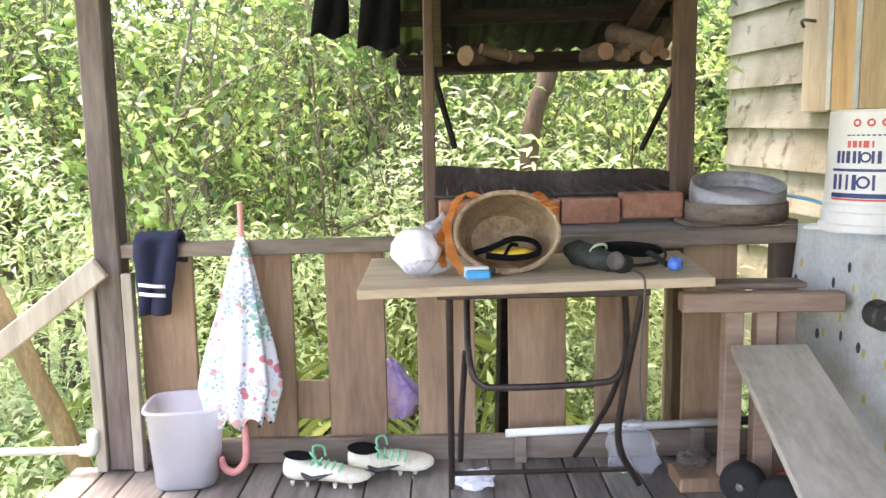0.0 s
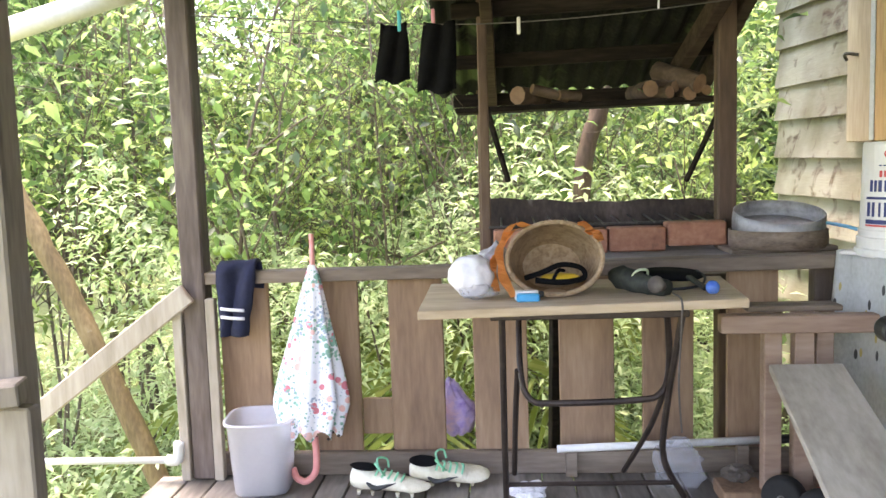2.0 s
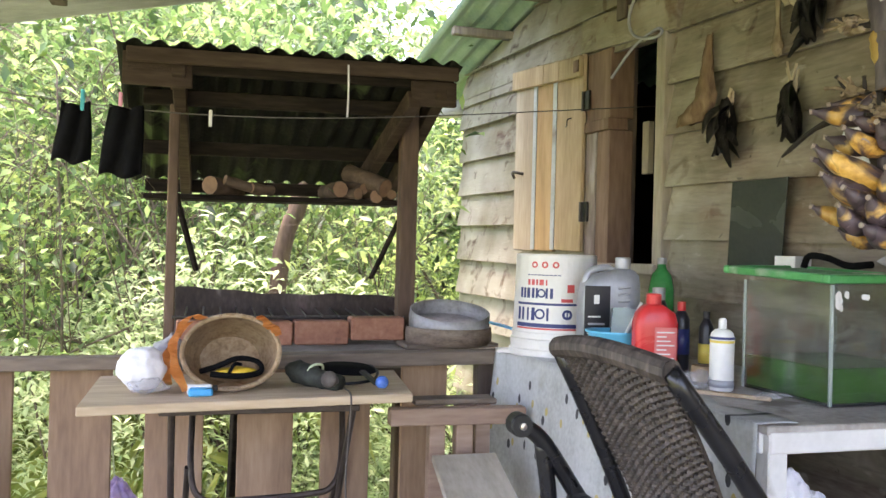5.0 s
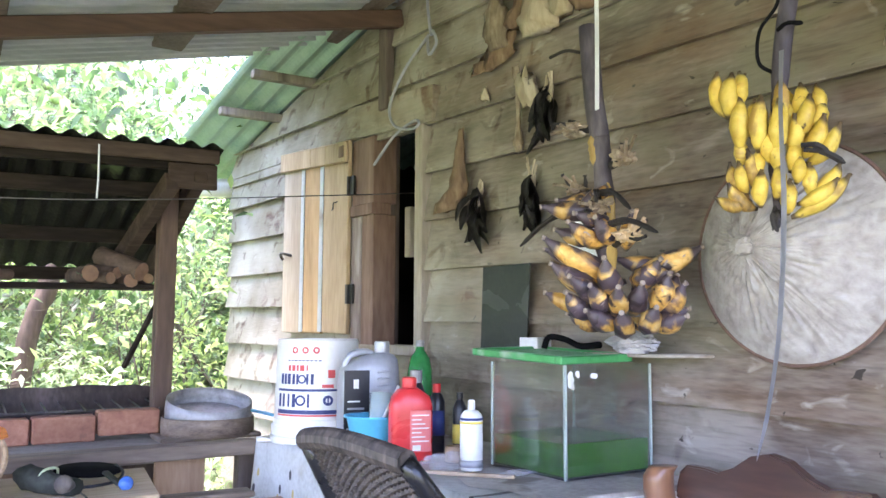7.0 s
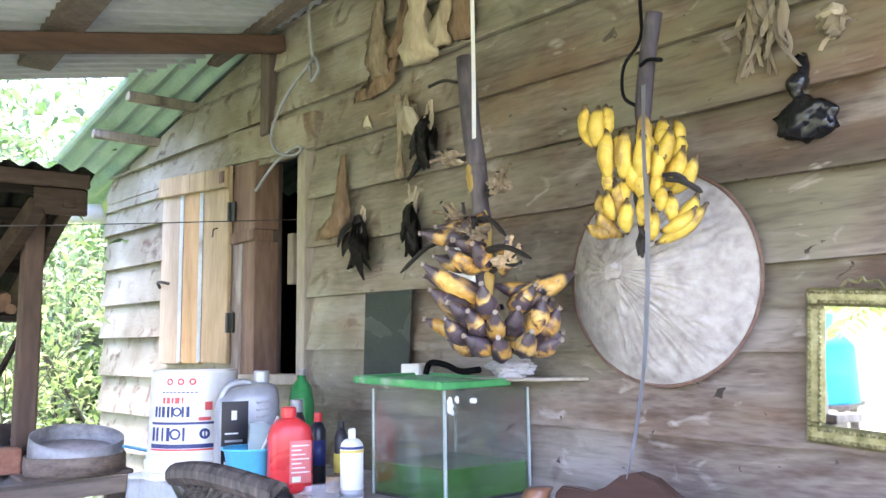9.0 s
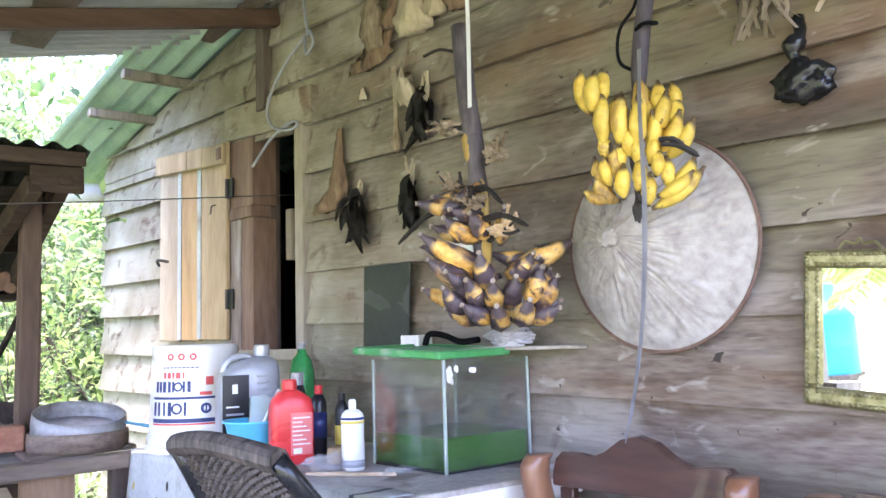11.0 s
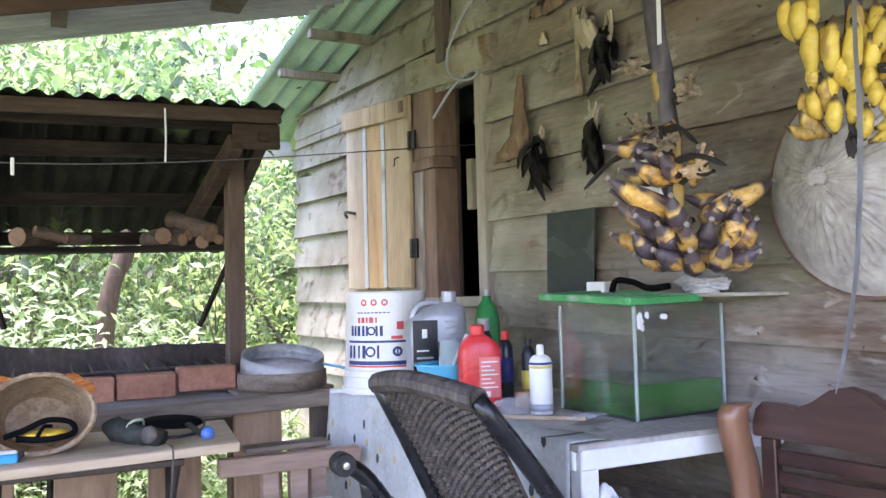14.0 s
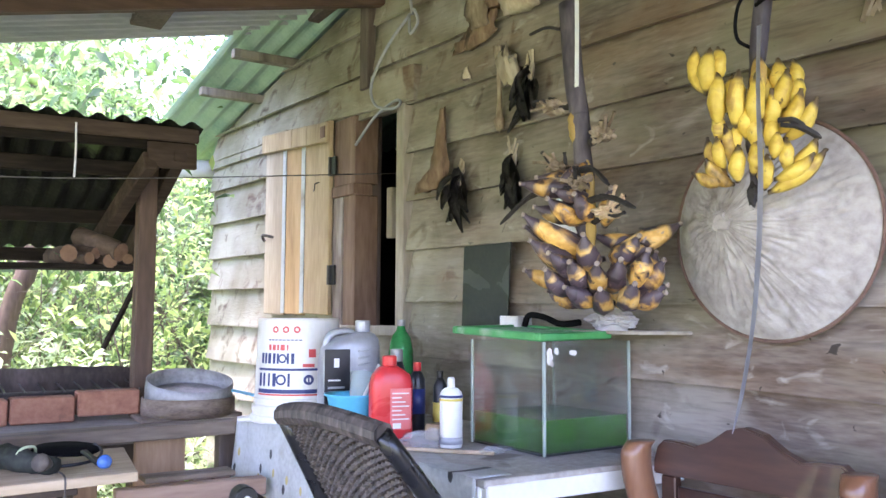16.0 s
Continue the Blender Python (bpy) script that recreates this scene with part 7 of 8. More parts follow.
def build_overripe_bunch():
    b = thing("banana_bunch", "overripe blackened plantain bunch hanging by the wall", "bananas", (1.69, 1.4, 1.6), group="hanging banana bunches")
    bm = bmesh.new()
    tube(bm, smooth_path([(1.69, 1.425, 2.05), (1.69, 1.405, 1.84), (1.693, 1.385, 1.72)], 5), 0.028, 10)
    part("stalk_top", bm, M_stalk, b, "purple-black stalk", smooth=True)
    core = [Vector(p) for p in ((1.693, 1.387, 1.735), (1.692, 1.365, 1.55), (1.688, 1.355, 1.38), (1.69, 1.355, 1.24))]
    bm = bmesh.new()
    tube(bm, smooth_path(core, 5), [0.027] * 6 + [0.025] * 5 + [0.020] * 5, 10)
    bumpy(bm, 0.05, 0.005)
    part("stalk", bm, M_stalk, b, smooth=True)
    # bare yellow flesh where the skin is torn off, first on one flank, then on the other
    for lo, hi, d in ((1.735, 1.64, Vector((-0.015, 0.008, 0))), (1.60, 1.33, Vector((-0.002, -0.017, 0)))):
        bm = bmesh.new()
        path = []
        for k in range(9):
            z = lo + (hi - lo) * k / 8
            u = min(2, max(0, int((1.735 - z) / 0.17)))
            f = min(1, max(0, (core[u].z - z) / (core[u].z - core[u + 1].z)))
            path.append(core[u].lerp(core[u + 1], f) + d)
        tube(bm, path, [0.006, 0.013, 0.017, 0.015, 0.018, 0.016, 0.017, 0.013, 0.008], 8)
        bumpy(bm, 0.03, 0.004)
        part("torn_flank", bm, M_stalk_raw, b, "torn yellow-brown flank of the stalk", smooth=True)
    ms = [banana_mesh("finger", 0.165, 0.031, 0.16, M_overripe, k) for k in range(4)]
    # each finger: neck and tip as (sideways, height, towards the deck) in centimetres from the stalk's middle
    fingers = [((-3.5, 21.5, 2), (-18, 20, 4), 1.0), ((-3, 25, 0), (-14, 23.5, -3), 0.7), ((-2, 27, 1), (-7, 21.5, 3), 0.75),
               ((-3, 12.5, 2), (-11.5, 16, 6), 0.85), ((1, 13.5, 3), (-4.5, 16.5, 8), 0.95), ((4, 12, 3), (5.5, 18.5, 9), 0.85),
               ((-1.5, 4.5, 2), (-18.5, 11.5, 4), 1.05), ((0.5, -0.5, 2), (-2.5, 5.5, 11), 1.05), ((-5, 8.5, -3), (-18, 9.5, -5), 0.9),
               ((-4, 0.5, 2), (-16.5, 4.5, 5), 1.05), ((-1, -4.5, 2), (-6.2, -1.5, 10), 0.95), ((2, -5.5, 2), (0.8, -2, 12), 0.95),
               ((-6, -6.5, 1), (-13, -2.8, 5), 0.95), ((-8, -4, -3), (-18, -2.5, -4), 0.85), ((1, -9, 2), (-6.8, -8, 8), 0.95), ((3.2, -11, 2), (3, -8.5, 12), 0.95),
               ((10, 6, -1), (24, 9.3, -2), 0.95), ((9, 4, 1), (14.5, 2.2, 3), 0.9), ((6, 3, 0), (11, 2.5, 5), 0.9), ((5.5, -5.5, 2), (8.2, -0.8, 11), 0.9), ((11, -4.5, 2), (15.5, 1.8, 8), 1.0),
               ((13, -6, 1), (19.5, -0.5, 5), 0.95), ((14.5, -3, -2), (18.5, 2.5, 0), 0.9), ((8.5, -10, 2), (11, -7.2, 11), 0.95), ((11.5, -9, 1), (18, -9.2, 7), 0.95),
               ((12, -7, -2), (19.5, -7, 1), 0.9), ((6, -8.5, -4), (16, -11, -3), 0.85), ((-4, 14, -3), (-15, 15, -5), 0.9), ((-2, 19, 2), (-9, 18, 7), 0.8), ((4, 8, -4), (15, 5, -6), 0.85), ((1, 2, -3), (-12, 0, -2), 0.9), ((-2, -2, 1), (-11, 1, 9), 0.9), ((7, 1, 1), (13, 6, 6), 0.85), ((-3, -9.5, -4), (-12, -8, -5), 0.85)]
    place_fingers(b, Vector((1.692, 1.345, 1.30)), 41, fingers, ms, 0.165, M_nub)
    rnd = random.Random(77)
    for p, d, mt in (((1.685, 1.39, 1.745), (-0.035, 0.065, 0.01), M_fibre), ((1.69, 1.335, 1.635), (-0.012, -0.062, 0.012), M_fibre), ((1.685, 1.36, 1.52), (-0.05, -0.03, 0.0), M_fibre), ((1.69, 1.37, 1.56), (-0.04, 0.07, 0.02), M_fibre), ((1.68, 1.315, 1.42), (-0.02, -0.075, 0.02), M_corn_scrap)):
        p, d = Vector(p), Vector(d)
        part("dried_stub", crumple((p + d * 0.9)[:], (0.024, 0.034, 0.018), p.z * 10, 3, 0.9), mt, b, "shrivelled dry banana stub")
        bm = bmesh.new()
        tube(bm, [p, p + d * 0.9], [0.012, 0.009], 6)
        part("dried_neck", bm, M_blackfibre, b)
        for k in range(7):
            q = p + d * rnd.uniform(0.5, 1.2)
            e = q + d.normalized() * rnd.uniform(0.02, 0.05) + Vector((rnd.uniform(-0.03, 0.02), rnd.uniform(-0.03, 0.03), rnd.uniform(-0.02, 0.045)))
            bm = bmesh.new()
            tube(bm, smooth_path([q, (q + e) / 2 + Vector((0, 0, rnd.uniform(-0.01, 0.012))), e], 3), [0.007, 0.006, 0.005, 0.006, 0.005, 0.004, 0.006], 5)
            part("dried_neck", bm, M_blackfibre if k % 2 else mt, b)
    for a, c in (((1.66, 1.35, 1.56), (1.60, 1.17, 1.49)), ((1.66, 1.33, 1.47), (1.58, 1.06, 1.42)), ((1.66, 1.45, 1.53), (1.62, 1.66, 1.44))):
        bm = bmesh.new()
        tube(bm, smooth_path([a, (Vector(a) + Vector(c)) / 2 + Vector((0, 0, 0.02)), c], 4), [0.010] * 4 + [0.007] * 4 + [0.003], 6)
        part("dry_tip", bm, M_blackfibre, b)
    s = thing("white_strap", "flat white nylon strap holding the banana stalk", "strap", (1.69, 1.4, 2.2))
    bm = bmesh.new()
    sheet(bm, lambda u, v: Vector((1.66 + 0.002 * math.sin(v * 5), 1.352 + 0.016 * (u - 0.5) + 0.004 * (1 - v), 1.79 + 0.73 * v)), 2, 12, 0.0015)
    part("strap", bm, M_whiteplastic, s)
    bm = bmesh.new()
    tube(bm, smooth_path([(1.675, 1.445, 1.98), (1.66, 1.49, 1.995), (1.65, 1.55, 1.99)], 4), 0.005, 5)
    part("twig", bm, M_blackfibre, b)


build_overripe_bunch()


def build_ripe_bunch():
    b = thing("banana_bunch", "bunch of ripe yellow bananas hanging from a dark stalk", "bananas", (1.75, 0.85, 1.6), group="hanging banana bunches")
    bm = bmesh.new()
    tube(bm, smooth_path([(1.75, 0.80, 1.985), (1.748, 0.825, 1.87), (1.747, 0.845, 1.73), (1.745, 0.86, 1.55), (1.745, 0.855, 1.45)], 5), [0.02] * 10 + [0.016] * 6 + [0.010] * 5, 9)
    part("stalk", bm, M_stalk, b, smooth=True)
    ms = [banana_mesh("finger", 0.104, 0.0205, 0.36, M_banana, 20 + k) for k in range(4)]
    old = [banana_mesh("finger", 0.104, 0.0205, 0.36, M_brownripe, 30 + k) for k in range(3)]
    # neck and tip of each finger, in centimetres from the middle of the bunch
    fingers = [((-10, 11, 0), (-14, 18.3, 3), 1.0), ((-9, 10.5, 3), (-9, 18.5, 5), 1.1), ((-6.5, 13, 2), (-6, 19.5, 3), 0.95), ((-8, 12, -2), (-10.5, 18, -1), 0.9), ((-7, 14, -3), (-8, 20, -3), 0.85),
               ((-7, 3, 3), (-7, 12.8, 6), 1.1), ((-3, 2.5, 4), (-2.8, 12, 7), 1.1), ((0.5, 1.5, 4), (2.2, 10.3, 8), 1.15), ((1.5, 8, 2), (2.4, 15.8, 5), 1.05), ((5.5, 8.5, 1), (7, 15, 3), 1.05),
               ((9, 10, 0), (11.2, 14.5, 1), 0.95), ((5, 4.5, 3), (9, 10.5, 6), 1.05), ((8.5, 5.5, 1), (11.5, 10, 3), 1.0), ((6.5, 0, 2), (12, 5.5, 5), 1.05), ((8, -1.5, 1), (15, 3, 4), 1.05),
               ((3.5, 1, 2), (6.5, 6, 6), 1.0), ((-7, -1, 1), (-6, 3, 4), 0.9), ((-4.5, 6, -2), (-5, 12, -3), 0.9), ((3.5, 10, -2), (4.5, 16, -3), 0.9), ((0.5, -3, 3), (1, 2.5, 6), 0.9)]
    low = [((-6, -7.5, 2), (-8.5, -3, 5), 0.85), ((-3, -10.5, 3), (-3.5, -5, 6), 0.95), ((0.5, -9, 3), (1.8, -3.7, 6), 0.95), ((7, -8.5, 2), (7.5, -4, 5), 0.9), ((8, -9.5, 1), (14.3, -5.3, 4), 1.0),
           ((2.5, -12.5, 3), (3, -7.5, 6), 0.95), ((5.5, -13, 2), (16.2, -8, 3), 1.0), ((6, -11, 3), (13, -9, 5), 0.9)]
    inner = [((-4, 5, 2), (-4.8, 12, 4), 0.95), ((3, 5, 1), (4.5, 12, 3), 0.95), ((-1, -1, 3), (-1.5, 5, 6), 0.95), ((3.5, -3, 2), (5, 2, 5), 0.9), ((-3, -4, 2), (-4, 1, 4), 0.85), ((4.5, -6, 3), (6, -1.5, 5), 0.85), ((1, 4, 0), (0, 13, 1), 0.9), ((7, 3, 0), (8, 9, 1), 0.9)]
    brown = [((-5, -11.5, 2), (-11, -9, 4), 0.9), ((-6, -9, 1), (-11, -3, 3), 0.85), ((-4.5, -6, 2), (-4.5, 0.5, 5), 0.75), ((-7, -11, 3), (-12, -12, 4), 0.85)]
    mid = Vector((1.742, 0.862, 1.582))
    place_fingers(b, mid, 51, [(p, q, w * 0.95) for p, q, w in fingers + low + inner], ms, 0.104)
    place_fingers(b, mid, 51, brown, old, 0.104)
    for neck, tip in (((6, 0), (14, -3.5)), ((5.5, 1), (11, -1))):
        bm = bmesh.new()
        side = Vector((0.63, -0.777, 0)) * 0.01
        out = Vector((-0.777, -0.63, 0)) * 0.05
        tube(bm, smooth_path([mid + out + side * neck[0] + Vector((0, 0, neck[1] * 0.01)), mid + out * 1.1 + side * (neck[0] + tip[0]) / 2 + Vector((0, 0, (neck[1] + tip[1]) * 0.005 + 0.008)), mid + out + side * tip[0] + Vector((0, 0, tip[1] * 0.01))], 4), [0.006] * 4 + [0.008] * 4 + [0.002], 6)
        part("dry_tip", bm, M_blackfibre, b)
    part("flower_stub", crumple((1.735, 0.855, 1.44), (0.010, 0.012, 0.026), 61, 3, 0.5), M_blackfibre, b, "black shrivelled flower stub")
    c = thing("hanging_cord", "black cord looped round the banana stalk", "cord", (1.75, 0.83, 1.9))
    bm = bmesh.new()
    tube(bm, smooth_path([(1.755, 0.84, 2.45), (1.752, 0.84, 2.05), (1.735, 0.83, 1.93), (1.72, 0.87, 1.87), (1.725, 0.88, 1.80), (1.735, 0.845, 1.765)], 5), 0.0042, 6)
    tube(bm, smooth_path([(1.73, 0.83, 1.86), (1.722, 0.80, 1.865), (1.735, 0.775, 1.86), (1.75, 0.80, 1.87)], 5), 0.005, 6)
    part("cord", bm, M_blackcloth, c)
    s = thing("grey_strap", "flat grey webbing strap hanging past the bananas", "strap", (1.69, 0.85, 1.3))
    bm = bmesh.new()
    path = smooth_path([(1.70, 0.80, 1.80), (1.69, 0.80, 1.66), (1.69, 0.80, 1.45), (1.695, 0.825, 1.20), (1.70, 0.865, 1.02), (1.715, 0.91, 0.91)], 6)
    rows = []
    for i, p in enumerate(path):
        w = 0.0062 if i < len(path) - 5 else 0.0062 * (len(path) - i) / 6
        tw = 0.5 * math.sin(i * 0.35)
        rows.append((bm.verts.new(p + Vector((0.4 * tw * w, w, 0))), bm.verts.new(p - Vector((0.4 * tw * w, w, 0)))))
    fs = [bm.faces.new((p[0], p[1], q[1], q[0])) for p, q in zip(rows, rows[1:])]
    bmesh.ops.solidify(bm, geom=fs, thickness=0.002)
    part("strap", bm, M_greystrap, s)


M_greystrap = material("grey_webbing", [(0.25, 0.25, 0.28), (0.38, 0.38, 0.42)], 18, (1, 1, 0.3), 0.6, bump=0.2)
build_ripe_bunch()


def build_hat():
    h = thing("conical_hat", "large conical woven palm-leaf hat hung on the wall", "hat", (2.0, 1.01, 1.37))
    m = pose(wx(0.985, 0.066), 0.985, 1.386, 0, 0, WALL_TURN) @ pose(0, 0, 0, 0, -90, 0)
    R, Hh = 0.278, 0.13
    bm = bmesh.new()
    n, rings = 240, []
    rr = [0.0, 0.012, 0.03] + [0.05 + 0.0125 * k for k in range(18)] + [0.27, R]
    apex = Vector((0.015, 0.06))
    for r in rr:
        t = r / R
        ring = []
        for k in range(n):
            a = k * math.tau / n
            crease = 0.0036 * math.sin(a * 58 + 16 * noise.noise(Vector((math.cos(a) * 2.2, math.sin(a) * 2.2, t * 3.5)))) * min(1, t * 3) * (1 - t ** 6) + 0.007 * (1 - t ** 6) * noise.noise(Vector((math.cos(a) * 12, math.sin(a) * 9, t * 7)))
            x, y = r * math.cos(a) + apex.x * (1 - t), r * math.sin(a) + apex.y * (1 - t)
            ring.append(bm.verts.new((x, y, Hh * (1 - t) ** 0.93 + crease)))
        rings.append(ring)
    for a, b in zip(rings, rings[1:]):
        for k in range(n):
            bm.faces.new((a[k], a[(k + 1) % n], b[(k + 1) % n], b[k]))
    bmesh.ops.transform(bm, matrix=m, verts=bm.verts)
    bmesh.ops.recalc_face_normals(bm, faces=bm.faces)
    part("cone", bm, M_hat, h, smooth=True)
    bm = bmesh.new()
    tube(bm, [m @ Vector((R * math.cos(a), R * math.sin(a), 0.002)) for a in [k * math.tau / 90 for k in range(91)]], 0.0048, 6, False)
    part("rim", bm, M_hatrim, h, "dark red-brown bound rim")
    part("tip", crumple((m @ Vector((0.015, 0.06, Hh - 0.004)))[:], (0.022, 0.03, 0.026), 71, 3, 0.3), M_hat, h, "worn pale tip")


M_hat = material("palm_leaf_weave", [(0.23, 0.20, 0.175), (0.36, 0.325, 0.295), (0.46, 0.425, 0.39)], 16, (1, 1, 1), 0.75, bump=0.9, fine=45, spots=[((0.28, 0.22, 0.16), 3.2, 0.66)])
M_hatrim = material("hat_rim", [(0.10, 0.055, 0.04), (0.20, 0.12, 0.09)], 16, (1, 1, 1), 0.7, bump=0.3)
build_hat()

M_gilt = material("gilt_frame", [(0.10, 0.09, 0.035), (0.23, 0.205, 0.095), (0.38, 0.35, 0.19)], 26, (1, 1, 1), 0.4, metal=0.6, bump=0.4)
M_mirror = bpy.data.materials.new("mirror_glass")
M_mirror.use_nodes = True
mb = M_mirror.node_tree.nodes["Principled BSDF"]
mb.inputs["Base Color"].default_value = (0.88, 0.90, 0.88, 1)
mb.inputs["Metallic"].default_value, mb.inputs["Roughness"].default_value = 1.0, 0.02


def build_mirror():
    f = thing("wall_mirror", "gilt-framed mirror hung on the plank wall", "mirror", (2.06, 0.47, 1.15))
    m = on_wall(0.612, 1.335, 0.055) @ pose(0, 0, 0, 4.5, -1.5, 0)
    W, Hh, fw = 0.40, 0.345, 0.042
    for a, b in (((-0.018, -W, -fw), (0.0, 0, 0)), ((-0.018, -W, -Hh), (0.0, 0, -Hh + fw)), ((-0.018, -fw, -Hh + fw), (0.0, 0, -fw)), ((-0.018, -W, -Hh + fw), (0.0, -W + fw, -fw))):
        bm = bmesh.new()
        box(bm, a, b, 0.006, m)
        part("frame_side", bm, M_gilt, f)
    # beaded mouldings
    for off in (0.010, 0.032):
        bm = bmesh.new()
        runs = [((-off, -off), (-W + off, -off)), ((-off, -Hh + off), (-W + off, -Hh + off)), ((-off, -off), (-off, -Hh + off)), ((-W + off, -off), (-W + off, -Hh + off))]
        for (y0, z0), (y1, z1) in runs:
            k = int(max(abs(y1 - y0), abs(z1 - z0)) / 0.011)
            for i in range(k + 1):
                p = m @ Vector((-0.019, y0 + (y1 - y0) * i / k, z0 + (z1 - z0) * i / k))
                bmesh.ops.create_icosphere(bm, subdivisions=1, radius=0.0052, matrix=Matrix.Translation(p))
        part("beading", bm, M_gilt, f)
    bm = bmesh.new()
    box(bm, (-0.010, -W + fw - 0.004, -Hh + fw - 0.004), (-0.006, -fw + 0.004, -fw + 0.004), 0, m)
    part("glass", bm, M_mirror, f, "bright mirror glass")
    bm = bmesh.new()
    for s in (-1, 1):
        tube(bm, smooth_path([m @ Vector((-0.008, -0.12 + 0.045 * s, 0.0)), m @ Vector((-0.008, -0.12 + 0.03 * s, 0.016)), m @ Vector((-0.008, -0.12 + 0.01 * s, 0.012)), m @ Vector((-0.008, -0.12, 0.024))], 5), 0.004, 6)
    part("crest", bm, M_gilt, f)


build_mirror()

# seen in the mirror: a water tank and a palm beyond the open side
t = thing("water_tank", "bright blue plastic water tank on a stand", "water tank", (-5.2, 2.8, -0.9))
M_tankblue = material("tank_blue", [(0.02, 0.36, 0.52), (0.05, 0.46, 0.62)], 3, (1, 1, 1), 0.45, bump=0.1)
bm = bmesh.new()
lathe(bm, [(0.0, 0.35), (0.32, 0.35), (0.33, 0.37), (0.325, 0.62), (0.33, 0.64), (0.325, 0.66), (0.32, 0.92), (0.335, 0.94), (0.33, 0.98), (0.22, 1.06), (0.14, 1.08), (0.14, 1.26), (0.12, 1.28), (0, 1.28)], 32, pose(-5.2, 2.80, -0.05))
part("tank", bm, M_tankblue, t, smooth=True)
bm = bmesh.new()
for x, y in ((-5.4, 2.6), (-5.0, 2.6), (-5.4, 3.0), (-5.0, 3.0)):
    box(bm, (x - 0.04, y - 0.04, -1.2), (x + 0.04, y + 0.04, 0.25), 0.004)
box(bm, (-5.5, 2.5, 0.25), (-4.9, 3.1, 0.30), 0.004)
part("stand", bm, M_post, t)


def build_palm(x, y, z, h, n, seed):
    p = thing("palm_tree", "feathery pale green palm with drooping fronds", "palm", (x, y, z))
    rnd = random.Random(seed)
    bm = bmesh.new()
    tube(bm, smooth_path([(x, y, z - 0.3), (x + 0.05, y, z + h * 0.5), (x, y, z + h)], 5), 0.11, 9)
    part("trunk", bm, M_bark, p, smooth=True)
    for i in range(n):
        a = i * math.tau / n + rnd.uniform(-0.2, 0.2)
        L = rnd.uniform(1.7, 2.3)
        lift = rnd.uniform(0.2, 0.9)
        d = Vector((math.cos(a), math.sin(a), 0))
        pts = [Vector((x, y, z + h)) + d * (L * t) + Vector((0, 0, lift * L * t - 1.25 * L * 0.55 * t * t)) for t in [k / 14 for k in range(15)]]
        bm = bmesh.new()
        tube(bm, pts, [0.018 * (1 - 0.8 * k / 14) for k in range(15)], 5)
        side = Vector((-d.y, d.x, 0))
        for k in range(2, 15):
            for q in (0, 0.5):
                c = pts[k - 1].lerp(pts[k], q)
                for s in (-1, 1):
                    l = 0.55 * math.sin(math.pi * (k + q) / 16) + 0.12
                    tip = c + side * s * l * 0.75 + d * l * 0.5 + Vector((0, 0, -l * 0.45))
                    mid = c.lerp(tip, 0.45) + Vector((0, 0, 0.05))
                    w = d * 0.018
                    v = [bm.verts.new(q2) for q2 in (c - w, c + w, mid + w * 1.2, tip, mid - w * 1.2)]
                    bm.faces.new(v)
        part("frond", bm, M_palm, p)
    return p


build_palm(-6.8, 1.9, -0.9, 2.2, 15, 1)
build_palm(0.2, 7.8, -1.6, 1.3, 11, 3)
build_palm(-0.75, 5.75, -1.25, 1.15, 12, 5)

t = thing("black_bag", "knotted black plastic bag hung on the wall", "bag", (2.06, 0.58, 1.8))
M_blackplastic = material("black_bag_plastic", [(0.006, 0.006, 0.007), (0.014, 0.014, 0.016)], 12, (1, 1, 1), 0.22, bump=0.5)
bm = crumple((wx(0.585, 0.06), 0.585, 1.725), (0.038, 0.066, 0.055), 81, 4, 0.3)
for v in bm.verts:
    k = max(0, (v.co.z - 1.735) / 0.07)
    v.co.y = 0.595 + (v.co.y - 0.595) * (1 - 0.75 * min(1, k))
part("bag", bm, M_blackplastic, t, smooth=True)
bm = bmesh.new()
tube(bm, smooth_path([(wx(0.6, 0.06), 0.597, 1.765), (wx(0.6, 0.065), 0.605, 1.80), (wx(0.6, 0.05), 0.59, 1.835), (wx(0.6, 0.04), 0.598, 1.88)], 5), [0.014] * 5 + [0.024] * 4 + [0.014] * 7, 8)
bumpy(bm, 0.02, 0.005)
part("knot", bm, M_blackplastic, t, smooth=True)


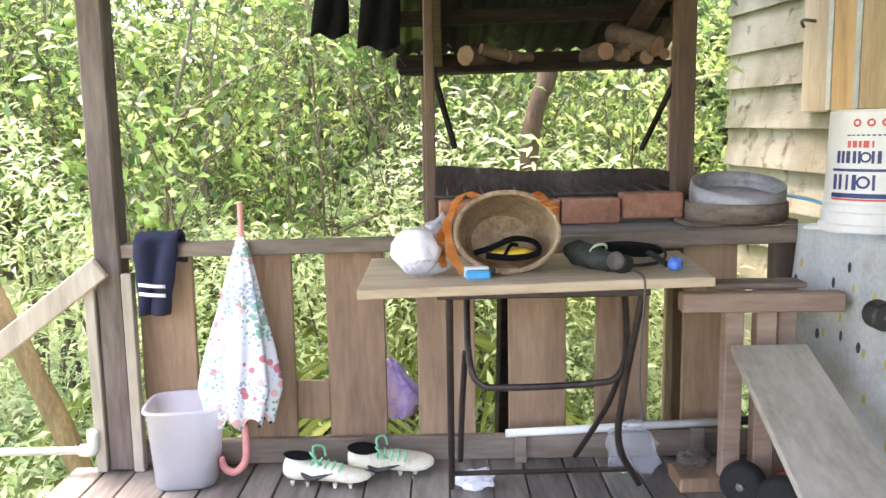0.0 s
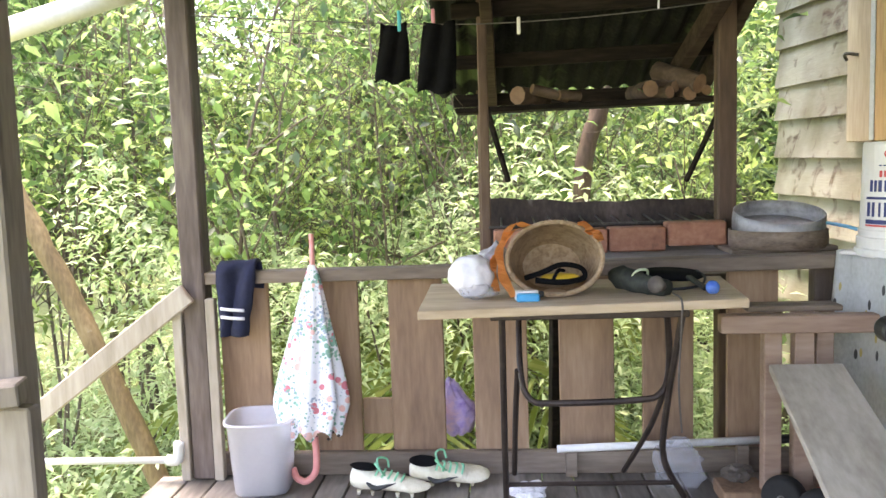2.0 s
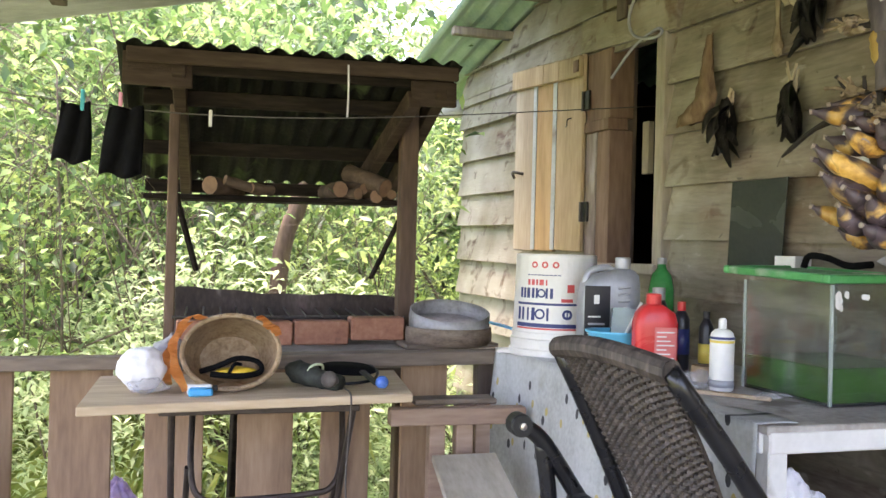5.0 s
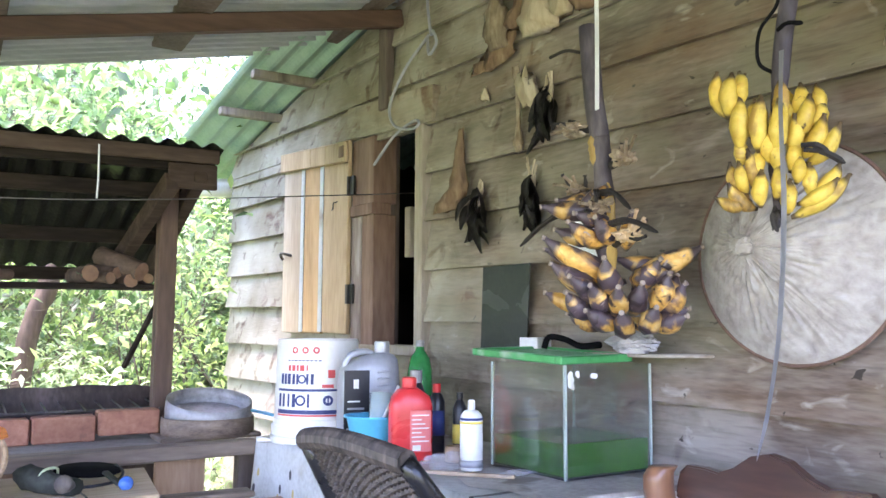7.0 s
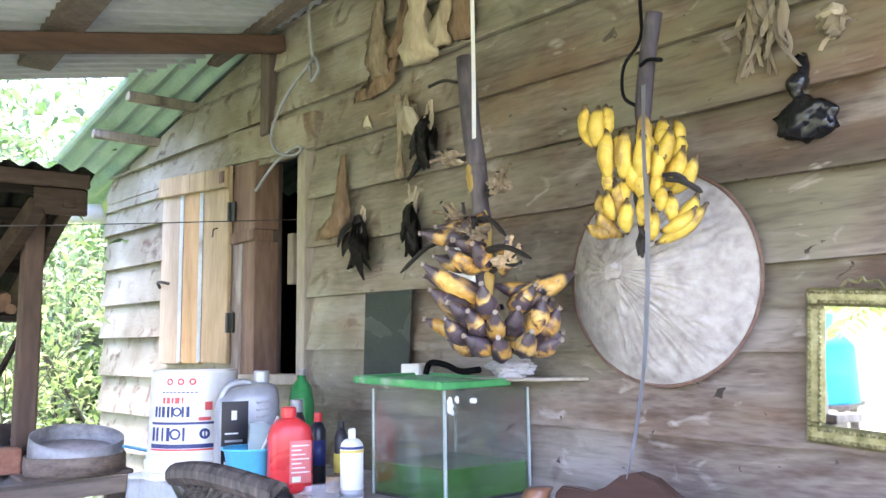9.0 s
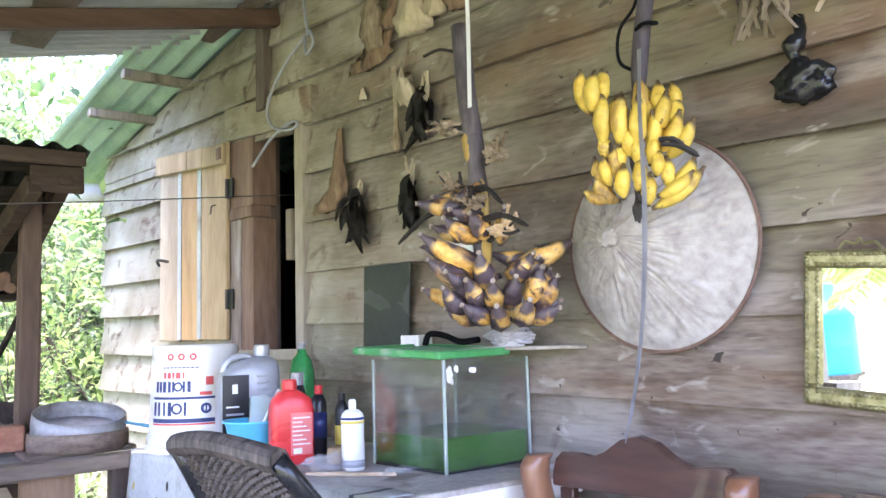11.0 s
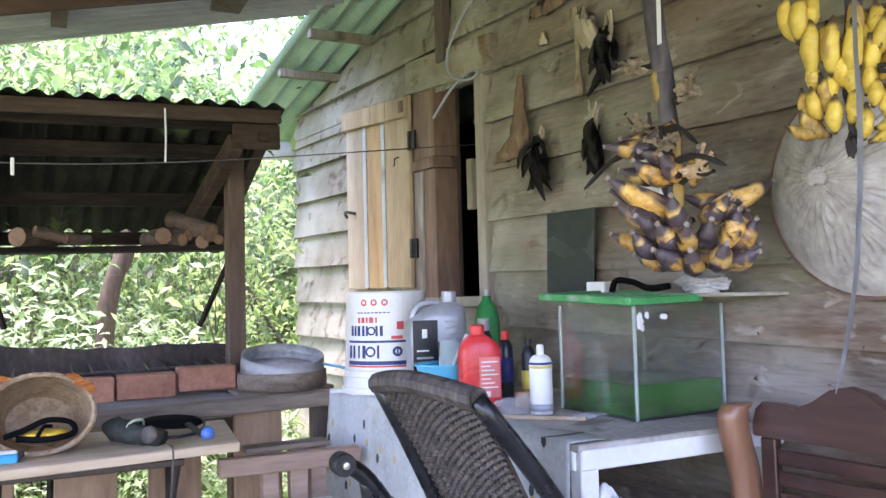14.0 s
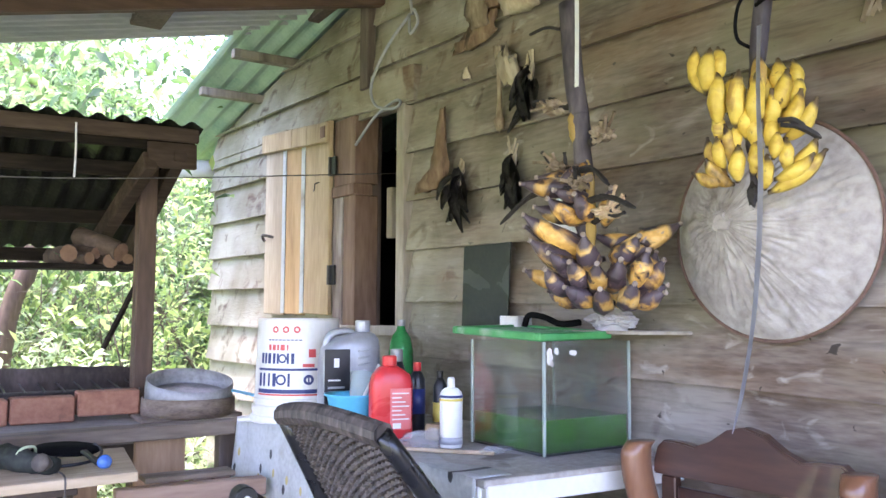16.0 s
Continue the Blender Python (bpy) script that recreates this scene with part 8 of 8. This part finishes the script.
def dry_bundle(label, y, z0, z1, mt, seed, spread=0.05, strands=14, off=0.035, name="dried_husk", broad=1.0):
    """A hanging bundle of dry husks: ragged folded strips gathered at the top."""
    b = thing(name, label, "dried plant", (wx(y), y, z0), group="dried bundles on the wall")
    rnd = random.Random(seed)
    for k in range(strands):
        bm = bmesh.new()
        L = (z0 - z1) * rnd.uniform(0.55, 1.05)
        dy = rnd.uniform(-spread, spread) * 1.35
        w0 = rnd.uniform(0.010, 0.032) * broad
        rows = []
        for i in range(8):
            t = i / 7
            yy = y + dy * (t ** 0.7) + 0.014 * math.sin(t * 7 + k)
            o = off + 0.015 + 0.022 * math.sin(t * 5 + k * 1.7) * t + 0.01 * rnd.random()
            w = w0 * (0.4 + 1.2 * math.sin(math.pi * min(0.95, t + 0.12))) * rnd.uniform(0.7, 1.2)
            z = z0 - L * t
            rows.append([bm.verts.new((wx(yy + s * w, o + 0.012 * (s == 0)), yy + s * w, z + rnd.uniform(-0.006, 0.006))) for s in (-1, 0, 1)])
        fs = [bm.faces.new((a[j], a[j + 1], c[j + 1], c[j])) for a, c in zip(rows, rows[1:]) for j in (0, 1)]
        bmesh.ops.solidify(bm, geom=fs, thickness=0.002)
        part("husk_strip", bm, mt, b)
    bm = crumple((wx(y, off + 0.02), y, z0 - 0.01), (0.02, 0.03, 0.022), seed, 2, 0.5)
    part("tie", bm, mt, b)
    return b


M_corn = material("pale_husk", [(0.30, 0.23, 0.15), (0.44, 0.36, 0.25), (0.55, 0.47, 0.35)], 14, (1, 1, 0.3), 0.85, bump=0.5, per_object=0.2)


def husk_piece(label, points, mt, seed, rough=0.010):
    """A dried flap or root: stations (y, z, half width, half depth) along the wall, wrinkled lengthwise."""
    b = thing("dried_husk", label, "dried plant", (wx(points[0][0]), points[0][0], points[0][1]), group="dried bundles on the wall")
    bm = bmesh.new()
    rings, n = [], 18
    fine = []
    for p, q in zip(points, points[1:]):
        fine += [tuple(u + (v - u) * k / 4 for u, v in zip(p, q)) for k in range(4)]
    fine.append(points[-1])
    for i, (y, z, w, d) in enumerate(fine):
        ring = []
        for k in range(n):
            a = k * math.tau / n
            crease = 1 + 0.22 * math.sin(a * 7 + seed + z * 30) + 0.55 * noise.noise(Vector((math.cos(a) * 1.6, math.sin(a) * 1.6, z * 22 + seed)))
            yy = y + w * crease * math.cos(a)
            ring.append(bm.verts.new((wx(yy, 0.052 + d + d * crease * math.sin(a)), yy, z + rough * noise.noise(Vector((a, z * 30, seed))) * 2)))
        rings.append(ring)
    for p, q in zip(rings, rings[1:]):
        for k in range(n):
            bm.faces.new((p[k], p[(k + 1) % n], q[(k + 1) % n], q[k]))
    bm.faces.new(rings[0][::-1])
    bm.faces.new(rings[-1])
    bmesh.ops.recalc_face_normals(bm, faces=bm.faces)
    part("husk", bm, mt, b, smooth=True)
    return b


def leaf_cluster(label, y, z0, z1, count, seed, spread, mt, tuft=0.0):
    """Withered leaf blades that hang from one point, folded along the middle, with a frayed pale neck."""
    b = thing("withered_leaves", label, "dried plant", (wx(y), y, z0), group="dried bundles on the wall")
    rnd = random.Random(seed)
    for k in range(count):
        t0 = rnd.random()
        root = Vector((wx(y, 0.06), y + rnd.uniform(-0.35, 0.35) * spread, z0 - (z0 - z1) * 0.55 * t0))
        d = Vector((rnd.uniform(-0.35, 0.05), rnd.uniform(-1, 1) * (0.35 + 0.5 * t0), -rnd.uniform(0.5, 1))).normalized()
        length = (z0 - z1) * rnd.uniform(0.30, 0.55)
        w = rnd.uniform(0.012, 0.022)
        side = d.cross(Vector((-1, rnd.uniform(-0.5, 0.5), 0.3))).normalized()
        nrm = side.cross(d)
        bm = bmesh.new()
        rows = []
        for i in range(6):
            t = i / 5
            c = root + d * length * t + nrm * 0.02 * math.sin(t * 3 + k) + Vector((0, 0, -0.02 * t * t))
            hw = w * (0.25 + 1.1 * math.sin(math.pi * min(0.97, t * 0.9 + 0.08)))
            rows.append([bm.verts.new(c + side * hw * q + nrm * 0.5 * hw * abs(q)) for q in (-1, 0, 1)])
        fs = [bm.faces.new((p[j], p[j + 1], q[j + 1], q[j])) for p, q in zip(rows, rows[1:]) for j in (0, 1)]
        bmesh.ops.solidify(bm, geom=fs, thickness=0.0015)
        part("leaf", bm, mt, b, smooth=True)
    for k in range(5):
        yy = y + rnd.uniform(-0.02, 0.02)
        bm = bmesh.new()
        tube(bm, smooth_path([(wx(yy, 0.05), yy + rnd.uniform(-0.02, 0.03), z0 + rnd.uniform(0.01, 0.05) + tuft), (wx(yy, 0.06), yy, z0 - 0.01), (wx(yy, 0.075), yy + rnd.uniform(-0.02, 0.02), z0 - 0.07)], 4), [0.004] * 4 + [0.008] * 4 + [0.003], 5)
        part("neck_fibre", bm, M_corn, b, "pale frayed fibre")
    return b


M_blackleaf = material("black_withered_leaf", [(0.006, 0.005, 0.005), (0.018, 0.015, 0.013), (0.05, 0.042, 0.036)], 18, (1, 1, 1), 0.42, bump=0.3)
M_hide = material("brown_leathery_husk", [(0.10, 0.06, 0.035), (0.20, 0.125, 0.075), (0.30, 0.21, 0.135)], 16, (1, 1, 0.35), 0.85, bump=0.6, spots=[((0.06, 0.035, 0.02), 12, 0.60)])
husk_piece("dark ribbed dried husk with a pale head", [(2.14, 2.545, 0.012, 0.006), (2.135, 2.49, 0.026, 0.014), (2.138, 2.42, 0.024, 0.014), (2.14, 2.37, 0.052, 0.02), (2.13, 2.27, 0.06, 0.02), (2.13, 2.225, 0.045, 0.012)], M_fibre, 1)
husk_piece("flat torn leathery brown husk on the wall", [(2.10, 2.275, 0.05, 0.006), (2.14, 2.22, 0.085, 0.007), (2.17, 2.19, 0.12, 0.006), (2.20, 2.172, 0.10, 0.004)], M_hide, 2, 0.02)
husk_piece("pale dried root piece with a swollen foot", [(1.95, 2.56, 0.03, 0.02), (1.965, 2.45, 0.028, 0.02), (2.0, 2.35, 0.026, 0.018), (2.03, 2.30, 0.045, 0.022), (2.025, 2.275, 0.035, 0.016)], M_hide, 3)
husk_piece("pale dried root piece with a swollen foot", [(1.90, 2.56, 0.04, 0.024), (1.90, 2.42, 0.042, 0.024), (1.905, 2.33, 0.05, 0.026), (1.90, 2.26, 0.085, 0.03), (1.90, 2.225, 0.08, 0.02)], M_corn, 4)
husk_piece("pale dried root piece with a flared foot", [(1.745, 2.50, 0.028, 0.018), (1.755, 2.40, 0.026, 0.018), (1.78, 2.31, 0.045, 0.022), (1.795, 2.245, 0.055, 0.02)], M_corn, 5)
husk_piece("brown dried root piece hung high", [(1.68, 2.48, 0.035, 0.02), (1.68, 2.36, 0.036, 0.022), (1.68, 2.28, 0.042, 0.024), (1.678, 2.238, 0.036, 0.018)], M_hide, 6)
husk_piece("torn brown bark piece shaped like a boot", [(2.36, 1.975, 0.010, 0.006), (2.365, 1.90, 0.024, 0.010), (2.365, 1.80, 0.036, 0.014), (2.37, 1.74, 0.05, 0.018), (2.42, 1.69, 0.085, 0.02), (2.46, 1.66, 0.06, 0.014)], M_hide, 7)
husk_piece("thin grey dried stem nailed to the wall", [(2.035, 2.135, 0.016, 0.008), (2.03, 2.06, 0.010, 0.006), (2.025, 1.92, 0.008, 0.006), (2.022, 1.85, 0.022, 0.012), (2.02, 1.822, 0.012, 0.008)], M_fibre, 8)
husk_piece("small pale scab of dry bark on the wall", [(2.22, 2.10, 0.008, 0.004), (2.22, 2.075, 0.02, 0.006), (2.215, 2.055, 0.024, 0.005)], M_corn, 9)
husk_piece("pale frayed root tuft on the wall", [(1.985, 2.10, 0.02, 0.014), (1.965, 2.06, 0.045, 0.022), (1.935, 1.99, 0.03, 0.018), (1.925, 1.93, 0.01, 0.01)], M_corn, 10, 0.03)
leaf_cluster("black withered leaves hung beside a pale root tuft", 1.87, 2.03, 1.80, 20, 6, 0.06, M_blackleaf)
leaf_cluster("cluster of black withered leaves on the wall", 2.25, 1.72, 1.475, 22, 9, 0.06, M_blackleaf)
leaf_cluster("black withered leaves hung behind the plantains", 1.955, 1.73, 1.49, 16, 10, 0.05, M_blackleaf, 0.02)
t = thing("plastic_sheet", "torn white plastic sheet hung behind the plantains", "plastic sheet", (1.80, 1.50, 1.45))
bm = bmesh.new()
sheet(bm, lambda u, v: Vector((wx(1.55, 0.10) + 0.02 * noise.noise(Vector((u * 3, v * 3, 2))), 1.70 + (0.15 - 0.12 * v) * (u - 0.5) * 1.2 - 0.04 * v, 1.41 + 0.20 * v + 0.02 * noise.noise(Vector((u * 5, v * 5, 7))))), 14, 14, 0.001)
part("sheet", bm, M_whiteplastic, t, smooth=True)
dry_bundle("pale dry grass tuft tied with blue cloth", 0.665, 2.08, 1.85, M_corn, 11, 0.06, 24, 0.04, broad=0.3)
dry_bundle("pale dry fan leaf on the wall", 0.525, 1.97, 1.87, M_corn, 12, 0.02, 8, 0.02, broad=0.5)
t = thing("blue_cloth", "scrap of blue and silver cloth tied on the wall", "cloth", (2.02, 0.63, 2.06))
part("cloth", crumple((wx(0.61, 0.09), 0.61, 2.055), (0.03, 0.05, 0.025), 91, 3, 0.5), M_bluerope, t)
part("foil", crumple((wx(0.575, 0.08), 0.575, 2.09), (0.02, 0.04, 0.03), 92, 3, 0.6), M_greybag, t)
t = thing("nylon_strap", "curling grey nylon strap hung from the roof beam", "strap", (1.83, 2.6, 2.4))
for pts in ([(1.80, 2.60, 2.75), (1.80, 2.54, 2.42), (1.79, 2.50, 2.40), (1.79, 2.47, 2.34), (1.79, 2.53, 2.31), (1.80, 2.56, 2.39)],
            [(1.80, 2.55, 2.40), (1.78, 2.72, 2.30), (1.77, 2.84, 2.17), (1.77, 2.80, 2.07), (1.78, 2.66, 2.025), (1.79, 2.61, 2.04), (1.79, 2.66, 2.06), (1.77, 2.80, 2.02), (1.75, 2.95, 1.92)]):
    bm = bmesh.new()
    tube(bm, smooth_path(pts, 6), 0.0065, 6)
    part("strap", bm, M_greystrap, t, smooth=True)
for y, z0, z1 in ((2.93, 2.17, 2.62),):
    bm = bmesh.new()
    box(bm, (-0.03, -0.035, z0), (0.012, 0.035, z1), 0.004, on_wall(y, 0, 0.045))
    tagged(part("wall_post", bm, M_post), "short dark post carrying the rafter end", "post", kind="structure")

# ---- chairs ----
M_weave = material("dark_rattan", [(0.022, 0.018, 0.015), (0.06, 0.047, 0.04), (0.115, 0.092, 0.078)], 60, (1, 1, 0.3), 0.6, bump=0.5)
M_tubeblack = material("black_tube", [(0.007, 0.007, 0.008), (0.016, 0.016, 0.017)], 12, (1, 1, 1), 0.28, bump=0.05)


def build_rattan_chair():
    c = thing("rattan_chair", "dark woven rattan chair with a black tube frame", "chair", (1.1, 1.25, 0))
    A, B = Vector((0.878, 1.45, 0.945)), Vector((0.908, 1.03, 0.950))
    A2, B2 = A + (Vector((1.003, 1.45, 0.672)) - A) * 1.9, B + (Vector((1.055, 1.03, 0.75)) - B) * 2.1
    bulge = lambda t: Vector((0.006 * math.sin(t * math.pi), 0, 0.010 * math.sin(t * math.pi)))
    for name, p, q in (("frame_tube", A, A2), ("frame_tube", B, B2)):
        bm = bmesh.new()
        pts = [p.lerp(q, t) + bulge(t) for t in [k / 10 for k in range(11)]]
        pts = pts + [pts[-1] + Vector((0.02, 0, -0.12)), pts[-1] + Vector((0.0, 0, -0.25)), Vector((pts[-1].x - 0.03, pts[-1].y, 0.0))]
        tube(bm, pts, 0.0195, 10)
        part(name, bm, M_tubeblack, c, smooth=True)
    # woven back: flat strands over uprights
    def surf(u, v):
        p = A.lerp(B, u) + Vector((0, 0, 0.018 * math.sin(u * math.pi)))
        q = A2.lerp(B2, u)
        sag = Vector((-0.02, 0, 0)) * math.sin(u * math.pi)
        return p.lerp(q, v) + bulge(v) + sag
    n = (surf(0.5, 0.5) - surf(0.4, 0.5)).cross(surf(0.5, 0.6) - surf(0.5, 0.5)).normalized()
    nu, nv = 22, 62
    for j in range(nv):
        v = (j + 0.5) / nv * 0.97 + 0.01
        pts = [surf(0.03 + 0.16 * v + 0.94 * i / (nu * 2) * (1 - 0.46 * v), v) + n * (0.0042 * (1 if (i // 2 + j) % 2 else -1)) for i in range(nu * 2 + 1)]
        bm = bmesh.new()
        tube(bm, pts, 0.0046, 4, False)
        part("strand", bm, M_weave, c)
    for i in range(nu + 1):
        bm = bmesh.new()
        tube(bm, [surf(0.03 + 0.16 * k / 12 + 0.94 * i / nu * (1 - 0.46 * k / 12), k / 12) for k in range(13)], 0.0045, 4, False)
        part("upright", bm, M_weave, c)
    for k in range(52):
        bm = bmesh.new()
        t = k / 51
        p = surf(t, 0.0)
        d = (surf(min(1, t + 0.01), 0) - surf(max(0, t - 0.01), 0)).normalized()
        x = Vector((0, 0, 1))
        y = d.cross(x).normalized()
        tube(bm, [p + (x * math.cos(a) + y * math.sin(a)) * 0.021 + d * (0.004 * a / math.tau) for a in [q * math.tau / 10 for q in range(11)]], 0.0045, 4, False)
        part("wrapping", bm, M_weave, c)
    bm = bmesh.new()
    tube(bm, [surf(k / 10, 0.0) for k in range(11)], 0.018, 8)
    part("top_rail", bm, M_weave, c)
    bm = slab([(A2.x - 0.02, 1.45, 0), (B2.x - 0.02, 1.06, 0), (B2.x + 0.30, 1.06, 0.0), (A2.x + 0.32, 1.45, 0)], 0.42, 0.03, 0.008)
    part("seat", bm, M_weave, c)
    for x, y in ((B2.x + 0.28, 1.08), (A2.x + 0.28, 1.43)):
        bm = bmesh.new()
        tube(bm, [(x, y, 0.40), (x, y, 0.0)], 0.014, 8)
        part("leg", bm, M_tubeblack, c, smooth=True)


build_rattan_chair()


def build_stroller():
    s = thing("folded_stroller", "folded black stroller frame with grey mesh seat", "stroller", (1.0, 1.5, 0))
    for pts, r in (([(0.80, 1.50, 0.765), (0.815, 1.50, 0.76), (0.87, 1.50, 0.715), (0.96, 1.50, 0.585), (1.06, 1.50, 0.45), (1.13, 1.5, 0.34), (1.2, 1.5, 0.012)], 0.02),
                   ([(0.865, 1.505, 0.72), (0.882, 1.505, 0.62), (0.895, 1.505, 0.50), (0.91, 1.505, 0.38), (0.92, 1.505, 0.012)], 0.02),
                   ([(0.93, 1.50, 0.585), (0.96, 1.49, 0.575), (1.0, 1.49, 0.545), (1.04, 1.49, 0.50)], 0.018)):
        bm = bmesh.new()
        tube(bm, smooth_path(pts, 5), r, 10)
        part("frame_tube", bm, M_tubeblack, s, smooth=True)
    for p, r in (((0.80, 1.485, 0.765), 0.027), ((0.955, 1.475, 0.57), 0.032)):
        bm = bmesh.new()
        lathe(bm, [(0, -0.025), (r * 0.9, -0.025), (r, -0.018), (r, 0.018), (r * 0.9, 0.025), (0, 0.025)], 18, pose(*p, 90, 0, 0))
        j = part("joint", bm, M_black, s, smooth=False)
        bm = bmesh.new()
        lathe(bm, [(0, 0), (0.008, 0), (0.008, 0.006), (0, 0.007)], 12, pose(p[0], p[1] - 0.025, p[2], 90, 0, 0))
        part("rivet", bm, M_chrome, j, "chrome rivet")
    part("mesh_seat", crumple((1.08, 1.50, 0.36), (0.11, 0.10, 0.085), 97, 4, 0.18), M_greymesh, s, "grey mesh fabric roll", smooth=True)


M_greymesh = material("grey_mesh", [(0.08, 0.075, 0.07), (0.15, 0.14, 0.135)], 40, (1, 1, 1), 0.9, bump=0.5)
build_stroller()

M_varnish = material("dark_varnished_wood", [(0.028, 0.013, 0.010), (0.055, 0.025, 0.018), (0.09, 0.042, 0.03)], 7, GY, 0.38, bump=0.12, coat=0.3)
M_varnish_light = material("orange_varnished_wood", [(0.10, 0.042, 0.02), (0.17, 0.075, 0.038), (0.24, 0.115, 0.06)], 7, GZ, 0.35, bump=0.1, coat=0.3)


def build_settee_chair():
    """A carved wooden chair whose back is parallel to the wall; local y runs along it, -x is the front."""
    c = thing("carved_chair", "dark varnished carved wooden chair with slatted back", "chair", (0, 0, 0), group="carved chairs along the wall")
    W = 0.56
    prof = [(-0.245, 0.815), (-0.235, 0.85), (-0.215, 0.868), (-0.17, 0.868), (-0.13, 0.862), (-0.09, 0.878), (-0.045, 0.91), (0, 0.921), (0.045, 0.91), (0.09, 0.878), (0.13, 0.862), (0.17, 0.868), (0.215, 0.868), (0.235, 0.85), (0.245, 0.815)]
    bm = bmesh.new()
    f, b = [], []
    for y, z in prof:
        f.append((bm.verts.new((-0.016, y, z)), bm.verts.new((-0.018, y, 0.785))))
        b.append((bm.verts.new((0.016, y, z)), bm.verts.new((0.014, y, 0.785))))
    for i in range(len(prof) - 1):
        bm.faces.new((f[i][0], f[i + 1][0], f[i + 1][1], f[i][1]))
        bm.faces.new((b[i][1], b[i + 1][1], b[i + 1][0], b[i][0]))
        bm.faces.new((f[i][0], b[i][0], b[i + 1][0], f[i + 1][0]))
        bm.faces.new((f[i][1], f[i + 1][1], b[i + 1][1], b[i][1]))
    for i in (0, -1):
        bm.faces.new((f[i][0], f[i][1], b[i][1], b[i][0]))
    bmesh.ops.recalc_face_normals(bm, faces=bm.faces)
    bmesh.ops.bevel(bm, geom=[e for e in bm.edges if e.calc_face_angle(0) > 0.9], offset=0.004, segments=2, affect='EDGES')
    part("crest_rail", bm, M_varnish, c, "dark curved crest rail")
    for s in (-1, 1):
        bm = bmesh.new()
        # scrolled side post: thick rounded head bending forward
        for dx, r in ((0.0, 1.0),):
            pts = [(-0.04, s * 0.262, 0.862), (-0.055, s * 0.265, 0.84), (-0.05, s * 0.265, 0.78), (-0.028, s * 0.262, 0.70), (-0.022, s * 0.26, 0.60), (-0.03, s * 0.262, 0.48), (-0.04, s * 0.262, 0.36), (-0.02, s * 0.262, 0.0)]
            sp = smooth_path(pts, 4)
            rows = []
            for i, p in enumerate(sp):
                wy, wxx = 0.030, 0.05 if i > 3 else 0.045
                rows.append([bm.verts.new(p + Vector((math.cos(a) * wxx * 0.9, math.sin(a) * wy, 0))) for a in [k * math.tau / 12 for k in range(12)]])
            for a, q in zip(rows, rows[1:]):
                for k in range(12):
                    bm.faces.new((a[k], a[(k + 1) % 12], q[(k + 1) % 12], q[k]))
            bm.faces.new(rows[0][::-1])
            bm.faces.new(rows[-1])
            bmesh.ops.recalc_face_normals(bm, faces=bm.faces)
        part("side_post", bm, M_varnish_light, c, "orange-brown scrolled side post", smooth=True)
        bm = bmesh.new()
        box(bm, (-0.014, s * 0.205 - 0.02, 0.44), (0.012, s * 0.205 + 0.02, 0.783), 0.003)
        part("back_stile", bm, M_varnish, c)
        bm = bmesh.new()
        box(bm, (-0.45, s * 0.265 - 0.022, 0), (-0.40, s * 0.265 + 0.022, 0.394), 0.004)
        part("front_leg", bm, M_varnish, c)
    for z in (0.742, 0.692, 0.642, 0.592, 0.542, 0.492):
        bm = bmesh.new()
        box(bm, (-0.008, -0.184, z - 0.018), (0.008, 0.184, z + 0.018), 0.003)
        part("slat", bm, M_varnish, c)
    bm = bmesh.new()
    box(bm, (-0.44, -0.24, 0.395), (0.0, 0.24, 0.43), 0.006)
    part("seat", bm, M_varnish, c)
    return c


ch = build_settee_chair()
ch.matrix_basis = pose(wx(0.913, 0.27), 0.913, 0, 0, 0, WALL_TURN) @ Matrix.Diagonal((1, 1.035, 1, 1))
copy_thing(ch, pose(wx(0.213, 0.27), 0.213, -0.02, 0, 0, WALL_TURN))
